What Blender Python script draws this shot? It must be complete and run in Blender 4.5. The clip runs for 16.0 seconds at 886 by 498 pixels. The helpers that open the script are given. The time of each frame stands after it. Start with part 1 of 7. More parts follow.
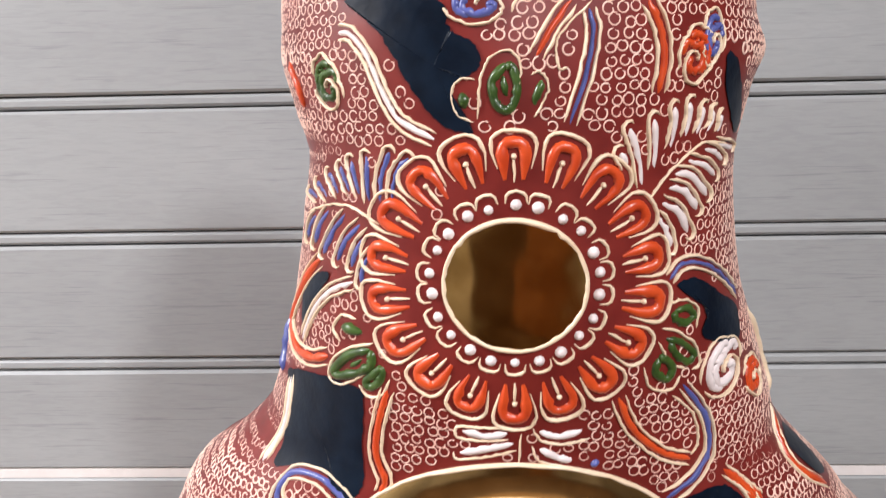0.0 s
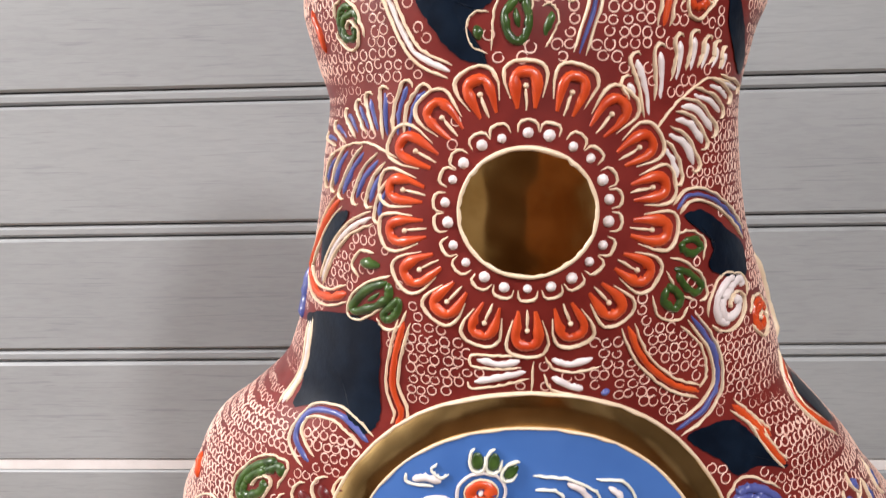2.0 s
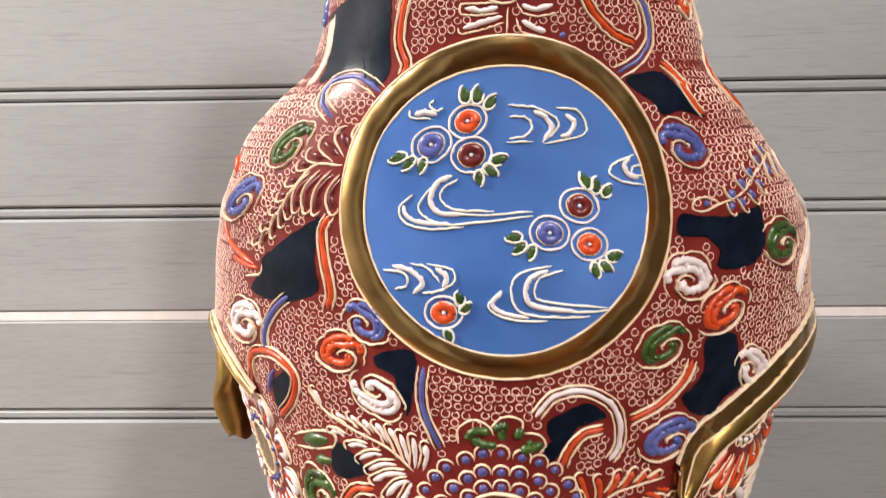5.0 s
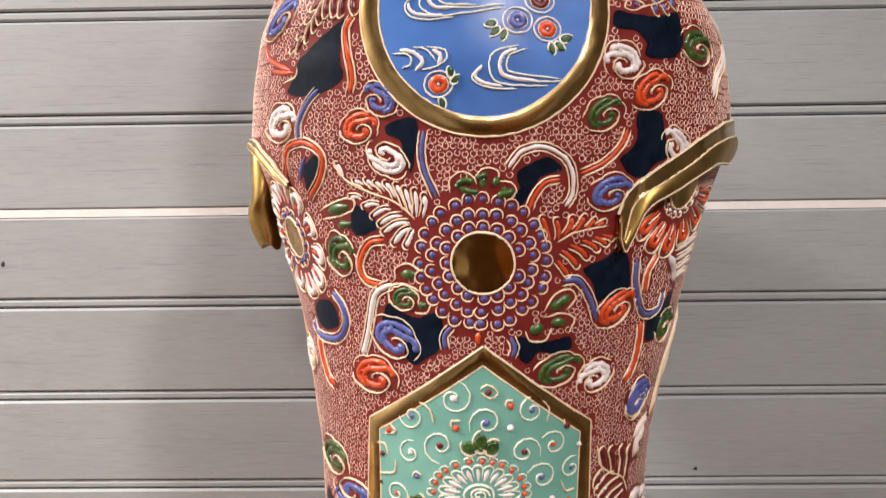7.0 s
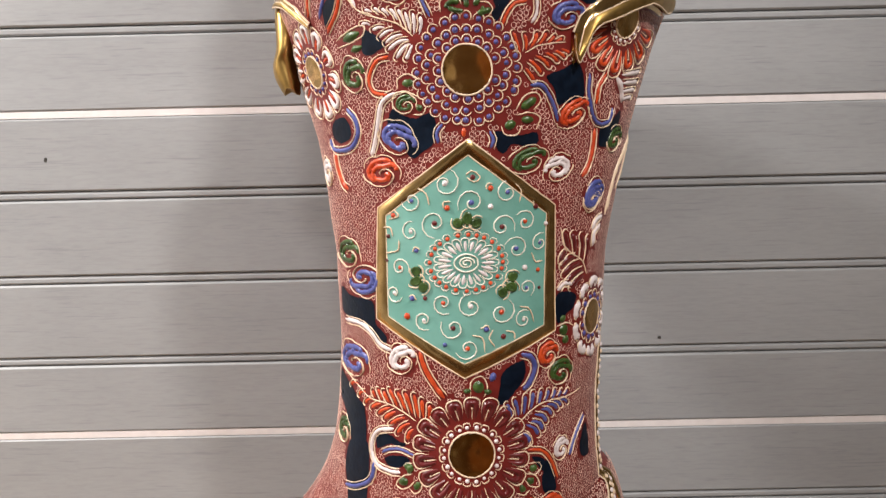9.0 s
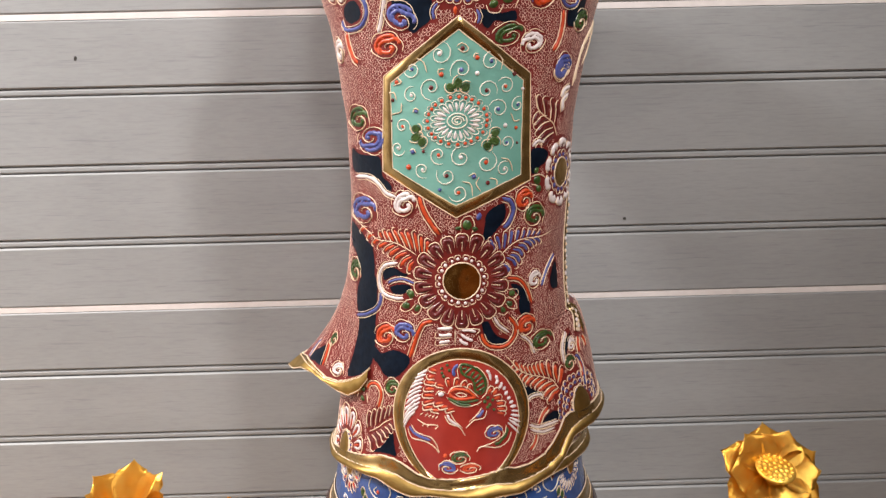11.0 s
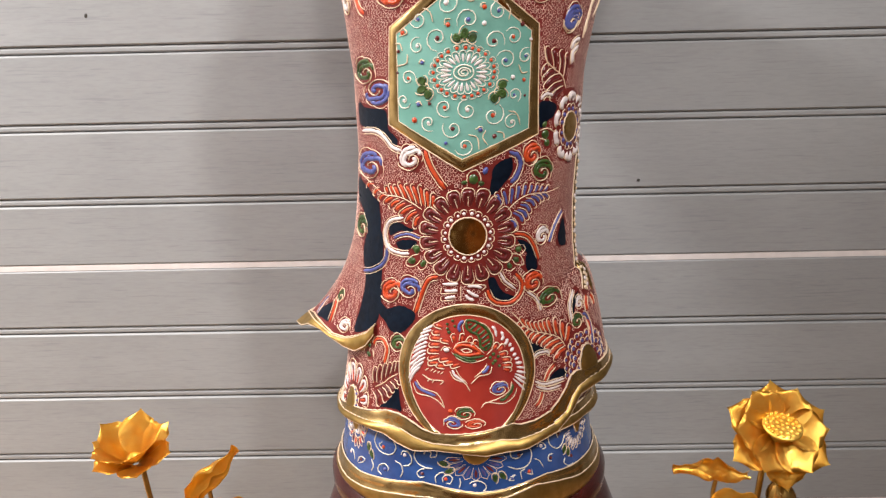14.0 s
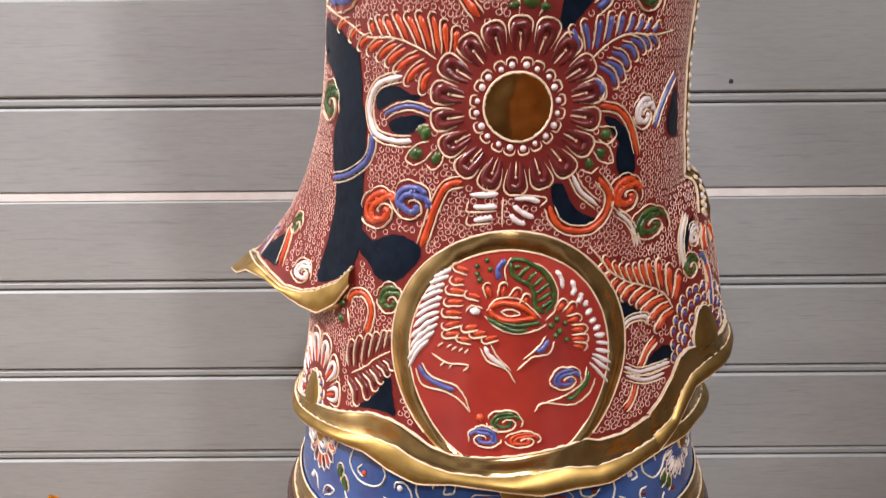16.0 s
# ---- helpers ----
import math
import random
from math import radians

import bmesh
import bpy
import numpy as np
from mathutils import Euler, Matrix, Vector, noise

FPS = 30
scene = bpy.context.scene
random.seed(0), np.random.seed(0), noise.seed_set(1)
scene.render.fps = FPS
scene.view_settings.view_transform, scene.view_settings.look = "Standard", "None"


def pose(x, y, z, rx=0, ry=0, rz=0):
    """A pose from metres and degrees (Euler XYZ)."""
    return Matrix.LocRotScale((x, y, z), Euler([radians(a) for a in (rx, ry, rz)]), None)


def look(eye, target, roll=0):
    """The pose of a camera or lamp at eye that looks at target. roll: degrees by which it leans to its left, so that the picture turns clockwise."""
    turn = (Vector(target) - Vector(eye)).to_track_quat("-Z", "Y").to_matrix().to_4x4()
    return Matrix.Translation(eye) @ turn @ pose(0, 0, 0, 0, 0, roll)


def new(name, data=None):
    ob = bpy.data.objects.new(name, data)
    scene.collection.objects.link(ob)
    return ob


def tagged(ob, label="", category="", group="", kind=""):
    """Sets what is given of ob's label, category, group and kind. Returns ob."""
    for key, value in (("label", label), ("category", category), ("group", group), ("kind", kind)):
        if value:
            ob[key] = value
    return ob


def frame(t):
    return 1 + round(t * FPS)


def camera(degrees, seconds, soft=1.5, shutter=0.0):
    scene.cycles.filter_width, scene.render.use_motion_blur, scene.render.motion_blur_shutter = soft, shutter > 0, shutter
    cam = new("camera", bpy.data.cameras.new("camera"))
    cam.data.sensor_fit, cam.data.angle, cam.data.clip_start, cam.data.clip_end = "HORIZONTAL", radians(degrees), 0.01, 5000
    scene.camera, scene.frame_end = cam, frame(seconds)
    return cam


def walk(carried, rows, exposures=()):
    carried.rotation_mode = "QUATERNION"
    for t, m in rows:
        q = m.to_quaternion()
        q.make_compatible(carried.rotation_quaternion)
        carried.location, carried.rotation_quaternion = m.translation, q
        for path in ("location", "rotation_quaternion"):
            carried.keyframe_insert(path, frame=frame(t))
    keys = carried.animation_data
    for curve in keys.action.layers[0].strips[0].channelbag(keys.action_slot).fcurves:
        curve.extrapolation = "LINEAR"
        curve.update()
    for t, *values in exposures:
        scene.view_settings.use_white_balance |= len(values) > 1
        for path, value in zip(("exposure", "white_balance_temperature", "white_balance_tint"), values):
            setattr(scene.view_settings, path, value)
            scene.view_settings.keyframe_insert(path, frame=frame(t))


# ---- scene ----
cam = camera(62.2, 16.0, 1.3, 0.4)
PATH = [
    (0, (0.029, 0.072, 1.816), (-0.037, 2.022, 1.379), -1.2),
    (0.5, (0.027, 0.061, 1.805), (-0.056, 2.017, 1.396), -1.2),
    (1, (0.029, 0.064, 1.803), (-0.058, 2.023, 1.409), -1.2),
    (1.5, (0.03, 0.063, 1.8), (-0.062, 2.025, 1.424), -1.2),
    (2, (0.028, 0.059, 1.793), (-0.069, 2.022, 1.421), -1.3),
    (2.5, (0.027, 0.049, 1.773), (-0.069, 2.01, 1.395), -1.4),
    (3, (0.02, 0.026, 1.753), (-0.064, 1.985, 1.363), -1.2),
    (3.2, (0.02, 0.022, 1.751), (-0.057, 1.976, 1.335), -1.0),
    (5.3, (0.028, -0.04, 1.675), (-0.029, 1.925, 1.312), -0.8),
    (5.5, (0.029, -0.05, 1.668), (-0.028, 1.914, 1.295), -0.8),
    (6, (0.028, -0.082, 1.638), (-0.016, 1.886, 1.284), -0.9),
    (6.5, (0.027, -0.111, 1.613), (0.002, 1.861, 1.278), -0.9),
    (7, (0.026, -0.14, 1.583), (-0.01, 1.835, 1.271), -0.8),
    (7.5, (0.026, -0.172, 1.55), (-0.008, 1.807, 1.259), -0.8),
    (8, (0.029, -0.206, 1.524), (0.002, 1.774, 1.244), -0.8),
    (8.5, (0.023, -0.237, 1.508), (0.004, 1.743, 1.226), -1.0),
    (8.6, (0.015, -0.248, 1.489), (0.019, 1.735, 1.229), -1.2),
    (9, (0.024, -0.266, 1.463), (0.013, 1.713, 1.174), -1.3),
    (9.5, (0.026, -0.286, 1.434), (0.023, 1.688, 1.115), -1.5),
    (10, (0.025, -0.334, 1.413), (0.027, 1.635, 1.061), -1.5),
    (10.2, (0.018, -0.348, 1.413), (0.035, 1.617, 1.042), -1.6),
    (12.3, (0.012, -0.456, 1.384), (0.042, 1.483, 0.898), -1.2),
    (12.5, (0.026, -0.46, 1.381), (0.022, 1.483, 0.905), -1.7),
    (13, (0.028, -0.455, 1.39), (0.018, 1.484, 0.899), -1.6),
    (13.5, (0.029, -0.428, 1.393), (0.011, 1.509, 0.895), -1.5),
    (14, (0.026, -0.395, 1.39), (-0.003, 1.539, 0.882), -1.3),
    (14.5, (0.02, -0.336, 1.365), (-0.011, 1.592, 0.835), -1.1),
    (15, (0.005, -0.218, 1.322), (-0.013, 1.704, 0.769), -0.8),
    (15.5, (0.003, -0.142, 1.299), (-0.011, 1.772, 0.722), -0.8),
    (16, (0.002, -0.121, 1.269), (-0.005, 1.795, 0.694), -0.5),
]
walk(cam, [(t, look(eye, target, roll)) for t, eye, target, roll in PATH], [(0.0, -0.07, 6180, 10), (2.0, -0.16, 6300, 10), (3.0, 0.0, 6560, 10), (5.5, -0.05, 6700, 10), (8.0, -0.05, 6560, 10), (10.0, -0.05, 6500, 10), (12.5, 0.0, 6500, 10), (14.5, 0.08, 6420, 10), (16.0, 0.02, 6350, 11)])

# ---- world, lamps ----
world = bpy.data.worlds.new("world")
scene.world = world
world.use_nodes = True
world.node_tree.nodes["Background"].inputs[0].default_value = (0.9, 0.95, 1.0, 1)
world.node_tree.nodes["Background"].inputs[1].default_value = 0.02


def unseen_ceiling_lamp(name, x, y, size, watts, colour):
    data = bpy.data.lights.new(name, "AREA")
    data.energy, data.size, data.color, data.shape = watts, size, colour, "DISK"
    ob = new(name, data)
    ob.matrix_world = pose(x, y, 2.66)
    return ob


# Second lamp: an added fill with no known source, to brighten the statue's front.
LAMPS = [(-1.46, -0.04, 0.34, 67, (1.0, 0.963, 0.955)), (0.15, -1.55, 0.3, 28, (1.0, 0.96, 0.955))]
for lx, ly, ls, lw, lc in LAMPS:
    unseen_ceiling_lamp("unseen_ceiling_lamp_light", lx, ly, ls, lw, lc)

# an adjustable ceiling spot, turned towards the statue from its other side
SPOT_X, SPOT_Y = 0.65, -0.65
spot_data = bpy.data.lights.new("ceiling_spot_light", "SPOT")
spot_data.energy, spot_data.color, spot_data.shadow_soft_size, spot_data.spot_size, spot_data.spot_blend = 70, (1.0, 0.963, 0.955), 0.07, radians(80), 1.0
new("ceiling_spot_light", spot_data).matrix_world = look((SPOT_X, SPOT_Y, 2.62), (-0.2, 0.5, 1.28))

# ---- materials ----
def material(name):
    m = bpy.data.materials.new(name)
    m.use_nodes = True
    return m, m.node_tree.nodes, m.node_tree.links, m.node_tree.nodes["Principled BSDF"]


def noise_mix(nodes, links, shader, a, b, scale, detail=4, stretch=(1, 1, 1), low=0.35, high=0.65):
    tc = nodes.new("ShaderNodeTexCoord")
    mp = nodes.new("ShaderNodeMapping")
    mp.inputs["Scale"].default_value = stretch
    tex = nodes.new("ShaderNodeTexNoise")
    tex.inputs["Scale"].default_value, tex.inputs["Detail"].default_value = scale, detail
    ramp = nodes.new("ShaderNodeValToRGB")
    ramp.color_ramp.elements[0].position, ramp.color_ramp.elements[1].position = low, high
    ramp.color_ramp.elements[0].color, ramp.color_ramp.elements[1].color = (*a, 1), (*b, 1)
    links.new(tc.outputs["Object"], mp.inputs[0])
    links.new(mp.outputs[0], tex.inputs["Vector"])
    links.new(tex.outputs["Fac"], ramp.inputs[0])
    return ramp, tex, mp


def bump(nodes, links, shader, height, strength, distance):
    b = nodes.new("ShaderNodeBump")
    b.inputs["Strength"].default_value, b.inputs["Distance"].default_value = strength, distance
    links.new(height, b.inputs["Height"])
    links.new(b.outputs[0], shader.inputs["Normal"])
    return b


def glaze(name, dark, light, rough=0.3, scale=60, relief=0.15, coat=0.4):
    m, n, l, s = material(name)
    ramp, tex, _ = noise_mix(n, l, s, dark, light, scale)
    l.new(ramp.outputs[0], s.inputs["Base Color"])
    s.inputs["Roughness"].default_value = rough
    s.inputs["Coat Weight"].default_value, s.inputs["Coat Roughness"].default_value = coat, 0.18
    bump(n, l, s, tex.outputs["Fac"], relief, 0.0006 if scale > 50 else 0.003)
    return m


def metal(name, dark, light, rough=0.24, scale=35, relief=0.12, distance=0.002):
    m, n, l, s = material(name)
    ramp, tex, _ = noise_mix(n, l, s, dark, light, scale)
    fine = n.new("ShaderNodeTexNoise")
    fine.inputs["Scale"].default_value = 400
    rr = n.new("ShaderNodeMapRange")
    rr.inputs["To Min"].default_value, rr.inputs["To Max"].default_value = rough * 0.75, rough * 1.4
    l.new(fine.outputs["Fac"], rr.inputs["Value"])
    l.new(rr.outputs[0], s.inputs["Roughness"])
    l.new(ramp.outputs[0], s.inputs["Base Color"])
    s.inputs["Metallic"].default_value = 1.0
    bump(n, l, s, tex.outputs["Fac"], relief, distance)
    return m


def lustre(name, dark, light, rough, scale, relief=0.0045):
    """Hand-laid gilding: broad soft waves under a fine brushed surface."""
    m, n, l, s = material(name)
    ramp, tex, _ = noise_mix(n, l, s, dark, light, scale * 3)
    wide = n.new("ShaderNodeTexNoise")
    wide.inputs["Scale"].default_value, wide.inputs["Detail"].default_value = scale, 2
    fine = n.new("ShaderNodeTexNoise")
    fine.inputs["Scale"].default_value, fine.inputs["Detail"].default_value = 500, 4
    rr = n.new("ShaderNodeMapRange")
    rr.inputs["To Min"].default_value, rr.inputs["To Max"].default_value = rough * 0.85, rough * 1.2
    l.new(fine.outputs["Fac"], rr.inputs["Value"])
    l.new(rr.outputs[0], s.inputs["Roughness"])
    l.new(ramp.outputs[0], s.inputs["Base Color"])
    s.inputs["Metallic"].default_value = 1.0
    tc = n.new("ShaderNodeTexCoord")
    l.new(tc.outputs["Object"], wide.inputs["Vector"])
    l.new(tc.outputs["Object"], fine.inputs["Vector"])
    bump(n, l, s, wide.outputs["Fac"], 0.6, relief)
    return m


M = {
    "maroon": glaze("maroon_glaze", (0.145, 0.0145, 0.012), (0.195, 0.022, 0.017), 0.34, 90, 0.15, 0.08),
    "navy": glaze("navy_glaze", (0.002, 0.005, 0.012), (0.005, 0.011, 0.023), 0.3, 140, 0.5, 0.0),
    "cream": glaze("cream_slip", (0.78, 0.59, 0.40), (0.87, 0.69, 0.49), 0.38, 200, 0.15, 0.1),
    "pink": glaze("pale_pink_slip", (0.79, 0.48, 0.385), (0.90, 0.64, 0.53), 0.42, 200, 0.15, 0.1),
    "ivory": glaze("ivory_slip", (0.78, 0.74, 0.60), (0.86, 0.83, 0.72), 0.35, 200, 0.15, 0.1),
    "orange": glaze("orange_enamel", (0.52, 0.050, 0.010), (0.66, 0.080, 0.016), 0.32, 120, 0.25, 0.1),
    "white": glaze("white_enamel", (0.72, 0.62, 0.60), (0.82, 0.73, 0.71), 0.36, 120, 0.25, 0.1),
    "blue": glaze("violet_blue_enamel", (0.065, 0.080, 0.27), (0.105, 0.12, 0.35), 0.32, 120, 0.25, 0.1),
    "violet": glaze("dark_violet_enamel", (0.060, 0.058, 0.20), (0.095, 0.085, 0.28), 0.3, 120, 0.25, 0.15),
    "green": glaze("leaf_green_enamel", (0.022, 0.050, 0.009), (0.060, 0.115, 0.022), 0.32, 200, 0.25, 0.1),
    "wine": glaze("wine_enamel", (0.10, 0.009, 0.010), (0.14, 0.014, 0.014), 0.3, 120, 0.2, 0.15),
    "sky": glaze("sky_blue_glaze", (0.046, 0.130, 0.39), (0.082, 0.195, 0.52), 0.26, 16, 0.3),
    "teal": glaze("teal_glaze", (0.15, 0.37, 0.30), (0.21, 0.46, 0.385), 0.14, 20, 1.0, 0.9),
    "red": glaze("brick_red_glaze", (0.27, 0.020, 0.016), (0.42, 0.042, 0.028), 0.22, 18, 0.35, 1.0),
    "base_blue": glaze("deep_blue_glaze", (0.020, 0.065, 0.24), (0.038, 0.105, 0.33), 0.22, 40, 0.1, 0.3),
    "gold": lustre("gilt_band", (0.52, 0.34, 0.135), (0.74, 0.51, 0.22), 0.18, 24, 0.006),
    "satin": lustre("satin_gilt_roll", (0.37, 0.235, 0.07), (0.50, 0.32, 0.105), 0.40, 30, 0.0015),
    "disc": lustre("gilt_disc", (0.50, 0.28, 0.08), (0.72, 0.45, 0.16), 0.12, 26, 0.006),
}
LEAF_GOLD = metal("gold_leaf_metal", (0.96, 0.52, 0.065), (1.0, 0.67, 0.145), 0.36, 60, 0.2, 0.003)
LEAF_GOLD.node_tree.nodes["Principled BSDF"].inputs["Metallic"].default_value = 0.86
# Darker copy of LEAF_GOLD for buds and stems, shade put into its colour.
SHADED_GOLD = metal("shaded_gold_metal", (0.40, 0.24, 0.06), (0.60, 0.38, 0.12), 0.34, 60, 0.25, 0.003)


def wall_paint():
    m, n, l, s = material("grey_painted_board")
    ramp, tex, mp = noise_mix(n, l, s, (0.325, 0.328, 0.325), (0.375, 0.38, 0.378), 3, 6, (0.6, 1, 4), 0.25, 0.75)
    tc = n.new("ShaderNodeTexCoord")

    def streaks(scale, detail, stretch, low, high, dark, light):
        gm = n.new("ShaderNodeMapping")
        gm.inputs["Scale"].default_value = stretch
        g = n.new("ShaderNodeTexNoise")
        g.inputs["Scale"].default_value, g.inputs["Detail"].default_value, g.inputs["Distortion"].default_value = scale, detail, 0.6
        l.new(tc.outputs["Object"], gm.inputs[0])
        l.new(gm.outputs[0], g.inputs["Vector"])
        r = n.new("ShaderNodeValToRGB")
        r.color_ramp.elements[0].position, r.color_ramp.elements[1].position = low, high
        r.color_ramp.elements[0].color, r.color_ramp.elements[1].color = (dark, dark, dark * 1.006, 1), (light, light, light, 1)
        l.new(g.outputs["Fac"], r.inputs[0])
        return g, r

    def times(a, b):
        mix = n.new("ShaderNodeMixRGB")
        mix.blend_type, mix.inputs[0].default_value = "MULTIPLY", 1.0
        l.new(a, mix.inputs[1])
        l.new(b, mix.inputs[2])
        return mix.outputs[0]

    grain, fine = streaks(70, 6, (0.8, 1, 5.0), 0.34, 0.58, 0.945, 1.015)
    _, dashes = streaks(90, 2, (0.16, 1, 5.0), 0.30, 0.40, 0.86, 1.0)
    _, smudge = streaks(3.2, 4, (1, 1, 1.5), 0.33, 0.67, 0.94, 1.035)
    l.new(times(times(times(ramp.outputs[0], fine.outputs[0]), dashes.outputs[0]), smudge.outputs[0]), s.inputs["Base Color"])
    s.inputs["Roughness"].default_value = 0.5
    bump(n, l, s, grain.outputs["Fac"], 0.14, 0.0006)
    return m


def wood(name, dark, light, rough, stretch, scale=6, coat=0.0):
    m, n, l, s = material(name)
    ramp, tex, _ = noise_mix(n, l, s, dark, light, scale, 8, stretch, 0.3, 0.7)
    tex.inputs["Distortion"].default_value = 1.2
    l.new(ramp.outputs[0], s.inputs["Base Color"])
    s.inputs["Roughness"].default_value = rough
    s.inputs["Coat Weight"].default_value, s.inputs["Coat Roughness"].default_value = coat, 0.08
    bump(n, l, s, tex.outputs["Fac"], 0.15, 0.0006)
    return m


WALL = wall_paint()
JOINT = glaze("white_joint_strip", (0.80, 0.74, 0.71), (0.86, 0.80, 0.77), 0.45, 80, 0.05, 0.0)
NICK = glaze("dark_nick", (0.04, 0.035, 0.03), (0.09, 0.08, 0.07), 0.7, 300, 0.3, 0.0)
TABLE = wood("light_oak_veneer", (0.20, 0.105, 0.05), (0.50, 0.34, 0.20), 0.4, (1.2, 7, 1), 5)
LACQUER = wood("red_brown_lacquer", (0.034, 0.0036, 0.0025), (0.072, 0.0075, 0.0045), 0.25, (1, 1, 5), 12, 0.3)
BRIGHT_WALL = glaze("pale_room_plaster", (0.55, 0.53, 0.50), (0.62, 0.60, 0.57), 0.8, 6, 0.1, 0.0)
PLASTER = glaze("plain_room_plaster", (0.15, 0.12, 0.10), (0.20, 0.17, 0.14), 0.8, 6, 0.1, 0.0)
CEILING = glaze("white_ceiling_paint", (0.50, 0.49, 0.47), (0.56, 0.55, 0.53), 0.8, 6, 0.1, 0.0)
DOOR_WOOD = wood("orange_brown_door_wood", (0.18, 0.068, 0.022), (0.34, 0.145, 0.055), 0.4, (6, 1, 0.6), 6)
DARK_WOOD = wood("dark_brown_door_wood", (0.06, 0.030, 0.014), (0.12, 0.062, 0.028), 0.4, (6, 1, 0.6), 6)
FLOOR = wood("dark_floor_wood", (0.10, 0.055, 0.03), (0.20, 0.12, 0.07), 0.45, (1, 6, 1), 4)
M["navy"].node_tree.nodes["Principled BSDF"].inputs["Specular IOR Level"].default_value = 0.2
M["maroon"].node_tree.nodes["Principled BSDF"].inputs["Specular IOR Level"].default_value = 0.35

# ---- mesh helpers ----
def mesh_object(name, bm, mat, smooth=False):
    me = bpy.data.meshes.new(name)
    bmesh.ops.recalc_face_normals(bm, faces=bm.faces)
    bm.to_mesh(me)
    bm.free()
    me.materials.append(mat)
    if smooth:
        me.shade_smooth()
    return new(name, me)


def part(name, bm, mat, parent, label="", smooth=True):
    ob = mesh_object(name, bm, mat, smooth)
    ob.parent = parent
    if label:
        tagged(ob, label)
    return ob


def box(x0, x1, y0, y1, z0, z1, bevel=0.0):
    bm = bmesh.new()
    bmesh.ops.create_cube(bm, size=1)
    for v in bm.verts:
        v.co = Vector(((x0 + x1) / 2 + v.co.x * (x1 - x0), (y0 + y1) / 2 + v.co.y * (y1 - y0), (z0 + z1) / 2 + v.co.z * (z1 - z0)))
    if bevel:
        bmesh.ops.bevel(bm, geom=bm.edges[:], offset=bevel, segments=2, affect="EDGES", profile=0.6)
    return bm


def turned(profile, segments=64, warp=None):
    """A body of revolution about z from (radius, height) pairs."""
    bm = bmesh.new()
    rings = []
    for r, z in profile:
        ring = []
        for i in range(segments):
            a = 2 * math.pi * i / segments
            k = warp(a, z) if warp else 1.0
            ring.append(bm.verts.new((r * k * math.cos(a), r * k * math.sin(a), z)))
        rings.append(ring)
    for lo, hi in zip(rings, rings[1:]):
        for i in range(segments):
            bm.faces.new((lo[i], lo[(i + 1) % segments], hi[(i + 1) % segments], hi[i]))
    bm.faces.new(rings[0][::-1])
    bm.faces.new(rings[-1])
    return bm


def rod(points, radii, sides=10):
    """A round rod along points; radii: one for each point."""
    bm = bmesh.new()
    pts = [Vector(p) for p in points]
    rings = []
    ref = Vector((0.31, 0.9, 0.17)).normalized()
    for i, p in enumerate(pts):
        t = (pts[min(i + 1, len(pts) - 1)] - pts[max(i - 1, 0)]).normalized()
        a = t.cross(ref).normalized()
        b = t.cross(a)
        rings.append([bm.verts.new(p + radii[i] * (math.cos(q) * a + math.sin(q) * b)) for q in (2 * math.pi * k / sides for k in range(sides))])
    for lo, hi in zip(rings, rings[1:]):
        for k in range(sides):
            bm.faces.new((lo[k], lo[(k + 1) % sides], hi[(k + 1) % sides], hi[k]))
    bm.faces.new(rings[0][::-1])
    bm.faces.new(rings[-1])
    return bm


def bend(points, n=12):
    """A smooth line (Catmull-Rom) through a few points."""
    p = [np.array(q, float) for q in points]
    p = [2 * p[0] - p[1]] + p + [2 * p[-1] - p[-2]]
    out = []
    for i in range(1, len(p) - 2):
        for k in range(n):
            t = k / n
            out.append(0.5 * (2 * p[i] + (p[i + 1] - p[i - 1]) * t + (2 * p[i - 1] - 5 * p[i] + 4 * p[i + 1] - p[i + 2]) * t * t
                              + (3 * p[i] - p[i - 1] - 3 * p[i + 1] + p[i + 2]) * t ** 3))
    out.append(p[-2])
    return out


# ---- the room ----
WALL_Y, JOINT_Z, TOP_Z = 0.62, 1.105, 0.70
wall = tagged(mesh_object("wall_north", box(-1.9, 1.9, WALL_Y + 0.010, WALL_Y + 0.12, 0.0, 2.7), WALL),
              "grey painted wall clad with horizontal grooved boards", "wall", kind="structure")


def board(z0, z1):
    """One strip of a wall panel: a flat face, with a bead between two grooves along its upper edge where it isn't at a joint."""
    bm = bmesh.new()
    line = [(z0, 0.010), (z0, 0.0024), (z0 + 0.0022, 0.0), (z1 - 0.0022, 0.0), (z1, 0.0024), (z1, 0.010)]
    ends = [[bm.verts.new((x, WALL_Y + dy, z)) for z, dy in line] for x in (-1.9, 1.9)]
    for i in range(len(line) - 1):
        bm.faces.new((ends[0][i], ends[1][i], ends[1][i + 1], ends[0][i + 1]))
    return bm


def bead(z):
    bm = bmesh.new()
    line = [(z - 0.0046, 0.010), (z - 0.0042, 0.0034), (z - 0.002, 0.0012), (z + 0.002, 0.0012), (z + 0.0042, 0.0034), (z + 0.0046, 0.010)]
    ends = [[bm.verts.new((x, WALL_Y + dy, q)) for q, dy in line] for x in (-1.9, 1.9)]
    for i in range(len(line) - 1):
        bm.faces.new((ends[0][i], ends[1][i], ends[1][i + 1], ends[0][i + 1]))
    return bm


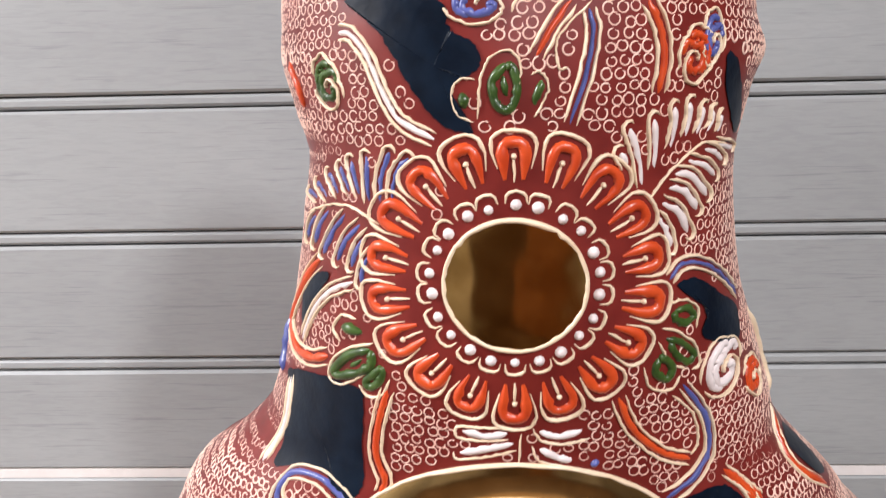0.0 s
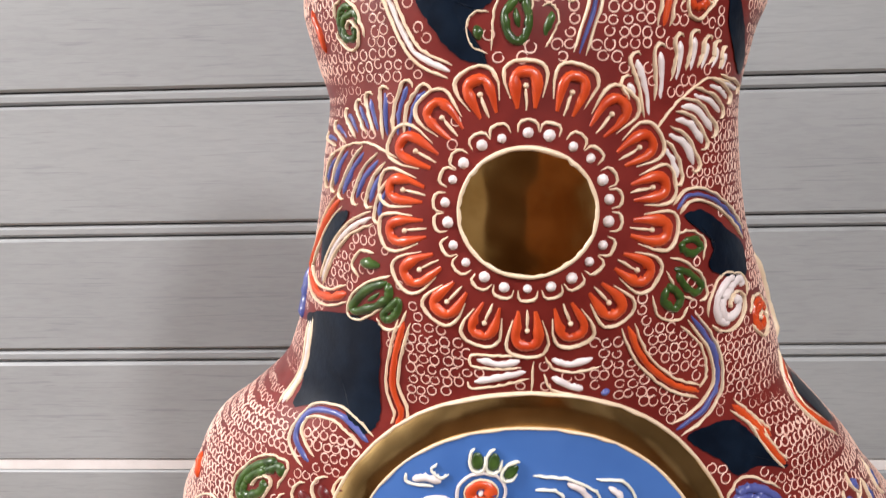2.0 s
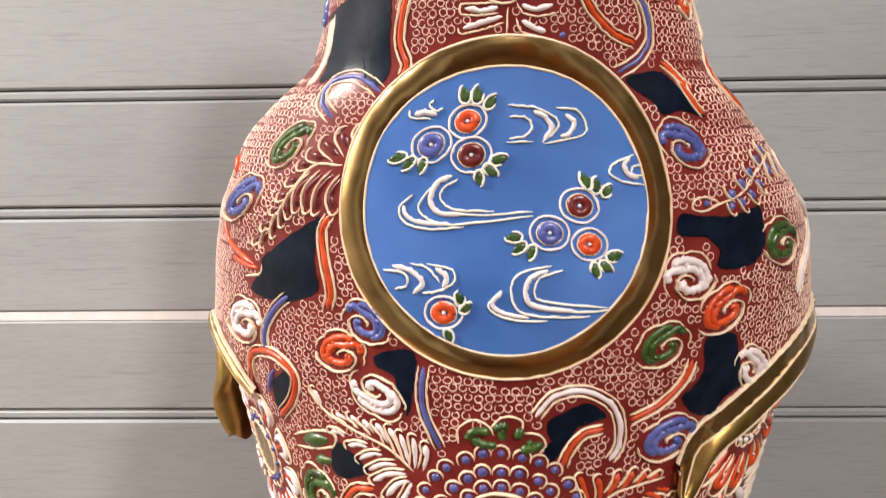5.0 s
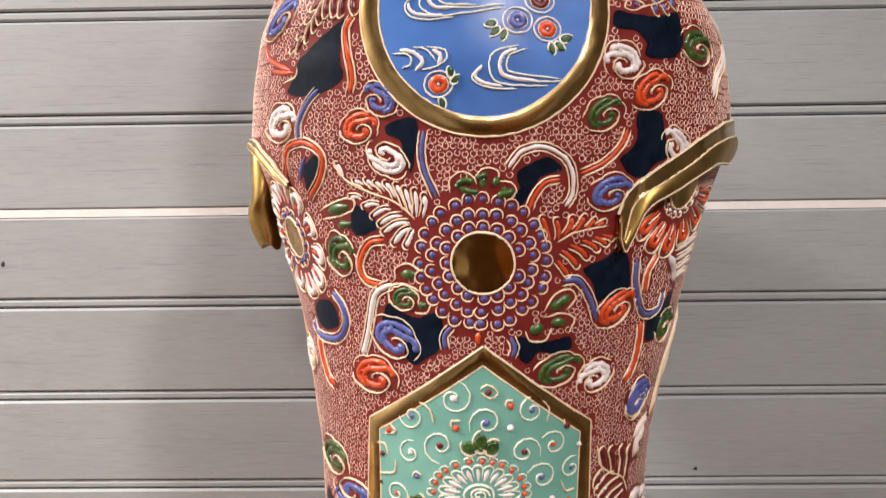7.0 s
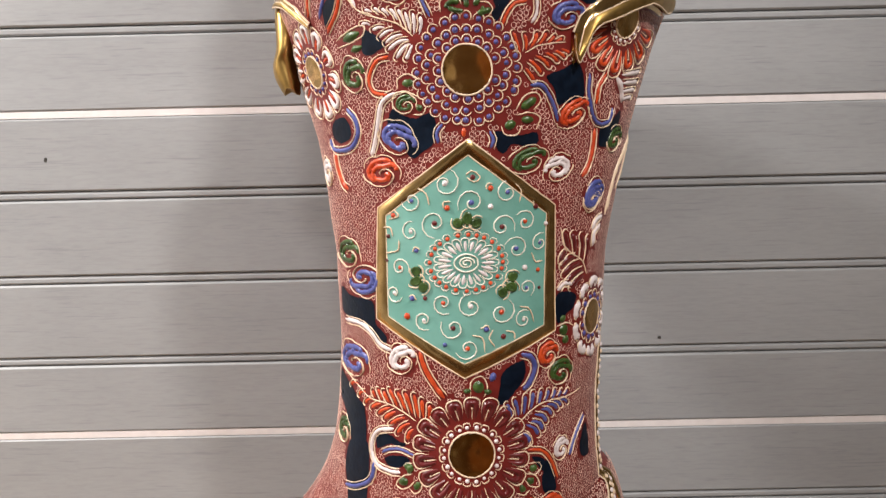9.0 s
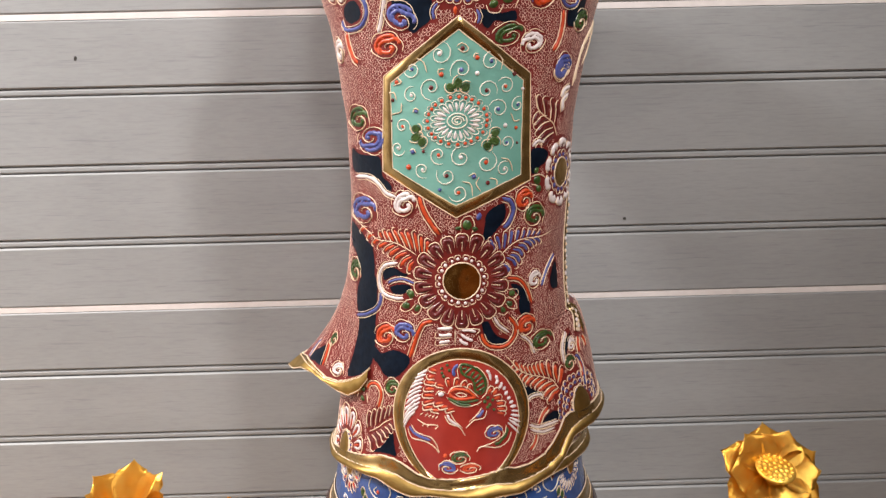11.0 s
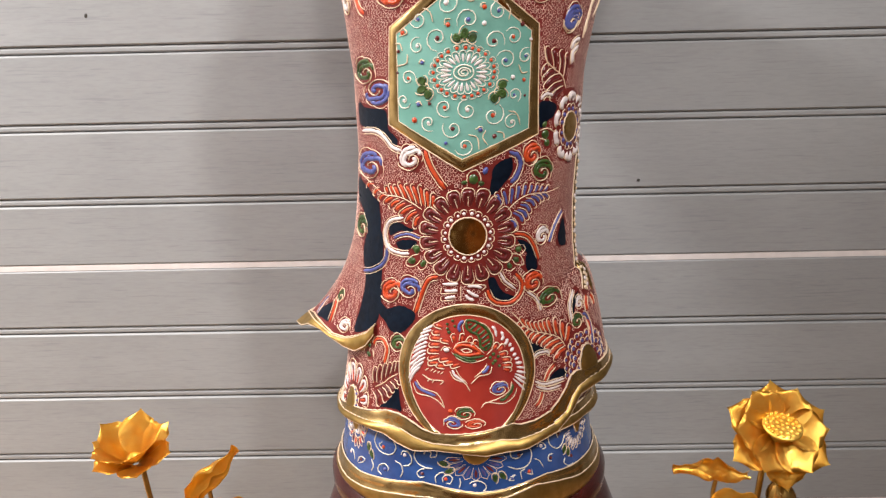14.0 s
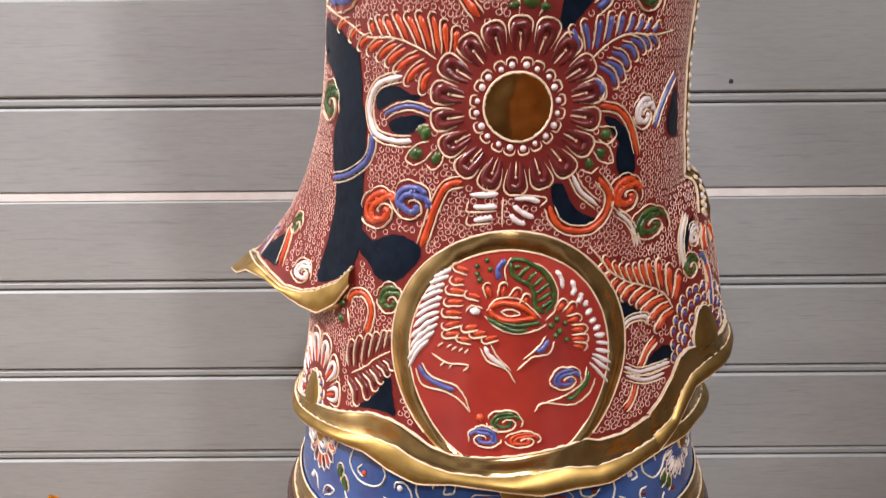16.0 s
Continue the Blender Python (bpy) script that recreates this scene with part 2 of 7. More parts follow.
for row in range(-3, 4):
    base = JOINT_Z + 0.4 * row
    cuts = [0.0, 0.096, 0.1995, 0.303, 0.4]
    if base > 2.6:
        continue
    for i in range(4):
        z0, z1 = base + cuts[i] + (0.0042 if i == 0 else 0.0056), base + cuts[i + 1] - (0.0042 if i == 3 else 0.0056)
        part("board", board(z0, min(z1, 2.7)), WALL, wall, smooth=False)
        if i:
            part("bead", bead(base + cuts[i]), WALL, wall, smooth=False)
    part("joint_strip", box(-1.9, 1.9, WALL_Y + 0.001, WALL_Y + 0.009, base - 0.0040, base + 0.0040), JOINT, wall, "white joint strip between panels", smooth=False)
for nx, nz in ((0.285, 1.217), (-0.455, 1.452)):
    part("nick", turned([(0.0026, 0), (0.0024, 0.0004), (0.001, 0.0005)], 9, lambda a, z: 1 + 0.25 * math.sin(2 * a + nx * 30)), NICK, wall, "small dark dent").matrix_basis = pose(nx, WALL_Y - 0.0002, nz, 90, 0, 20)

floor = tagged(mesh_object("floor", box(-1.9, 1.9, -2.9, WALL_Y + 0.12, -0.05, 0.0), FLOOR), "dark wooden floor", "floor", kind="structure")
for nm, b in (("wall_west", (-2.0, -1.9, -2.9, 0.74, 0.0, 2.7)), ("wall_east", (1.9, 2.0, -2.9, 0.74, 0.0, 2.7)), ("wall_south", (-1.9, 1.9, -3.0, -2.9, 0.0, 2.7))):
    tagged(mesh_object(nm, box(*b), PLASTER if nm == "wall_east" else BRIGHT_WALL), "plain plastered wall", "wall", kind="structure")
# Unseen doors, added to shape what the gilt discs and bands reflect.
for nm, dx, mat, lab in (("reflection_door_1", 0.62, DOOR_WOOD, "unseen closed orange-brown wooden door, added for its reflection in the gilding"), ("reflection_door_2", -0.432, DARK_WOOD, "unseen closed dark brown wooden door, added for its reflection in the gilding")):
    leaf_of = tagged(new(nm), lab, "door", kind="structure")
    leaf_of.location = (dx, -2.9, 0.0)
    part("door_leaf", box(-0.45, 0.45, 0.0, 0.045, 0.005, 2.05, 0.003), mat, leaf_of, smooth=False)
    for fx in (-0.49, 0.49):
        part("door_frame", box(fx - 0.035, fx + 0.035, 0.0, 0.06, 0.0, 2.12, 0.003), mat, leaf_of, smooth=False)
    part("door_frame", box(-0.45, 0.45, 0.0, 0.06, 2.06, 2.12, 0.003), mat, leaf_of, smooth=False)
    part("door_handle", rod([(0.36, 0.045, 1.02), (0.36, 0.09, 1.02), (0.27, 0.095, 1.02)], [0.009, 0.009, 0.008]), SHADED_GOLD, leaf_of)
tagged(mesh_object("ceiling", box(-2.0, 2.0, -3.0, 0.74, 2.7, 2.8), CEILING), "plain white ceiling", "ceiling", kind="structure")
# Rims for both unseen lamps, the added fill included.
for lx, ly, ls, lw, lc in LAMPS:
    lamp = tagged(new("unseen_ceiling_lamp"), "unseen round recessed ceiling lamp, switched on", "lamp", "ceiling lamps")
    lamp.location = (lx, ly, 2.7)
    part("rim", turned([(ls * 0.62, -0.012), (ls * 0.62, 0.0), (ls * 0.5, 0.0)], 40), CEILING, lamp)

spot = tagged(new("ceiling_spot"), "small round adjustable ceiling spot, switched on", "lamp", "ceiling lamps")
spot.location = (SPOT_X, SPOT_Y, 2.7)
part("rim", turned([(0.075, -0.010), (0.075, 0.0), (0.05, 0.0)], 32), CEILING, spot)

table = tagged(new("table"), "long table with a light oak top against the wall", "table")
part("tabletop", box(-1.7, 1.7, -0.12, WALL_Y, TOP_Z - 0.035, TOP_Z, 0.003), TABLE, table, "light oak veneer", smooth=False)
for sx in (-1.6, 1.6):
    for sy in (-0.06, 0.54):
        part("leg", box(sx - 0.03, sx + 0.03, sy - 0.03, sy + 0.03, 0.0, TOP_Z - 0.035, 0.003), TABLE, table, smooth=False)

# ---- the statue ----
FOOT = 0.957
ZT = np.arange(0.92, 1.98, 0.001)


def table_of(zs, vs, soft=21):
    k = np.hanning(soft + 2)
    return np.convolve(np.pad(np.interp(ZT, zs, vs), soft // 2 + 1, "edge"), k / k.sum(), "valid")


RADIUS = table_of([0.95, 0.985, 1.0, 1.03, 1.066, 1.10, 1.14, 1.21, 1.26, 1.33, 1.375, 1.43, 1.468, 1.50, 1.54, 1.575, 1.608, 1.643, 1.674, 1.69, 1.704,
                   1.728, 1.75, 1.771, 1.79, 1.808, 1.826, 1.845, 1.87, 1.89, 1.92, 1.945, 1.955],
                  [0.1440, 0.1380, 0.1350, 0.1325, 0.1310, 0.127, 0.1225, 0.1135, 0.112, 0.1125, 0.114, 0.124, 0.133, 0.145, 0.1615, 0.1750, 0.1715, 0.158, 0.134, 0.114, 0.098,
                   0.085, 0.078, 0.073, 0.070, 0.070, 0.076, 0.078, 0.067, 0.055, 0.042, 0.028, 0.018])
FRONT = table_of([0.95, 1.02, 1.09, 1.17, 1.25, 1.30, 1.38, 1.46, 1.56, 1.62, 1.66, 1.70, 1.75, 1.82, 1.92],
                 [0.222, 0.229, 0.238, 0.252, 0.257, 0.257, 0.258, 0.259, 0.254, 0.251, 0.256, 0.258, 0.251, 0.251, 0.262])
MIDDLE = table_of([0.92, 1.0, 1.2, 1.35, 1.5, 1.6, 1.7, 1.82], [0.038, 0.037, 0.039, 0.042, 0.0495, 0.0515, 0.0475, 0.045], 61)
# what the two flanks stand out or lie back from the round, and how deep the body is for its width
SHAPE_Z = [1.12, 1.2, 1.25, 1.3, 1.35, 1.4, 1.45, 1.5, 1.54, 1.575, 1.61, 1.635, 1.65, 1.665, 1.68, 1.692, 1.705, 1.72, 1.735, 1.755, 1.78, 1.798, 1.807, 1.818, 1.825, 1.832, 1.86]
FLANK_LEFT = table_of(SHAPE_Z, [0.0, 0.0015, 0.0008, -0.0021, -0.0016, -0.0009, -0.0017, -0.0001, -0.0019, -0.0038, -0.0055, -0.0084, -0.0112, -0.0092, -0.0041, -0.0047,
                                -0.0063, -0.0042, -0.0024, -0.0019, -0.0019, -0.0039, -0.0010, -0.0010, -0.0013, -0.0030, -0.006], 9)
FLANK_RIGHT = table_of(SHAPE_Z, [0.0, 0.0004, 0.0005, 0.0018, 0.0014, -0.0006, -0.0005, -0.0034, -0.0049, -0.0055, -0.0092, -0.0133, -0.018, -0.0201, -0.0166, -0.0132,
                                 -0.0104, -0.0055, -0.004, -0.0058, -0.0048, -0.0037, -0.0012, -0.0010, 0.0015, -0.0040, -0.009], 13)
DEPTH = table_of(SHAPE_Z, [0.92, 0.92, 0.955, 0.937, 0.885, 0.859, 0.862, 0.951, 1.0, 0.9375, 0.872, 0.729, 0.586, 0.551, 0.593, 0.551, 0.686, 0.764, 0.833, 0.893, 0.894,
                           0.897, 0.89, 0.885, 0.88, 0.88, 0.88], 15)


def read(tab, z):
    return np.interp(z, ZT, tab)


# Folds that stand off the body above their hem: angles, hem heights, how far the hem stands off, how far up the flare reaches.
FOLDS = {
    "skirt": ([-180, -120, -82, -74, -61, -54, -47, -36, -29, -21.5, -13.7, -4.7, 6, 13.6, 22, 29, 39, 55, 72, 110, 180],
              [1.012, 1.020, 1.030, 1.032, 1.0343, 1.0374, 1.0388, 1.0380, 1.0326, 1.0300, 1.0322, 1.0314, 1.0270, 1.0300, 1.0300, 1.0340, 1.0354, 1.037, 1.035, 1.028, 1.012],
              [0.004, 0.005, 0.006, 0.006, 0.006, 0.006, 0.006, 0.006, 0.007, 0.007, 0.007, 0.007, 0.007, 0.007, 0.007, 0.006, 0.006, 0.005, 0.004, 0.004, 0.004], 0.05, 2.0),
    "right_sleeve": ([36, 44, 52, 60, 68, 76, 84, 92, 102, 112], [1.0345, 1.0450, 1.0630, 1.0685, 1.0705, 1.0715, 1.0720, 1.073, 1.076, 1.080],
                     [0.0, 0.002, 0.006, 0.0120, 0.0175, 0.0210, 0.0225, 0.0225, 0.015, 0.0], 0.112, 0.30),
    "left_sleeve": ([-120, -112, -104, -97, -91, -86, -78.6, -71, -64.6, -58, -51.5, -46], [1.112, 1.110, 1.107, 1.1066, 1.1095, 1.1155, 1.1145, 1.1094, 1.1061, 1.1065, 1.1149, 1.1290],
                    [0.0, 0.024, 0.050, 0.0620, 0.0520, 0.0425, 0.0280, 0.0165, 0.0095, 0.0045, 0.0012, 0.0], 0.165, 3.0),
    "right_cuff": ([24.2, 24.6, 26.2, 27.1, 27.7, 28.0, 28.5, 29.6, 31.3, 34.1, 37.6, 40.6, 44.6, 49.5, 54, 65, 90, 110],
                   [1.534, 1.5265, 1.517, 1.517, 1.5252, 1.5312, 1.5366, 1.5408, 1.5438, 1.5459, 1.5489, 1.5528, 1.5574, 1.5620, 1.5620, 1.5615, 1.571, 1.586],
                   [0.002, 0.002, 0.003, 0.003, 0.004, 0.004, 0.005, 0.005, 0.005, 0.005, 0.005, 0.005, 0.005, 0.004, 0.003, 0.002, 0.001, 0.0], 0.04, 2.0),
    "left_cuff": ([-110, -90, -70, -60, -53, -50], [1.582, 1.578, 1.575, 1.570, 1.558, 1.551], [0.0, 0.001, 0.002, 0.003, 0.003, 0.001], 0.04, 2.0),
}


def hem_of(name, d):
    """A hem's height at an angle, gently waved."""
    a, hem, off, reach, power = FOLDS[name]
    wave_high = 0.0007
    return float(np.interp(d, a, hem)) + wave_high * math.sin(0.16 * d + 1.0) + 0.4 * wave_high * math.sin(0.37 * d)


def fold(th, z, name):
    a, hem, off, reach, power = FOLDS[name]
    d = math.degrees(th)
    if d < a[0] or d > a[-1]:
        return 0.0
    h = hem_of(name, d)
    if z < h - 1e-6:
        return 0.0
    s = max(0.0, 1 - (z - h) / reach)
    return float(np.interp(d, a, off)) * s ** power


def radius(th, z):
    r = read(RADIUS, z)
    return r + fold(th, z, "skirt") + fold(th, z, "left_sleeve") + fold(th, z, "right_cuff") + fold(th, z, "left_cuff") + fold(th, z, "right_sleeve")


def flank(th, z):
    q = math.sin(th)
    return q * q * float(read(FLANK_LEFT if q < 0 else FLANK_RIGHT, z))


def S(th, z, lift=0.0, folded=True):
    """The point of the statue's skin at an angle from its front and a height, lifted off it by some metres."""
    r0 = float(read(RADIUS, z))
    off = (radius(th, z) - r0 if folded else 0.0) + lift
    deep = r0 * float(read(DEPTH, z))
    return np.array((float(read(MIDDLE, z)) + (r0 + flank(th, z) + off) * math.sin(th), float(read(FRONT, z)) + deep - (deep + off) * math.cos(th), z))


def normal(th, z):
    e = 0.002
    a = S(th + e / 0.12, z) - S(th - e / 0.12, z)
    b = S(th, z + e) - S(th, z - e)
    n = np.cross(a, b)
    return n / np.linalg.norm(n)


class Skin:
    """Gathers the statue's one mesh: points, faces, the glaze of each face."""

    def __init__(self):
        self.v, self.f, self.m, self.n = [], [], [], 0

    def add(self, verts, faces, glaze_name):
        self.v.extend(verts)
        self.f.extend(tuple(i + self.n for i in f) for f in faces)
        self.m.extend([SLOTS.index(glaze_name)] * len(faces))
        self.n += len(verts)


SLOTS = list(M)
skin = Skin()
R = math.radians


def grid(rows, glaze_name, closed=False):
    w = len(rows[0])
    faces = []
    for j in range(len(rows) - 1):
        for i in range(w if closed else w - 1):
            k = (i + 1) % w
            faces.append((j * w + i, j * w + k, (j + 1) * w + k, (j + 1) * w + i))
    skin.add([tuple(p) for row in rows for p in row], faces, glaze_name)


def place(th0, z0):
    """Flat offsets in metres round a spot of the skin, to (angle, height)."""
    def spot(dx, dz):
        q = math.sin(th0) + dx * math.cos(th0) / read(RADIUS, z0 + dz)
        return (math.asin(q), z0 + dz) if abs(q) < 0.96 else (th0 + dx / read(RADIUS, z0 + dz), z0 + dz)

    return spot


# where something is painted or raised already: half degrees by millimetres
TAKEN = np.zeros((400, 1000), bool)


def take(th, z, reach):
    i, j = (math.degrees(th) + 100) / 0.5, (z - 0.95) / 0.001
    di, dj = math.degrees(reach / max(0.06, read(RADIUS, z))) / 0.5, reach / 0.001
    TAKEN[max(0, int(i - di + 0.8)):max(0, int(i + di + 1.0)), max(0, int(j - dj + 0.8)):max(0, int(j + dj + 1.0))] = True


BASE = {"lift": 0.0}


def cord(path, half, high, glaze_name, taper=1, sink=0.0003, swell=1.0):
    """A half-round line of slip along (angle, height) points; swell: its width at the start, as a share of that at the end."""
    pts = [S(a, z, BASE["lift"]) for a, z in path]
    nrm = [normal(a, z) for a, z in path]
    n = len(pts)
    rows = []
    for a, z in path:
        take(a, z, half + 0.0005)
    for i in range(n):
        t = pts[min(i + 1, n - 1)] - pts[max(i - 1, 0)]
        t = t / (np.linalg.norm(t) + 1e-12)
        b = np.cross(nrm[i], t)
        e = 1.0
        if taper:
            e = min(1.0, 0.35 + 0.65 * min(i, n - 1 - i) / 1.5) * (swell + (1 - swell) * i / max(1, n - 1))
        uneven = math.sin(610 * path[i][0] + 930 * path[i][1]) + 0.6 * math.sin(1490 * path[i][0] - 2100 * path[i][1])
        h, w = high * e * (1 + 0.10 * uneven), half * e * (1 + 0.12 * uneven)
        shift = b * (0.00013 * uneven if half < 0.003 else 0.0)
        rows.append([pts[i] + shift + b * (w * c) + nrm[i] * (h * s - sink) for c, s in ((-1, 0), (-0.75, 0.72), (0, 1), (0.75, 0.72), (1, 0))])
    grid(rows, glaze_name)
    if taper:
        skin.add([tuple(p) for p in rows[0]] + [tuple(p) for p in rows[-1]], [(0, 1, 2, 3, 4), (9, 8, 7, 6, 5)], glaze_name)


def bulb(th, z, size, high, glaze_name, rings=3, seg=9):
    c, n = S(th, z, BASE["lift"]), normal(th, z)
    take(th, z, size + 0.0007)
    a = np.cross((0, 0, 1), n)
    a = a / np.linalg.norm(a)
    b = np.cross(n, a)
    rows = []
    for j in range(rings):
        q = math.pi / 2 * j / rings
        rows.append([c + size * math.cos(q) * (math.cos(2 * math.pi * i / seg) * a + math.sin(2 * math.pi * i / seg) * b) + n * (high * math.sin(q) - 0.0003) for i in range(seg)])
    grid(rows, glaze_name, True)
    k = skin.n - seg
    skin.add([tuple(c + n * high)], [], glaze_name)
    for i in range(seg):
        skin.f.append((k + i, k + (i + 1) % seg, skin.n - 1))
        skin.m.append(SLOTS.index(glaze_name))


def patch(th0, z0, outline, lift, glaze_name, rings=6, inner=None, pillow=0.0):
    """A painted field with a drawn outline (flat offsets round the spot); inner: an outline that it leaves free."""
    at = place(th0, z0)
    rows = []
    for j in range(rings + 1):
        q = j / rings
        row = []
        for i, (x, z) in enumerate(outline):
            x0, zz0 = inner[i] if inner else (0.0, 0.0)
            a, h = at(x0 + (x - x0) * q, zz0 + (z - zz0) * q)
            take(a, h, 0.0021)
            edge = 1 - max(0.0, (q - 0.85) / 0.15) ** 2 if not inner else 1 - abs(2 * q - 1) ** 4
            row.append(S(a, h, BASE["lift"] + lift + pillow * (edge if inner else edge)))
        rows.append(row)
    grid(rows, glaze_name, True)


def ring_of(n, rx, rz, wobble=0.0, seed=0):
    """A closed outline, slightly uneven."""
    rnd = random.Random(seed)
    ph = [rnd.uniform(0, 6.28) for _ in range(4)]
    out = []
    for i in range(n):
        a = 2 * math.pi * i / n
        k = 1 + wobble * (math.sin(2 * a + ph[0]) + 0.7 * math.sin(3 * a + ph[1]) + 0.5 * math.sin(5 * a + ph[2]))
        out.append((rx * k * math.cos(a), rz * k * math.sin(a)))
    return out


def outline_cord(th0, z0, pts, half, high, glaze_name):
    at = place(th0, z0)
    loop = [at(*p) for p in pts] + [at(*pts[0])]
    cord(loop, half, high, glaze_name, 0)


# the body: fine above the foot, with the folds as sheets of their own
def body():
    th = [R(-180 + 4 * i) for i in range(90)]
    heights = list(np.arange(FOOT, 1.955, 0.006))
    rows = [[S(a, z, 0.0, False) for a in th] for z in heights]
    split = next(i for i, z in enumerate(heights) if z > 1.054)
    grid(rows[:split + 1], "base_blue", True)
    grid(rows[split:], "maroon", True)
    grid([rows[-1], [np.mean(rows[-1], axis=0) + np.array((0, 0, 0.004))] * 90], "maroon", True)
    grid([[np.mean(rows[0], axis=0)] * 90, rows[0]], "gold", True)
    for name, (a, hem, off, reach, power) in FOLDS.items():
        n = int((a[-1] - a[0]) / 2)
        sheet = []
        for j in range(22):
            row = []
            for i in range(n + 1):
                d = a[0] + (a[-1] - a[0]) * i / n
                h = hem_of(name, d)
                row.append(S(R(d), h + reach * (1 - (j / 21)), -0.0001 - 0.0030 * max(0, 1 - j / 3)))
            sheet.append(row)
        grid(sheet, "maroon")
        n_in = [S(R(a[0] + (a[-1] - a[0]) * i / n), hem_of(name, a[0] + (a[-1] - a[0]) * i / n) - 0.004, -0.004) for i in range(n + 1)]
        grid([sheet[-1], n_in], "gold")


def flounce(name, angles, tops, out, seed, mids=None):
    """A gilt hem between an upper line and the fold's lower edge, its lower half rolled outwards below a creased line."""
    d0, d1 = angles[0], angles[-1]
    n = int((d1 - d0) / 0.7)
    upper = ((0.0, 0.10), (0.12, 0.24), (0.5, 0.16), (0.85, 0.22), (1.0, 0.40))
    lower = ((0.10, 0.62), (0.35, 0.96), (0.65, 1.05), (0.9, 0.92), (1.0, 0.70), (1.03, 0.40), (0.95, 0.0))
    rows = [[] for _ in upper + lower]
    line_top, crease, edge = [], [], []
    for i in range(n + 1):
        d = d0 + (d1 - d0) * i / n
        th, h = R(d), hem_of(name, d) + 0.0003
        top = max(h + 0.0016, float(np.interp(d, angles, tops)))
        mid = h + 0.52 * (top - h) if mids is None else min(top - 0.0004, max(h + 0.0008, float(np.interp(d, mids[0], mids[1]))))
        roll = out * (1 + 0.25 * math.sin(0.10 * d + seed) + 0.15 * math.sin(0.27 * d + 2 * seed))
        for k, (q, o) in enumerate(upper):
            rows[k].append(S(th, top + (mid - top) * q, 0.0016 + roll * o))
        for k, (q, o) in enumerate(lower):
            rows[len(upper) + k].append(S(th, max(h, mid + (h - mid) * min(q, 1.0)), 0.0016 + roll * o) - np.array((0, 0, 0.0012 if q > 1 else 0.0)))
        line_top.append((th, top))
        crease.append((th, mid))
        edge.append(rows[len(upper) + 4][-1])
        take(th, top, 0.0025)
        take(th, (top + h) / 2, 0.005)
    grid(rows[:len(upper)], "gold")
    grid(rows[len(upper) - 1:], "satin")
    cord(line_top, 0.0007, 0.0022, "cream", 0)
    BASE["lift"] = 0.0012 + out * 0.38
    cord(crease, 0.00055, 0.0012, "cream", 0)
    BASE["lift"] = 0.0
    lines = [[e + np.array((0, 0, dz)) + 0.0004 * np.array((math.sin(line_top[i][0]), -math.cos(line_top[i][0]), 0)) * k for i, e in enumerate(edge)] for dz, k in ((0.0005, 0), (0.0002, 1), (-0.0004, 1), (-0.0007, 0))]
    grid(lines, "cream")


def wavy_rim():
    """The gilt foot: a bulging lower roll, a creased line and a hollow upper part with a wavy edge."""
    th = [R(-180 + 2 * i) for i in range(180)]

    def top(a):
        return float(np.interp(math.degrees(a), (-180, -85, -67, -52, -33, -19, -9, 3, 13, 23, 33, 48, 66, 180),
                               (0.976, 0.981, 0.9795, 0.9808, 0.9879, 0.9936, 0.9903, 0.9856, 0.9865, 0.9899, 0.9925, 0.9880, 0.9861, 0.976)))

    def mid(a):
        return float(np.interp(math.degrees(a), (-180, -85, -61, -47, -30, -16, -4, 6, 16, 27, 39, 51, 72, 180),
                               (0.966, 0.9645, 0.9655, 0.9695, 0.9771, 0.9808, 0.9758, 0.9763, 0.9807, 0.9868, 0.982, 0.9756, 0.9713, 0.966)))

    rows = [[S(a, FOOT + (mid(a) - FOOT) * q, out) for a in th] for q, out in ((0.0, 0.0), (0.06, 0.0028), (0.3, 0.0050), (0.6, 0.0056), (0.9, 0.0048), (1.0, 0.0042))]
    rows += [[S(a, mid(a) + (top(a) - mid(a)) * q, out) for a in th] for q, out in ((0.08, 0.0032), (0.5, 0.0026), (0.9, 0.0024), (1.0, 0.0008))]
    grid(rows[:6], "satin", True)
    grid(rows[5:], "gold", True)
    for line_at, lift in ((top, 0.0012), (mid, 0.0040)):
        BASE["lift"] = lift
        cord([(a, line_at(a)) for a in th[20:161]], 0.0006, 0.0010, "cream", 0)
    BASE["lift"] = 0.0


body()
wavy_rim()
flounce("right_cuff", (24.2, 24.5, 25.3, 26.7, 28.2, 31, 33.9, 37.5, 41.7, 47.6, 55.5, 80, 90), (1.537, 1.5419, 1.5477, 1.5519, 1.5559, 1.5608, 1.5652, 1.5704, 1.5764, 1.5818, 1.5868, 1.590, 1.590), 0.0026, 0.2,
        ((24.2, 25.4, 26.2, 26.6, 27.0, 27.7, 29.0, 30.9, 33.4, 36.4, 39.7, 45.6, 49.2, 56, 90), (1.535, 1.523, 1.520, 1.5335, 1.5394, 1.5441, 1.5483, 1.5513, 1.5544, 1.5585, 1.5627, 1.5715, 1.5747, 1.5775, 1.580)))
flounce("left_cuff", (-74, -70, -66, -61, -54, -50), (1.578, 1.5800, 1.5805, 1.5780, 1.5670, 1.5540), 0.0015, 0.9)
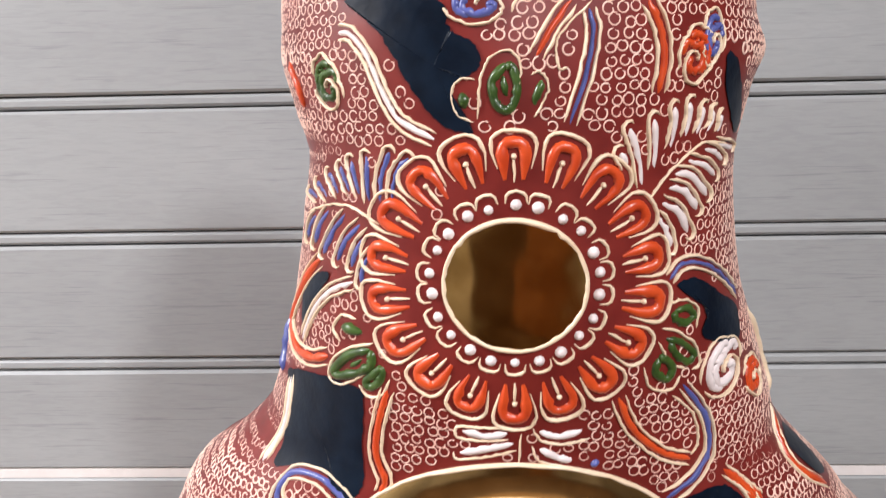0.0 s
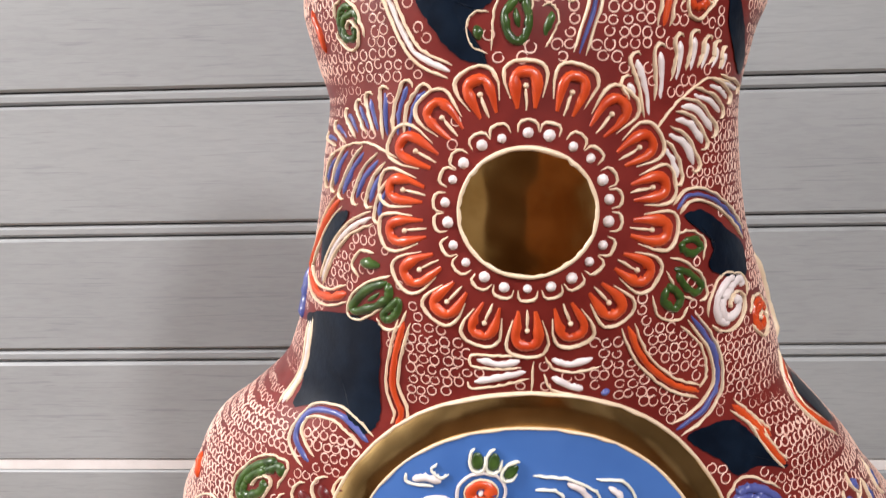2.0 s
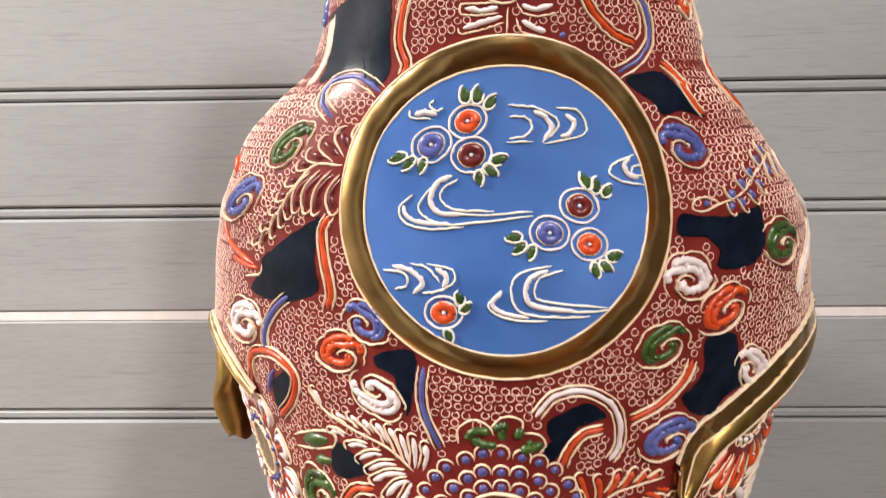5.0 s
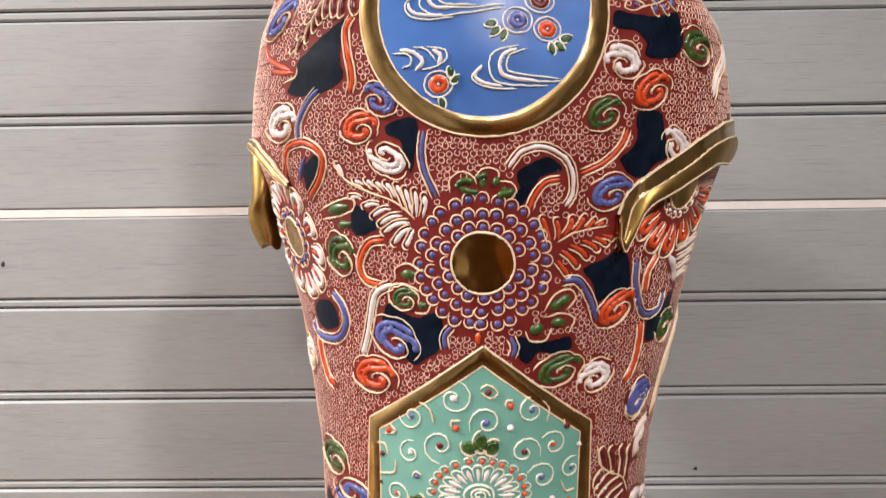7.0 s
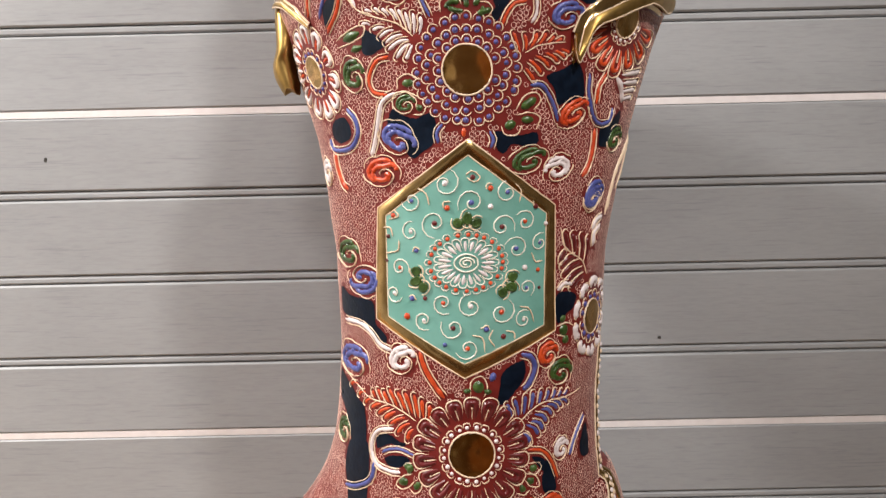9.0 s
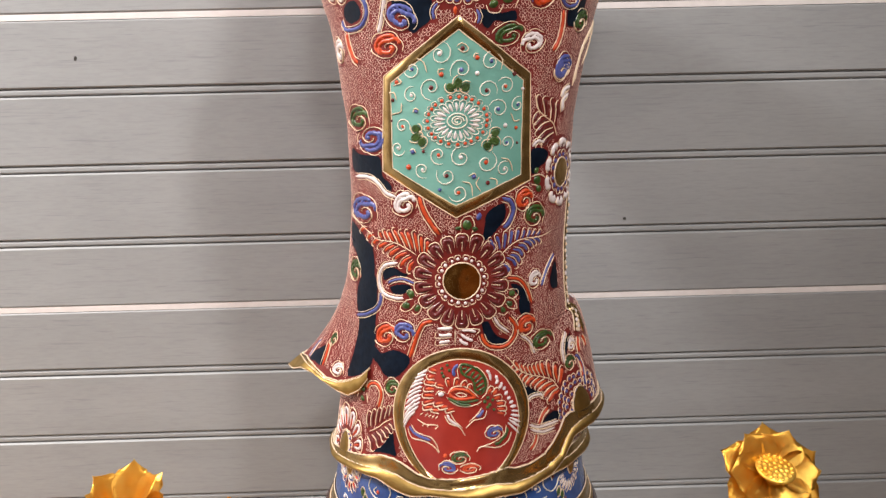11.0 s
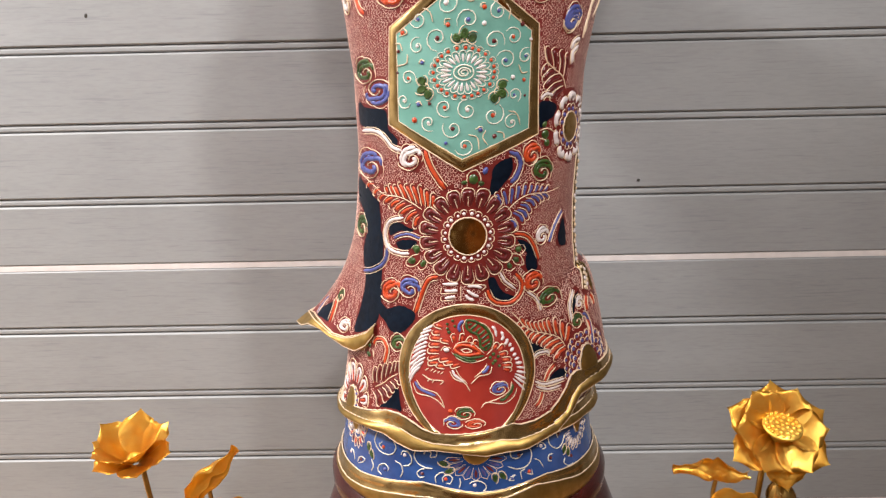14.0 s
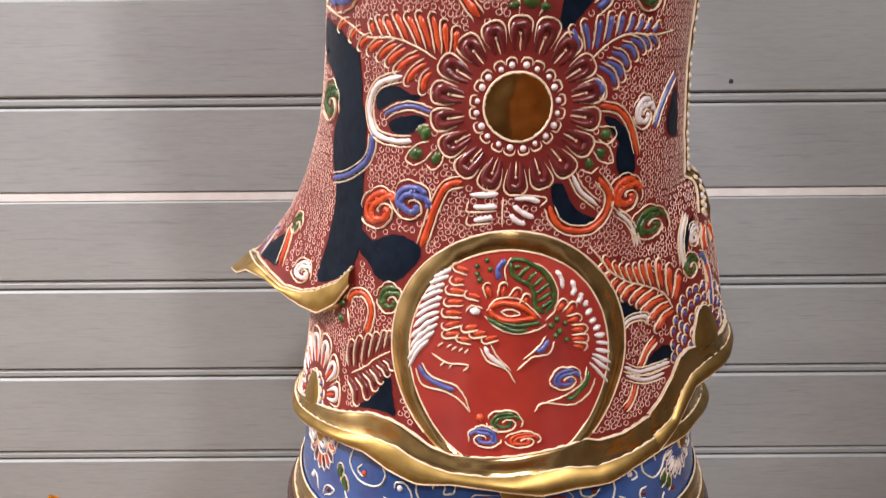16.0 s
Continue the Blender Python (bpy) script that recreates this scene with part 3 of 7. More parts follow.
flounce("skirt", (-120, -77, -63, -55, -46, -36, -30.6, -27, -23.4, -19, -14, -7.4, -0.9, 5.7, 13.3, 17.7, 21.4, 28, 35.7, 42, 52, 72, 110),
        (1.034, 1.037, 1.0452, 1.0481, 1.0524, 1.0585, 1.0579, 1.0560, 1.0523, 1.0477, 1.0453, 1.0451, 1.0459, 1.0475, 1.0502, 1.0522, 1.0499, 1.0507, 1.0548, 1.056, 1.050, 1.048, 1.040), 0.0040, 0.6,
        ((-120, -67, -56, -47, -35, -28, -21, -15, -7, -1, 6, 12, 19.5, 29, 37, 60, 110), (1.028, 1.0375, 1.0412, 1.0438, 1.0471, 1.0457, 1.0400, 1.0376, 1.0370, 1.0370, 1.0385, 1.0400, 1.0382, 1.0405, 1.0440, 1.043, 1.036)))
flounce("right_sleeve", (36.5, 41, 45.5, 49, 52.5, 60, 68, 76, 84, 92, 104), (1.0560, 1.0626, 1.0716, 1.0825, 1.0858, 1.0850, 1.0850, 1.0855, 1.086, 1.087, 1.089), 0.0036, 1.7,
        ((36, 37, 43.6, 48, 52, 58, 66, 76, 92, 104), (1.0450, 1.0455, 1.0515, 1.0640, 1.0712, 1.0755, 1.0770, 1.0780, 1.0790, 1.081)))
flounce("left_sleeve", (-114, -104, -97, -91, -86, -81, -77, -73, -67, -61, -52, -46.5), (1.1200, 1.1200, 1.1190, 1.1225, 1.1235, 1.1207, 1.1172, 1.1140, 1.1143, 1.1184, 1.1279, 1.1385), 0.0026, 2.0,
        ((-114, -97, -91, -86, -81, -73, -67, -61, -52, -46), (1.1195, 1.1185, 1.1200, 1.1215, 1.1190, 1.1132, 1.1133, 1.1172, 1.1266, 1.138)))
# gilt tongues that rise from the hems
for td, tz, tw, thh in ((60, 1.086, 0.0120, 0.022), (-62, 1.044, 0.0105, 0.020), (-59.2, 1.034, 0.0075, -0.013), (55.7, 1.032, 0.0065, -0.014), (2.9, 1.024, 0.0125, -0.0095)):
    tongue = [(tw * math.cos(q) * (1 if math.sin(q) < 0.5 else 0.92), thh * max(-0.45, math.sin(q))) for q in np.linspace(0, 2 * math.pi, 28, endpoint=False)]
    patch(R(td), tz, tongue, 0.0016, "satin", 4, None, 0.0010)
    outline_cord(R(td), tz, tongue, 0.0007, 0.0017, "cream")


def cuff_end():
    """The gilt end of the sleeve that hangs free beside the body."""
    line = bend([(-0.1095, 0.385, 1.5897), (-0.1064, 0.375, 1.5659), (-0.1071, 0.37, 1.5441), (-0.1096, 0.37, 1.529), (-0.1037, 0.365, 1.5072)], 6)
    rows = []
    for i, p in enumerate(line):
        q = i / (len(line) - 1)
        w, d = 0.0105 * math.sin(math.pi * (0.12 + 0.76 * q)) ** 0.6 * (1 + 0.18 * math.sin(9 * q)), 0.016 * math.sin(math.pi * (0.15 + 0.70 * q)) ** 0.6
        rows.append([p + np.array((w * math.cos(a) * (1 + 0.15 * math.sin(3 * a)), d * math.sin(a), 0.003 * math.sin(2 * a + 5 * q))) for a in (2 * math.pi * k / 18 for k in range(18))])
    grid(rows, "satin", True)
    for k, ring in ((0, rows[0]), (-1, rows[-1])):
        grid([ring, [np.mean(ring, axis=0)] * 18], "satin", True)


cuff_end()

# large medallions and flower heads
def medallion(th, z, rx, rz, band, field, seed, flat=None):
    """A painted field in a gilt ring; flat: how far below the middle the ring and the field are cut off."""
    outer, inner = ring_of(96, rx, rz, 0.004, seed), ring_of(96, rx - band, rz - band, 0.006, seed + 1)
    if flat:
        outer = [(x, max(y, -flat)) for x, y in outer]
        inner = [(x, max(y * (1.0 if y > 0 else 1.12), -flat - 0.0008 + 0.05 * x)) for x, y in inner]
    patch(th, z, outer, 0.0006, "gold", 4, inner, 0.0010)
    patch(th, z, inner, 0.0008, field, 10)
    rim = [p for p in outer[72:] + outer[:72] if not flat or p[1] > -0.9 * flat]
    at = place(th, z)
    loop = [at(*p) for p in rim] + ([] if flat else [at(*rim[0])])
    cord(loop, 0.00065, 0.0016, "cream", 0)
    outline_cord(th, z, inner, 0.0006, 0.0016, "cream")


def hexagon_outline(corners, n=12):
    out = []
    for (x0, z0), (x1, z1) in zip(corners, corners[1:] + corners[:1]):
        out += [(x0 + (x1 - x0) * k / n, z0 + (z1 - z0) * k / n) for k in range(n)]
    return out


def disc(th, z, r, rz=None):
    o = ring_of(72, r, rz or r, 0.005, int(z * 1000))
    patch(th, z, o, 0.0007, "disc", 5)
    outline_cord(th, z, o, 0.00075, 0.0015, "cream")


medallion(R(-3.0), 1.6472, 0.0662, 0.0668, 0.0104, "sky", 3)
HEX_TH, HEX_Z = R(-3.0), 1.3771
HEX_OUT = hexagon_outline([(0.0, 0.0874), (-0.0658, 0.0385), (-0.0668, -0.0463), (0.0, -0.0874), (0.0684, -0.0567), (0.0648, 0.0385)])
HEX_IN = hexagon_outline([(0.0, 0.0761), (-0.0592, 0.0327), (-0.0570, -0.0431), (0.0, -0.0764), (0.0590, -0.0510), (0.0582, 0.0327)])
patch(HEX_TH, HEX_Z, HEX_OUT, 0.0006, "gold", 4, HEX_IN, 0.0010)
patch(HEX_TH, HEX_Z, HEX_IN, 0.0008, "teal", 12)
outline_cord(HEX_TH, HEX_Z, HEX_OUT, 0.00065, 0.0016, "cream")
outline_cord(HEX_TH, HEX_Z, HEX_IN, 0.0006, 0.0016, "cream")
medallion(R(-0.8), 1.101, 0.0645, 0.0656, 0.0100, "red", 9, 0.0548)

# ---- raised enamel motifs; angles in degrees from the front, heights and sizes in metres ----
def beside(path, off):
    """The path moved sideways by off metres on the skin."""
    out = []
    n = len(path)
    for i, (a, z) in enumerate(path):
        a0, z0 = path[max(i - 1, 0)]
        a1, z1 = path[min(i + 1, n - 1)]
        r = read(RADIUS, z)
        dx, dz = (a1 - a0) * r, z1 - z0
        k = math.hypot(dx, dz) + 1e-9
        out.append((a - dz / k * off / r, z + dx / k * off))
    return out


def line(colour, w, *pts):
    """A line of slip or enamel through a few (degrees, height) points."""
    cord([(R(a), z) for a, z in bend(pts, 6)], w / 2, max(0.0009, min(0.0021, w * 0.55)), colour)


def ribbon(colour, w, *pts):
    """A stroke of enamel between two lines of cream slip."""
    path = [(R(a), z) for a, z in bend(pts, 6)]
    cord(path, w * 0.41, max(0.0010, min(0.0018, w * 0.45)), colour)
    for side in (-1, 1):
        cord(beside(path, side * (w / 2 + 0.0009)), 0.00048, 0.0012, "cream")


def barb(colour, w, side, *pts):
    """One barb of a fern, from its foot to its thick tip, with a cream line along one side that hooks over the tip."""
    path = [(R(a), z) for a, z in bend(pts, 5)]
    cord(path, w * 0.57, max(0.0010, min(0.0019, w * 0.5)), colour, swell=0.5)
    (a0, z0), (a1, z1) = path[-3], path[-1]
    r = float(read(RADIUS, z1))
    dx, dz = (a1 - a0) * r, z1 - z0
    k = math.hypot(dx, dz) + 1e-9
    dx, dz = dx / k, dz / k
    gap = w * 0.5 + 0.0009

    def spot(along, off):
        return a1 + (dx * along - dz * off) / r, z1 + dz * along + dx * off

    hook = beside(path, side * gap) + [spot(gap * 0.65, side * gap * 0.80), spot(gap * 1.02, side * gap * 0.15), spot(gap * 0.85, -side * gap * 0.50), spot(gap * 0.4, -side * gap * 0.85)]
    cord(hook, 0.00048, 0.0013, "cream")


def navy(*pts):
    """A bare navy field with a soft uneven edge."""
    th0, z0 = sum(p[0] for p in pts) / len(pts), sum(p[1] for p in pts) / len(pts)
    flat = [((R(a) - R(th0)) * read(RADIUS, z), z - z0) for a, z in pts]
    loop = []
    n = len(flat)
    rnd = random.Random(int(1000 * abs(th0) + 7000 * z0))
    for i in range(n):
        q = [np.array(flat[(i + k) % n]) for k in (-1, 0, 1, 2)]
        for k in range(6):
            t = k / 6
            p = 0.5 * (2 * q[1] + (q[2] - q[0]) * t + (2 * q[0] - 5 * q[1] + 4 * q[2] - q[3]) * t * t + (3 * q[1] - q[0] - 3 * q[2] + q[3]) * t ** 3)
            loop.append((p[0] + rnd.uniform(-1, 1) * 0.00035, p[1] + rnd.uniform(-1, 1) * 0.00035))
    xs, zs = [p[0] for p in loop], [p[1] for p in loop]
    at = place(R(th0), z0)
    for x in np.arange(min(xs), max(xs), 0.0018):
        for z in np.arange(min(zs), max(zs), 0.0018):
            inside = False
            for (xa, za), (xb, zb) in zip(loop, loop[1:] + loop[:1]):
                if (za > z) != (zb > z) and x < (xb - xa) * (z - za) / (zb - za) + xa:
                    inside = not inside
            if inside:
                take(*at(x, z), 0.0016)
    patch(R(th0), z0, loop, 0.00035, "navy", 7)


def cloud(th, z, r, colour, turn=0, flip=1, squash=1.0):
    """A curled cloud: thick fingers and a swirl of enamel, maroon between them, in a scalloped cream line with a cream hook."""
    at = place(R(th), z)
    c, s = math.cos(R(turn)), math.sin(R(turn))

    def spot(x, y):
        x = x * squash * flip
        return at(r * (x * c - y * s), r * (x * s + y * c))

    for i in range(7):
        for j in range(7):
            x, y = i / 3 - 1, j / 3 - 1
            if x * x + y * y < 1.25:
                take(*spot(x * 0.85, y * 0.85), 0.2 * r)
    rnd = random.Random(int(abs(th) * 131 + z * 9173))
    lobes, ph = rnd.choice((5, 5, 6, 7)), rnd.uniform(0, 6.28)
    thick = max(0.0006, r * 0.160 * min(1.0, 0.5 + 0.5 * squash))
    high = max(0.0009, min(0.0017, thick * 1.0))

    def stroke(pts, half, tall, name, shake=0.016):
        cord([spot(x + rnd.uniform(-shake, shake), y + rnd.uniform(-shake, shake)) for x, y in bend(pts, 5)], half, tall, name)

    # the scalloped line over the top and the line under it that curls into the swirl
    last = rnd.uniform(2.5, 3.3)
    rim = []
    for a in np.linspace(-0.45, last, 30):
        k = 0.93 + 0.13 * abs(math.sin(lobes * a / 2 + ph)) ** 0.7
        rim.append(spot(k * math.cos(a) * 1.02, k * math.sin(a)))
    cord(rim, 0.00046, 0.0010, "cream")
    stroke([(-1.06, -0.13), (-0.93, -0.47), (-0.3, -0.86), (0.36, -0.72), (0.66, -0.25), (0.47, 0.10), (0.16, 0.17), (-0.08, 0.02), (-0.10, -0.14)], 0.00042, high * 0.7 + 0.0005, "cream", 0.012)
    # two uneven strands of enamel that run together
    stroke([(0.82, 0.06), (0.84, 0.32), (0.60, 0.46), (0.22, 0.38), (-0.18, 0.33), (-0.44, 0.08), (-0.48, -0.26), (-0.18, -0.46), (0.22, -0.42), (0.40, -0.16), (0.17, -0.10)], thick, high, colour)
    stroke([(0.56, 0.60), (0.28, 0.72), (-0.12, 0.68), (-0.50, 0.47), (-0.72, 0.10), (-0.68, -0.28), (-0.34, -0.56)], thick * 0.95, high, colour)
    for q in range(3):
        a = rnd.uniform(0.7, 2.9)
        stroke([(0.62 * math.cos(a), 0.58 * math.sin(a)), (0.5 * math.cos(a + 0.2), 0.45 * math.sin(a + 0.2))], thick * 0.7, high * 1.05, colour)


def leaf(th, z, length, width, turn=90, colour="green", edge_colour="cream"):
    """A leaf that points along turn (degrees, 90: up), set round its middle."""
    at = place(R(th), z)
    c, s = math.cos(R(turn)), math.sin(R(turn))
    edge, fill = [], []
    for i in range(22):
        a = 2 * math.pi * i / 22
        x, y = length / 2 * math.cos(a), width / 2 * math.sin(a) * (1.05 - 0.12 * math.cos(a))
        edge.append(at(x * c - y * s, x * s + y * c))
        fill.append(((x * c - y * s) * 0.74, (x * s + y * c) * 0.74))
    cord(edge[:18], 0.00052, 0.0012, edge_colour)
    patch(R(th), z, fill, 0.0003, colour, 4, None, min(0.0008, width * 0.10))
    ring = [at(x * 0.74, y * 0.74) for x, y in fill]
    cord(ring + ring[:1], width * 0.10, min(0.0017, width * 0.26), colour, 0)
    line = [at(length * q * c - width * 0.05 * s, length * q * s + width * 0.05 * c) for q in (-0.18, -0.06, 0.06, 0.16)]
    cord(line, width * 0.08, min(0.0022, width * 0.30), colour)


def trefoil(th, z, r, turn=90):
    """Three green leaves that spread from one foot."""
    rad = read(RADIUS, z)
    r *= 1.4
    for d, k in ((52, 0.72), (0, 0.9), (-52, 0.72)):
        a = R(turn + d)
        leaf(th + math.degrees(0.55 * r * math.cos(a) / rad), z + 0.55 * r * math.sin(a), r * k, r * 0.62, turn + d)


def daisy(th, z, r_disc, r_out, n, colour, dots, dot_colour="white", disc_now=True, a0=0, a1=360, fat=0.30, squash=1.0, core="cream"):
    """A flower head: a gilt eye, a ring of beads in scallops, hooped petals in an outer scalloped line."""
    at = place(R(th), z)

    def polar(r, a):
        return at(r * math.cos(a) * squash, r * math.sin(a))

    for i in range(0, 360, 12):
        if a0 <= i <= a1:
            for q in np.linspace(r_disc, r_out, 8):
                take(*polar(q, R(i)), 0.0024)
    if disc_now:
        disc(R(th), z, r_disc * squash, r_disc)
    inner = r_disc
    if dots:
        ring = r_disc + 0.0042 * (r_disc / 0.018)
        wide = math.pi * ring / dots
        for i in range(dots):
            a = 2 * math.pi * (i + 0.5) / dots
            if not a0 <= math.degrees(a) <= a1:
                continue
            a += 0.12 * math.sin(41 * i + 100 * z) * wide / ring
            bulb(*polar(ring - 0.0004 + 0.0003 * math.sin(29 * i), a), wide * (0.50 + 0.07 * math.sin(17 * i + 3)), 0.0015, dot_colour)
            arc = [polar(ring - wide * 0.5 + wide * 1.50 * math.sin(math.pi * q) ** 0.5, a - math.copysign(abs(math.cos(math.pi * q)) ** 0.7, 0.5 - q) * 0.86 * wide / ring) for q in (0.04, 0.2, 0.35, 0.5, 0.65, 0.8, 0.96)]
            cord(arc, 0.0005, 0.0009, "cream")
        inner = ring + wide * 1.15
    span = r_out - inner
    for i in range(n):
        a = 2 * math.pi * (i + 0.5) / n
        if not a0 <= math.degrees(a) <= a1:
            continue
        w = math.pi / n
        rnd = random.Random(i * 7 + int(z * 1000))
        long = span * rnd.uniform(0.93, 1.04)

        def hoop(base, top, width, m=12):
            out = []
            for j in range(m + 1):
                q = j / m
                h = math.sin(math.pi * q) ** 0.6
                c = math.cos(math.pi * q)
                rr = base + (top - base) * h
                out.append(polar(rr, a - math.copysign(abs(c) ** 0.75, c) * w * width * (0.78 + 0.30 * h)))
            return out

        cord(hoop(inner + 0.16 * span, inner + 0.80 * long, 0.58 + 0.04 * rnd.uniform(-1, 1)), w * inner * fat * rnd.uniform(0.95, 1.12), min(0.0022, w * inner * fat * 1.0), colour)
        cord(hoop(inner + 0.34 * span, inner + long, 0.97), 0.00055, 0.0011, "cream")
        mid = [polar(inner + span * q, a) for q in (0.12, 0.26, 0.40, 0.52)]
        cord(mid, 0.0006 if core == "cream" else 0.0017, 0.0013, core)
        bulb(*mid[-1], 0.0009, 0.0012, core, 2, 7)


def berry_flower(th, z, r_disc, r_out, rows, a0=0, a1=360):
    """A flower head of violet beads, each in a cream scallop, in rows round a gilt eye."""
    at = place(R(th), z)
    for i in range(0, 360, 10):
        if a0 <= i <= a1:
            for q in np.linspace(r_disc, r_out, 8):
                take(*at(q * math.cos(R(i)), q * math.sin(R(i))), 0.003)
    if r_disc:
        disc(R(th), z, r_disc)
    step = (r_out - r_disc) / rows
    rnd = random.Random(int(z * 1000))
    for k in range(rows):
        ring = r_disc + step * (k + 0.42)
        n = int(2 * math.pi * ring / (step * 1.04))
        for i in range(n):
            a = 2 * math.pi * (i + 0.5 * (k % 2) + rnd.uniform(-0.13, 0.13)) / n
            if not a0 <= math.degrees(a) <= a1:
                continue
            far = ring + step * rnd.uniform(-0.13, 0.13)
            x, y = far * math.cos(a), far * math.sin(a)
            size = step * rnd.uniform(0.24, 0.32)
            bulb(*at(x, y), size, 0.0012, "violet", 3, 8)
            arc = []
            turn, wide = rnd.uniform(-25, 25), step * rnd.uniform(0.46, 0.53)
            for j in range(9):
                b = a + R(-118 + turn + 225 * j / 8)
                arc.append(at(x + wide * math.cos(b), y + wide * math.sin(b)))
            cord(arc, 0.00047, 0.0010, "cream")


def trim(*pts):
    """A gilt edge with a wavy cream line and small scales along it."""
    path = [(R(a), z) for a, z in bend(pts, 10)]
    cord(path, 0.0042, 0.0022, "gold")
    for side in (-1, 1):
        cord(beside(path, side * 0.0044), 0.0006, 0.0014, "cream", 0)
    BASE["lift"] = 0.0018
    for i, (a, z) in enumerate(path[1:-1]):
        off = 0.0016 if i % 2 else -0.0016
        bulb(a + off / read(RADIUS, z), z, 0.0022, 0.0014, "cream" if i % 3 else "white", 3, 9)
    BASE["lift"] = 0.0


def spiral(th, z, r, colour, bead_colour=None, turn=0, flip=1, turns=1.4, w=0.0009):
    at = place(R(th), z)
    path = []
    for i in range(16):
        t = i / 15
        a = R(turn) + flip * 2 * math.pi * turns * t
        k = r * (1 - 0.86 * t)
        path.append(at(k * math.cos(a), k * math.sin(a)))
    cord(path, w / 2, 0.0007, colour)
    if bead_colour:
        bulb(*at(0, 0), r * 0.2, 0.0011, bead_colour, 2, 8)


def rosette(th, z, r, colour):
    """A small round flower on the sky-blue field."""
    at = place(R(th), z)
    cord([at(r * math.cos(q), r * 0.88 * math.sin(q)) for q in np.linspace(0, 2 * math.pi, 25)], 0.0005, 0.0009, "white", 0)
    cord([at(0.42 * r * math.cos(q), 0.38 * r * math.sin(q)) for q in np.linspace(0, 2 * math.pi, 15)], r * 0.26, 0.0013, colour, 0)
    cord([at(0.68 * r * math.cos(q), 0.60 * r * math.sin(q)) for q in np.linspace(0, 2 * math.pi, 19)], 0.0003, 0.0007, "cream", 0)
    bulb(*at(0, 0), r * 0.12, 0.0016, "white", 2, 7)


def curls(d0, d1, z0, z1, pitch, seed):
    """The ground: small open rings of pale slip wherever the skin is still bare."""
    rnd = random.Random(seed)
    z, row = z0, 0
    small = pitch
    while z < z1:
        pitch = small * float(np.interp(z, (1.05, 1.45, 1.58, 1.66, 1.74), (1.02, 1.08, 1.14, 1.04, 0.92)))
        r0 = float(read(RADIUS, z))
        step = math.degrees(pitch / r0)
        d = d0 + (step / 2 if row % 2 else 0)
        while d < d1:
            a, h = d + rnd.uniform(-0.13, 0.13) * step, z + rnd.uniform(-0.13, 0.13) * pitch
            i, j = int((a + 100) / 0.5), int((h - 0.95) / 0.001)
            if 0 <= i < 400 and 0 <= j < 1000 and not TAKEN[i, j]:
                th = R(a)
                c, n = S(th, h, -0.0002), normal(th, h)
                u = np.cross((0, 0, 1), n)
                u = u / np.linalg.norm(u)
                v = np.cross(n, u)
                size, flat = pitch * rnd.uniform(0.36, 0.44), rnd.uniform(0.82, 1.12)
                start, sweep = rnd.gauss(1.5, 0.8), rnd.uniform(5.3, 6.5)
                steps = 10 if h > 1.45 else 8
                rows = []
                for k in range(steps + 1):
                    q = start + sweep * k / steps
                    o = (u * math.cos(q) + v * (math.sin(q) * flat)) * (1 - (0.22 if k == steps else 0.0))
                    w = 0.00033 * (0.6 if k in (0, steps) else 1)
                    p = c + o * size
                    rows.append([p - o * w, p + n * (0.00045 * (0.45 + 0.55 * math.cos(th))), p + o * w])
                grid(rows, "pink")
            d += step * (1 + 0.55 * (1 - math.cos(R(d))))
        z += pitch * 0.90
        row += 1

daisy(-4.0, 1.7658, 0.0172, 0.0403, 18, "orange", 22, "white", True, 0, 360, 0.34, 1.05)
# neck: above the orange flower
navy((-35.2, 1.8373), (-17.2, 1.8357), (-15.3, 1.8304), (-13.9, 1.8277), (-10.4, 1.8256), (-9.4, 1.821), (-11.9, 1.8178), (-13.9, 1.8172), (-15.6, 1.8139), (-15.4, 1.8099), (-12.5, 1.8065), (-12.2, 1.804), (-17.4, 1.8058), (-20.8, 1.8093), (-24.2, 1.8161), (-26.3, 1.823), (-29.4, 1.8293), (-33.6, 1.8344))
cloud(-9.2, 1.835, 0.0062, "blue", 0, 1, 1.33)
ribbon("white", 0.0020, (-40.1, 1.8296), (-36.5, 1.8288), (-32.9, 1.8233), (-30.6, 1.8135), (-27.5, 1.8072), (-20.3, 1.8027))
line("orange", 0.0027, (-64, 1.8232), (-61.8, 1.8168), (-61.9, 1.8105))
cloud(-46.7, 1.8166, 0.0076, "green", 0, 1, 0.79)
line("cream", 0.0008, (-34.2, 1.7802), (-41.8, 1.7837), (-48.4, 1.7842), (-57, 1.7825), (-68.6, 1.7785))
barb("blue", 0.0018, 1, (-31.3, 1.7859), (-30.1, 1.7936), (-26.7, 1.7981))
barb("blue", 0.0019, 1, (-34.4, 1.7859), (-34, 1.7934), (-31.3, 1.7993))
barb("blue", 0.0019, 1, (-37.6, 1.7857), (-38.3, 1.7916), (-38.4, 1.798))
barb("blue", 0.0020, 1, (-40.7, 1.7874), (-42.6, 1.7921), (-43.9, 1.7964))
barb("blue", 0.0018, 1, (-44.2, 1.7878), (-46.6, 1.7917), (-48.5, 1.7947))
barb("blue", 0.0019, 1, (-48.7, 1.7868), (-51.7, 1.7905), (-54.3, 1.7924))
barb("blue", 0.0017, 1, (-54.2, 1.7854), (-58.1, 1.7877), (-61.9, 1.7892))
barb("blue", 0.0016, 1, (-60.7, 1.7845), (-64.6, 1.7853), (-70.2, 1.7858))
barb("blue", 0.0019, -1, (-35.9, 1.7728), (-38.2, 1.7685), (-39, 1.7635))
barb("blue", 0.0019, -1, (-36.9, 1.7778), (-40.8, 1.7728), (-42.3, 1.7674))
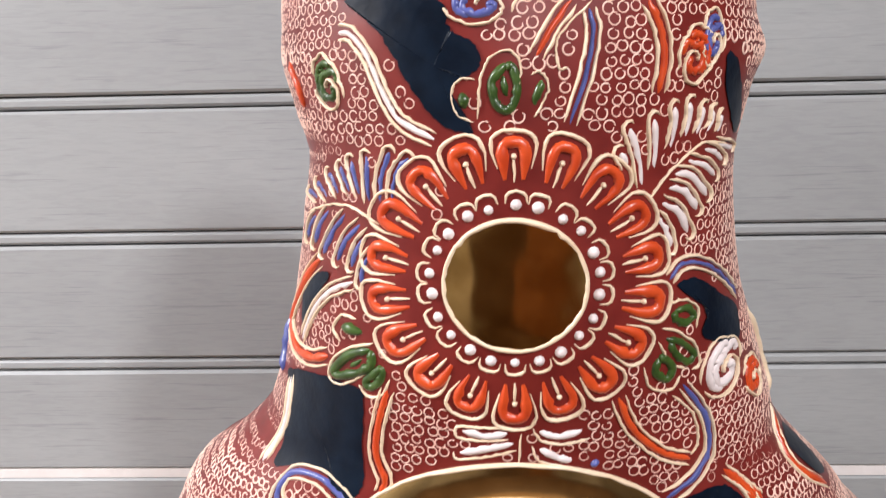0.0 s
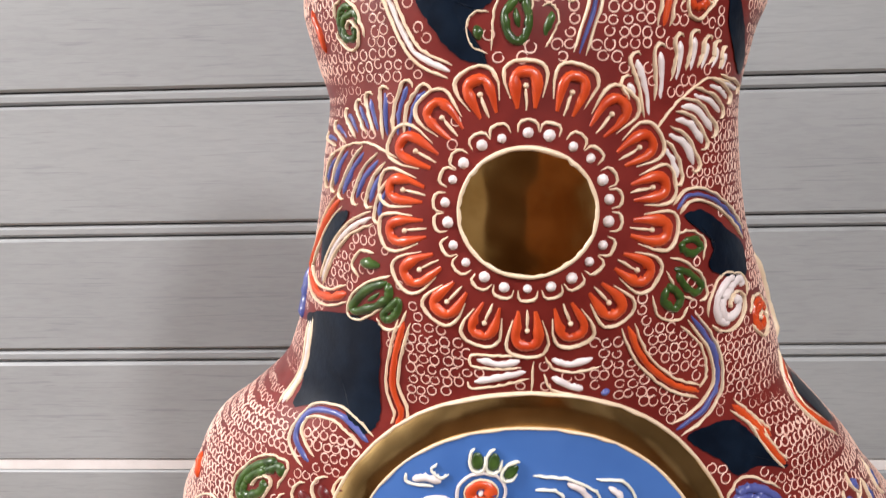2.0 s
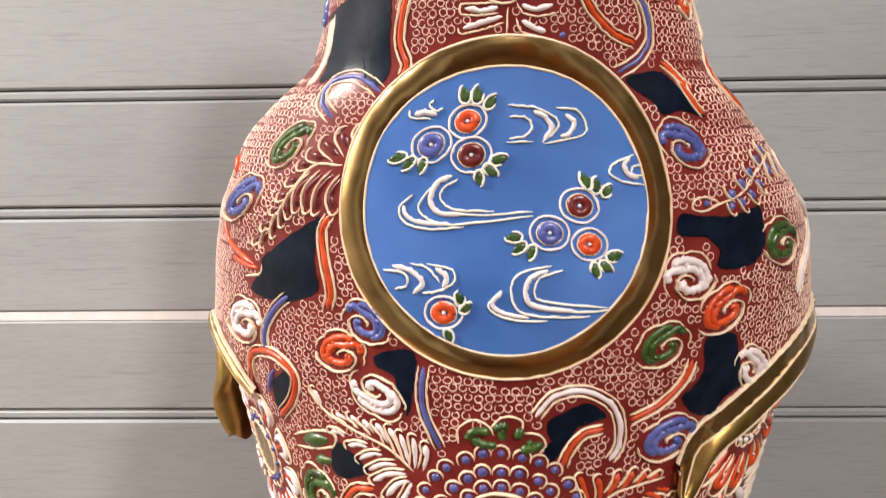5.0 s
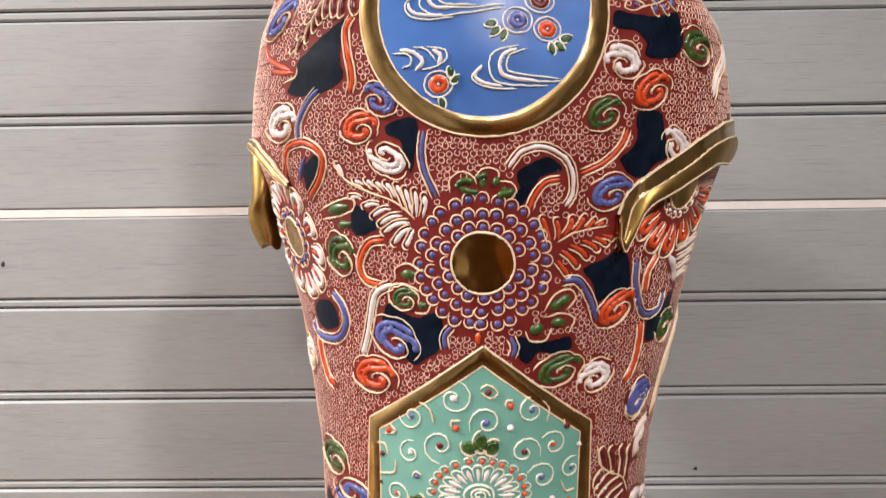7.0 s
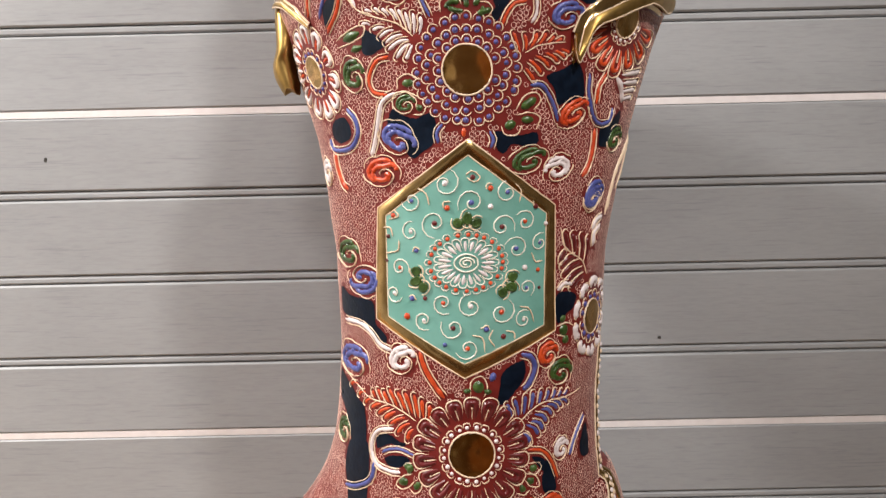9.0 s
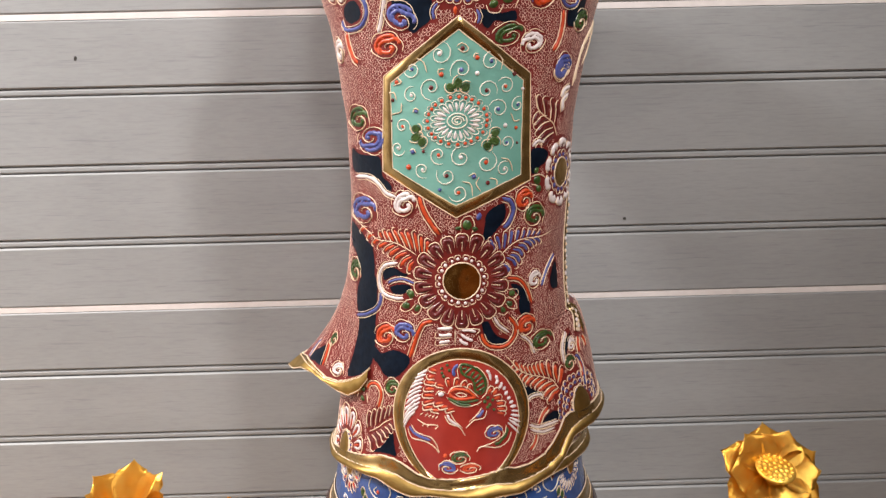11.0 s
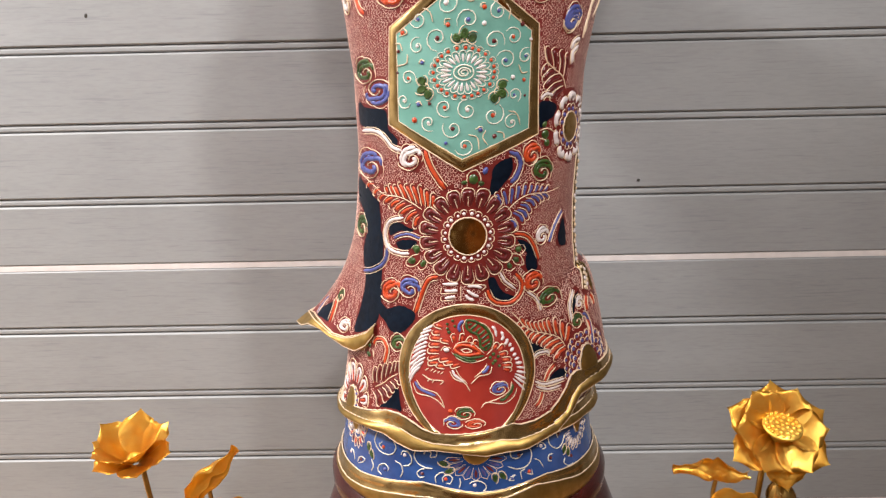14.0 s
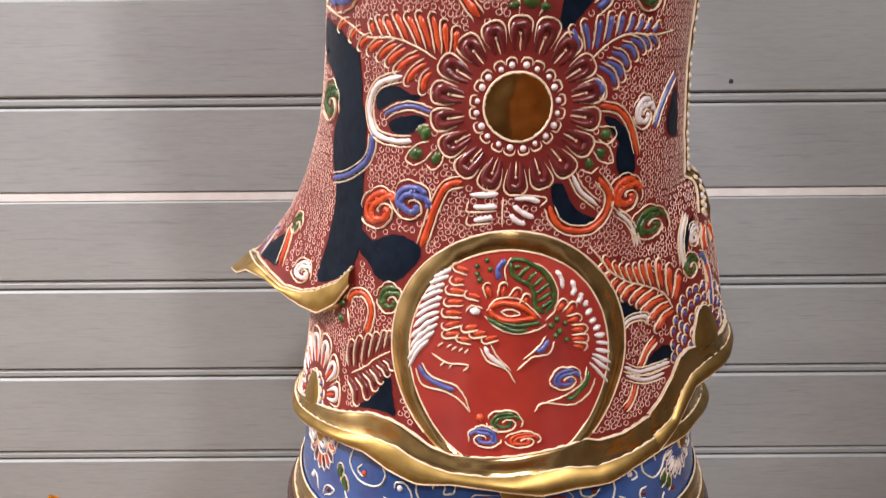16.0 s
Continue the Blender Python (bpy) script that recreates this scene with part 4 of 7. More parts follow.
barb("blue", 0.0020, -1, (-39.7, 1.7801), (-44.9, 1.7746), (-47.7, 1.768))
barb("blue", 0.0022, -1, (-45.4, 1.782), (-50.2, 1.7762), (-54.5, 1.769))
barb("blue", 0.0023, -1, (-53, 1.782), (-57.5, 1.7766), (-59.8, 1.7707))
barb("blue", 0.0022, -1, (-60.3, 1.7795), (-64.5, 1.7757), (-66, 1.7715))
ribbon("orange", 0.0035, (-55.5, 1.7671), (-64.7, 1.7572), (-72.5, 1.743), (-64.1, 1.7363), (-54.5, 1.7358), (-47.4, 1.7388))
navy((-52.8, 1.7639), (-49.9, 1.7628), (-55.6, 1.7544), (-59, 1.7469), (-61.4, 1.7442), (-63.5, 1.7539), (-58.7, 1.7607))
ribbon("white", 0.0021, (-41.3, 1.763), (-49.3, 1.7587), (-56.4, 1.7506), (-60.7, 1.7396))
line("green", 0.0033, (-43.8, 1.7495), (-37.4, 1.7493))
line("cream", 0.0010, (-39.4, 1.7527), (-44.1, 1.7527), (-46.7, 1.7482), (-43.5, 1.7447))
line("cream", 0.0010, (-34, 1.7467), (-40.3, 1.7438), (-45.3, 1.7386), (-45.9, 1.7328), (-41.5, 1.7316), (-36.1, 1.7361), (-32.8, 1.7415))
line("green", 0.0029, (-34.6, 1.7445), (-40.8, 1.741), (-44.4, 1.7352), (-41.8, 1.7343), (-35.5, 1.7381), (-33.8, 1.7412), (-34.6, 1.7445))
line("green", 0.0016, (-39.6, 1.7378), (-36.6, 1.7413))
line("green", 0.0026, (-30.9, 1.7402), (-32.6, 1.738), (-34.8, 1.7347), (-33.6, 1.7332), (-31.4, 1.7357), (-30.9, 1.7402))
line("cream", 0.0009, (-29, 1.7368), (-30.6, 1.7314), (-34.1, 1.7304), (-36.6, 1.7332))
navy((-61, 1.7277), (-46.5, 1.7326), (-35.7, 1.7317), (-33.9, 1.7267), (-31.5, 1.7125), (-29.2, 1.7036), (-29.2, 1.6978), (-33.4, 1.6963), (-38.6, 1.702), (-45.5, 1.7025), (-52.7, 1.6987), (-54.8, 1.7043), (-58, 1.7148), (-60.1, 1.722))
ribbon("white", 0.0028, (-63.6, 1.7265), (-59.5, 1.7141), (-59.3, 1.704), (-58.4, 1.6979))
ribbon("orange", 0.0026, (-29.4, 1.7335), (-30.3, 1.7242), (-29.6, 1.7131), (-26.3, 1.7046), (-26.4, 1.7004))
line("blue", 0.0043, (-80, 1.74), (-76.9, 1.7288), (-72.9, 1.7232))
line("white", 0.0021, (-13.3, 1.7239), (-8.9, 1.7226), (-5.2, 1.7236))
line("white", 0.0021, (-13.3, 1.7167), (-8.8, 1.7185), (-4.1, 1.7206))
line("cream", 0.0008, (-5, 1.7254), (-10.1, 1.7252), (-14.2, 1.7251), (-14.2, 1.722), (-9.9, 1.7211), (-4.9, 1.7217))
line("cream", 0.0008, (-14.5, 1.7169), (-13.6, 1.7148), (-8.7, 1.716), (-3.4, 1.7185))
line("cream", 0.0008, (-2.8, 1.7237), (-3, 1.7139))
line("white", 0.0022, (0.5, 1.7243), (4, 1.7229), (8.1, 1.7244))
line("cream", 0.0008, (-0.7, 1.7252), (1, 1.7214), (4.9, 1.7203), (9.5, 1.7219))
line("white", 0.0022, (0.5, 1.7187), (3.9, 1.716), (6, 1.715))
line("cream", 0.0008, (-0.9, 1.7198), (0.5, 1.7151), (4.8, 1.713))
# the white fern and what is near it
line("cream", 0.0008, (24.7, 1.7864), (29.7, 1.7925), (35.6, 1.797), (42.6, 1.8001), (56.5, 1.7983))
barb("white", 0.0024, 1, (19.7, 1.7957), (17.9, 1.7986))
barb("white", 0.0021, 1, (23.3, 1.7901), (21.8, 1.7987), (19.9, 1.8045))
barb("white", 0.0022, 1, (26.2, 1.7942), (26.2, 1.8012), (25.6, 1.8065))
barb("white", 0.0019, 1, (30.4, 1.7988), (31.3, 1.8051), (30.7, 1.8093))
barb("white", 0.0020, 1, (34.6, 1.8014), (35.4, 1.8063), (35, 1.8103))
barb("white", 0.0019, 1, (38.4, 1.8019), (39.6, 1.8061), (39.6, 1.809))
barb("white", 0.0017, 1, (42.2, 1.8024), (43.8, 1.8052), (43.5, 1.8081))
barb("white", 0.0022, 1, (47.4, 1.802), (47.8, 1.805), (47.3, 1.8065))
barb("white", 0.0025, 1, (31.6, 1.7927), (37.8, 1.7913), (43.5, 1.7858))
barb("white", 0.0025, 1, (30.1, 1.7893), (35.2, 1.7876), (39.3, 1.7826))
barb("white", 0.0025, 1, (28, 1.7854), (32.8, 1.7826), (35.7, 1.777))
barb("white", 0.0021, 1, (26.3, 1.7823), (28.9, 1.7787), (30, 1.7737))
barb("white", 0.0021, 1, (35.7, 1.7956), (42.2, 1.794), (47.9, 1.7907))
barb("white", 0.0020, 1, (41.7, 1.7983), (47.3, 1.7968), (52.1, 1.7945))
barb("white", 0.0018, 1, (46.8, 1.7991), (53.3, 1.7981), (59.7, 1.797))
ribbon("orange", 0.0018, (6.8, 1.8347), (3.2, 1.8284), (0.7, 1.822))
line("cream", 0.0007, (10.7, 1.8347), (5.7, 1.8283), (4.2, 1.8245), (4.8, 1.8193), (6.4, 1.8193))
ribbon("blue", 0.0015, (10, 1.8327), (10.9, 1.827), (9.7, 1.8166), (7.3, 1.8061))
ribbon("orange", 0.0023, (21.6, 1.8347), (24.4, 1.8282), (25.9, 1.8202), (25.8, 1.8129))
cloud(33.8, 1.8215, 0.0075, "orange", 0, -1, 0.76)
cloud(38.2, 1.8257, 0.0076, "blue", 0, 1, 0.52)
navy((43.7, 1.823), (51.7, 1.8173), (60, 1.8066), (59.1, 1.8012), (51.7, 1.807), (43.5, 1.8188))
line("green", 0.0023, (-5, 1.8206), (-7.7, 1.8164), (-7.1, 1.8111), (-4.8, 1.8097), (-3.1, 1.8137), (-3.5, 1.8189), (-5, 1.8206))
line("green", 0.0020, (-5.6, 1.8177), (-5, 1.813))
line("cream", 0.0007, (-11, 1.8076), (-9.8, 1.8171), (-7.5, 1.8223), (-4.4, 1.8235), (-2.2, 1.8202), (-3.1, 1.8137), (-4.3, 1.8084))
line("cream", 0.0007, (-10.9, 1.8169), (-13.6, 1.8172), (-15.6, 1.8143), (-15.1, 1.8092), (-11.8, 1.8068))
line("green", 0.0026, (-13.9, 1.8139), (-13.1, 1.8103))
line("cream", 0.0007, (-0.4, 1.8179), (1.2, 1.8185), (3, 1.8155), (1.7, 1.8109), (0.1, 1.8079))
line("green", 0.0023, (1.7, 1.8165), (0.1, 1.8109))
ribbon("blue", 0.0016, (29.2, 1.765), (32.8, 1.7685), (39.6, 1.7678), (48.1, 1.7627), (57.7, 1.754))
navy((30.7, 1.7639), (38.1, 1.7638), (47, 1.7571), (53.2, 1.751), (50.6, 1.742), (42.3, 1.7439), (36.8, 1.7481), (39.5, 1.7516), (37.3, 1.7579), (32.2, 1.7613))
line("cream", 0.0008, (27.9, 1.7582), (32.8, 1.7588), (37, 1.7555), (35.6, 1.7501))
line("green", 0.0022, (30, 1.7562), (33.4, 1.7563), (35.4, 1.7538), (32.9, 1.7524), (29.8, 1.7539), (30, 1.7562))
line("cream", 0.0009, (26.2, 1.7522), (30.2, 1.7501), (34.6, 1.7453), (35.2, 1.7399), (32.8, 1.738))
line("green", 0.0023, (27, 1.7488), (30.7, 1.7472), (33.9, 1.7429), (31.6, 1.741), (28.8, 1.7443), (27.7, 1.7479))
line("cream", 0.0008, (24.9, 1.7485), (27.2, 1.7421), (31.3, 1.7385))
line("green", 0.0025, (24.5, 1.7436), (23.6, 1.7395), (26.1, 1.7372), (27.7, 1.7403), (25.9, 1.7433), (24.5, 1.7436))
line("cream", 0.0008, (21.1, 1.7417), (22, 1.7355), (26.5, 1.7336), (29.6, 1.7372))
cloud(42.8, 1.7357, 0.0085, "white", 20, 1, 1.37)
cloud(56.3, 1.7275, 0.0071, "orange", 0, 1, 1.16)
line("cream", 0.0029, (68.1, 1.7459), (72, 1.7354), (74.9, 1.7238), (71.9, 1.7148))
ribbon("orange", 0.0036, (67.6, 1.7109), (61.6, 1.702), (59.5, 1.6948), (65.8, 1.6826))
navy((74.8, 1.7021), (78.1, 1.6934), (74, 1.6841), (67.3, 1.6866), (64, 1.6949), (64.3, 1.6997))
ribbon("blue", 0.0022, (30.1, 1.7344), (34.2, 1.7241), (33.8, 1.713), (28.8, 1.7053), (21.5, 1.6998))
line("cream", 0.0009, (27, 1.7317), (31.3, 1.7251), (31.2, 1.7158), (28.9, 1.712))
ribbon("orange", 0.0024, (15.4, 1.7334), (17.7, 1.7233), (22.6, 1.7148), (28.7, 1.7107))
line("blue", 0.0025, (9.7, 1.7146), (10.1, 1.7127))
ribbon("orange", 0.0028, (35.8, 1.7046), (39, 1.6978), (40.9, 1.6931))
# round the sky-blue medallion
ribbon("blue", 0.0026, (-38.9, 1.6845), (-46.5, 1.6919), (-47.4, 1.6989), (-40.6, 1.7007), (-34.5, 1.6979), (-30.1, 1.6942))
cloud(-46.9, 1.6731, 0.0097, "green", 20, 1, 1.35)
line("cream", 0.0012, (-31.1, 1.6657), (-37.3, 1.6657), (-40.3, 1.6585), (-42.5, 1.6473), (-44.1, 1.6367), (-48.7, 1.6264))
barb("wine", 0.0049, 1, (-27.8, 1.6737), (-30.1, 1.6795))
barb("wine", 0.0047, 1, (-30.5, 1.6715), (-33.8, 1.6781))
barb("wine", 0.0047, 1, (-32.8, 1.6697), (-37, 1.6747))
barb("wine", 0.0043, 1, (-35.7, 1.6688), (-39.3, 1.67))
barb("wine", 0.0037, 1, (-38.9, 1.6665), (-41.1, 1.6655))
barb("wine", 0.0032, 1, (-40.6, 1.6597), (-42.7, 1.6585))
barb("wine", 0.0033, 1, (-41.6, 1.6536), (-43.8, 1.6523))
barb("wine", 0.0030, 1, (-42.5, 1.6473), (-44.2, 1.6459))
barb("wine", 0.0032, 1, (-43.8, 1.6407), (-45.8, 1.6383))
barb("wine", 0.0030, 1, (-45.6, 1.6338), (-47.8, 1.631))
barb("wine", 0.0030, -1, (-30.4, 1.661), (-31.8, 1.6539), (-30.3, 1.6479))
barb("wine", 0.0030, -1, (-32.5, 1.6622), (-34.6, 1.655), (-33.9, 1.6473))
barb("wine", 0.0031, -1, (-35.2, 1.6622), (-37.3, 1.6549), (-35.9, 1.6477))
barb("wine", 0.0032, -1, (-37.4, 1.661), (-39.5, 1.6549), (-38.5, 1.648))
barb("wine", 0.0030, -1, (-39.3, 1.6573), (-41, 1.6511), (-39.7, 1.6449))
barb("wine", 0.0031, -1, (-41, 1.6511), (-41.4, 1.6461), (-40.9, 1.641))
barb("wine", 0.0027, -1, (-42, 1.6448), (-42.9, 1.6408), (-42.7, 1.6355))
barb("wine", 0.0028, -1, (-43.9, 1.638), (-44.8, 1.6344), (-45.3, 1.6306))
cloud(-57.5, 1.6488, 0.0116, "blue", 10, 1, 1.78)
line("orange", 0.0038, (-74.5, 1.6681), (-69.1, 1.6602))
line("orange", 0.0031, (-63.6, 1.6364), (-58.7, 1.6284), (-53.1, 1.6239), (-47, 1.6198))
line("orange", 0.0029, (-55.5, 1.6209), (-50, 1.6189), (-45.9, 1.6186))
line("cream", 0.0013, (-44.4, 1.6218), (-44.8, 1.6161), (-49.5, 1.6131))
navy((-43.8, 1.6247), (-37.9, 1.6362), (-33.9, 1.6428), (-32.2, 1.6442), (-32.5, 1.6367), (-31.9, 1.623), (-30.9, 1.6129), (-36.2, 1.6061), (-43.5, 1.6051), (-46.2, 1.6084), (-44.1, 1.6177))
ribbon("orange", 0.0031, (-30.8, 1.6455), (-31.6, 1.6381), (-30.3, 1.6258), (-28.7, 1.6133), (-29.1, 1.6054))
cloud(-49.4, 1.5894, 0.0128, "white", 0, 1, 1.47)
ribbon("blue", 0.0036, (-36.9, 1.6086), (-40.3, 1.6006), (-42.8, 1.5897), (-42.8, 1.5794))
cloud(-22.6, 1.6013, 0.0097, "blue", -20, -1, 1.18)
cloud(-26.8, 1.5864, 0.0101, "orange", 0, 1, 1.23)
cloud(-21.1, 1.5697, 0.0102, "white", 150, 1, 1.27)
navy((-21.2, 1.5872), (-17.6, 1.5914), (-15.5, 1.5905), (-15, 1.583), (-15.8, 1.5699), (-16.8, 1.5618), (-17.7, 1.572), (-18.4, 1.5796), (-20.7, 1.5822))
ribbon("blue", 0.0028, (-14, 1.5845), (-14.4, 1.5728), (-14.1, 1.5625), (-12.3, 1.5484))
ribbon("orange", 0.0035, (-50.3, 1.5587), (-47.4, 1.5739), (-42.8, 1.5785), (-39, 1.577), (-36.2, 1.57), (-38.6, 1.5573), (-43.8, 1.5451))
line("blue", 0.0031, (-41.5, 1.57), (-45.5, 1.5558))
navy((-41.9, 1.5654), (-37.8, 1.5714), (-38.4, 1.5603), (-42.1, 1.5498), (-43.6, 1.5512), (-43.2, 1.5603))
line("cream", 0.0011, (-33.3, 1.5673), (-31.3, 1.5572), (-26.7, 1.5512), (-20.9, 1.5456), (-16.9, 1.5362))
barb("white", 0.0028, 1, (-15.4, 1.537), (-14.6, 1.5437), (-14.6, 1.5491))
barb("white", 0.0028, 1, (-16.7, 1.5374), (-16.3, 1.5454), (-16.4, 1.5518))
barb("white", 0.0028, 1, (-17.5, 1.5401), (-17.9, 1.5467), (-18.4, 1.5527))
barb("white", 0.0028, 1, (-18.6, 1.5418), (-19.2, 1.5489), (-20, 1.5549))
barb("white", 0.0025, 1, (-20.5, 1.5477), (-21.2, 1.5528), (-22.2, 1.5559))
barb("white", 0.0026, 1, (-22.7, 1.5511), (-23.5, 1.5545), (-24.4, 1.5563))
barb("white", 0.0023, 1, (-24.8, 1.5534), (-25.6, 1.5558), (-26.4, 1.5574))
barb("white", 0.0023, 1, (-27.1, 1.5549), (-28.2, 1.5563), (-29.2, 1.5569))
barb("white", 0.0028, 1, (-31.7, 1.5595), (-32.1, 1.5632), (-32.6, 1.566))
barb("white", 0.0029, -1, (-17.5, 1.5306), (-18.8, 1.5246), (-19.7, 1.5209))
barb("white", 0.0029, -1, (-17.9, 1.5312), (-20.1, 1.5287), (-22.4, 1.5222))
barb("white", 0.0029, -1, (-18.3, 1.5343), (-21.1, 1.5332), (-24.4, 1.5281))
barb("white", 0.0029, -1, (-19.6, 1.5379), (-22.2, 1.5368), (-24.9, 1.5328))
barb("white", 0.0026, -1, (-21.9, 1.5416), (-24.1, 1.5406), (-26.3, 1.537))
barb("white", 0.0025, -1, (-24.3, 1.5435), (-26, 1.5441), (-28, 1.5425))
barb("white", 0.0023, -1, (-28.3, 1.5462), (-29.5, 1.5478), (-31, 1.5476))
navy((-31, 1.5419), (-28.7, 1.5418), (-25.8, 1.5351), (-25.2, 1.5312), (-30.2, 1.5257), (-32.5, 1.5285))
line("cream", 0.0013, (-41.2, 1.5382), (-34.5, 1.5452), (-30.6, 1.5464), (-31.2, 1.5401), (-35.7, 1.5357), (-41, 1.5332))
line("green", 0.0065, (-38.3, 1.5382), (-32.3, 1.542))
line("green", 0.0048, (-36.4, 1.5302), (-32.3, 1.5322))
cloud(-37.7, 1.5124, 0.0142, "green", 0, 1, 0.83)
ribbon("orange", 0.0033, (-24.7, 1.5238), (-28.8, 1.521), (-32.4, 1.5089), (-31.6, 1.4994), (-27.2, 1.497))
navy((23.1, 1.698), (33.3, 1.7005), (36, 1.6961), (37.9, 1.687), (39, 1.6828), (32.8, 1.6857), (28.2, 1.6839), (27, 1.6891), (24, 1.6936))
ribbon("orange", 0.0028, (36.2, 1.704), (38.4, 1.6985), (38.5, 1.6881), (39.4, 1.6835))
cloud(29.4, 1.672, 0.0103, "blue", 0, -1, 1.19)
line("cream", 0.0010, (59.5, 1.6678), (46, 1.6595), (38, 1.6515), (32.1, 1.6484), (28.4, 1.6458), (26.3, 1.647), (27.2, 1.6504), (29.5, 1.6514), (32.2, 1.6488))
barb("blue", 0.0039, 1, (36.5, 1.6504), (35.4, 1.6534))
barb("blue", 0.0041, 1, (40.4, 1.6538), (39.5, 1.6575))
barb("blue", 0.0039, 1, (44.8, 1.6584), (43.7, 1.6616))
barb("blue", 0.0039, 1, (50.3, 1.663), (49.1, 1.6663))
barb("blue", 0.0041, 1, (55.6, 1.6666), (53.8, 1.6701))
barb("blue", 0.0034, -1, (34.6, 1.6486), (34.5, 1.6457))
barb("blue", 0.0035, -1, (37.6, 1.6503), (37.8, 1.6466))
barb("blue", 0.0036, -1, (41.1, 1.653), (41.6, 1.6495))
barb("blue", 0.0035, -1, (45.3, 1.6571), (45.7, 1.6534))
barb("blue", 0.0037, -1, (54.6, 1.6641), (51.9, 1.658))
barb("blue", 0.0044, -1, (60.2, 1.666), (58, 1.6589))
barb("blue", 0.0045, -1, (70, 1.6669), (66.1, 1.659))
line("blue", 0.0027, (28.8, 1.6491), (29.8, 1.6486))
navy((23.4, 1.6456), (28.2, 1.6439), (34.4, 1.6433), (40.6, 1.6463), (40.8, 1.64), (40.3, 1.6311), (36.8, 1.6228), (31.9, 1.6213), (28.5, 1.6233), (29.6, 1.6292), (27.2, 1.6356), (22.1, 1.6374))
cloud(23.3, 1.6193, 0.0109, "white", 10, -1, 1.12)
cloud(29.2, 1.604, 0.0103, "orange", 20, 1, 1.51)
cloud(46.3, 1.6285, 0.0114, "green", 0, 1, 1.65)
ribbon("white", 0.0048, (63.8, 1.6478), (69, 1.6322), (54.1, 1.6149), (49.9, 1.6018))
cloud(18.6, 1.5917, 0.0096, "green", 20, 1, 1.29)
ribbon("orange", 0.0028, (23.5, 1.5839), (22.2, 1.5752), (19, 1.5658), (14.8, 1.5604))
navy((25.4, 1.591), (28.1, 1.594), (31.4, 1.5915), (32.4, 1.579), (34.2, 1.569), (30.5, 1.564), (28.5, 1.5569), (25.1, 1.5595), (22.3, 1.5673), (23.9, 1.5719), (25.6, 1.5792))
cloud(35.7, 1.5736, 0.0103, "white", -30, -1, 1.30)
cloud(21.9, 1.5488, 0.0112, "blue", 0, 1, 1.26)
ribbon("white", 0.0030, (1.2, 1.5641), (3.4, 1.5729), (7.4, 1.575), (11.3, 1.5692), (13.2, 1.5598), (13.6, 1.5491), (12.5, 1.5428))
navy((2.8, 1.5614), (5.2, 1.5663), (8.3, 1.5698), (11.1, 1.5628), (7.8, 1.5609), (5.9, 1.5533), (4, 1.5443), (2.6, 1.5497), (3.4, 1.5536))
ribbon("orange", 0.0027, (10.9, 1.5577), (8, 1.5556), (6.1, 1.5481), (5.4, 1.5415))
line("cream", 0.0010, (11.7, 1.5228), (15.8, 1.5283), (23, 1.5307))
barb("orange", 0.0027, 1, (10.4, 1.5231), (9.1, 1.531), (8.2, 1.5366))
barb("orange", 0.0027, 1, (11.9, 1.5241), (11.8, 1.5296), (11.1, 1.5351))
barb("orange", 0.0028, 1, (13.1, 1.5265), (14.1, 1.5316), (14.3, 1.5361))
barb("orange", 0.0028, 1, (15.3, 1.5285), (16.3, 1.5327), (16.8, 1.5361))
barb("orange", 0.0025, 1, (17.7, 1.5295), (18.6, 1.5322), (19.2, 1.5343))
barb("orange", 0.0025, 1, (19.8, 1.5303), (20.7, 1.5318), (21.5, 1.5328))
barb("orange", 0.0028, -1, (12.2, 1.513), (13.8, 1.5084), (15.1, 1.5046))
barb("orange", 0.0028, -1, (12.9, 1.5184), (14.8, 1.515), (16.9, 1.5095))
barb("orange", 0.0028, -1, (14.7, 1.5213), (17, 1.5183), (19, 1.5139))
barb("orange", 0.0025, -1, (17.2, 1.5232), (19.5, 1.5209), (21.2, 1.5176))
barb("orange", 0.0025, -1, (19.7, 1.5249), (21.7, 1.5229), (23.2, 1.5205))
barb("orange", 0.0022, -1, (21.8, 1.5259), (23.7, 1.5244), (24.3, 1.5233))
line("cream", 0.0010, (-9.6, 1.5511), (-9.5, 1.5582), (-7.3, 1.5624), (-5.3, 1.56), (-4.5, 1.5557))
line("cream", 0.0010, (-4.9, 1.5593), (-3.3, 1.564), (-0.8, 1.5628), (-0.5, 1.5563))
line("cream", 0.0010, (-0.8, 1.5574), (1.7, 1.5563), (2.8, 1.5518), (1.8, 1.5471))
line("green", 0.0034, (-8.2, 1.5536), (-7.9, 1.556), (-6.6, 1.5577), (-5.1, 1.5569))
line("green", 0.0036, (-7.8, 1.5542), (-6.1, 1.5518), (-4.1, 1.5512))
line("green", 0.0036, (-4.6, 1.5591), (-3.4, 1.56), (-2.5, 1.5607))
line("green", 0.0044, (-3.4, 1.5594), (-3.3, 1.5537))
line("green", 0.0042, (-0.5, 1.5593), (-1.5, 1.5547))
line("green", 0.0040, (-0.8, 1.5497), (0.8, 1.5505), (2.5, 1.552))
line("green", 0.0034, (0.3, 1.5541), (0.7, 1.5511), (-0.2, 1.5481))
berry_flower(-3.5, 1.5121, 0.0174, 0.0395, 3)
# cuff flowers at the sides
daisy(-56.3, 1.5188, 0.0125, 0.0385, 11, "white", 14, "violet", True, 0, 360, 0.32, 1.0, "orange")
daisy(43.4, 1.5479, 0.0115, 0.0400, 14, "orange", 16, "white", True, 170, 360, 0.42, 1.2)
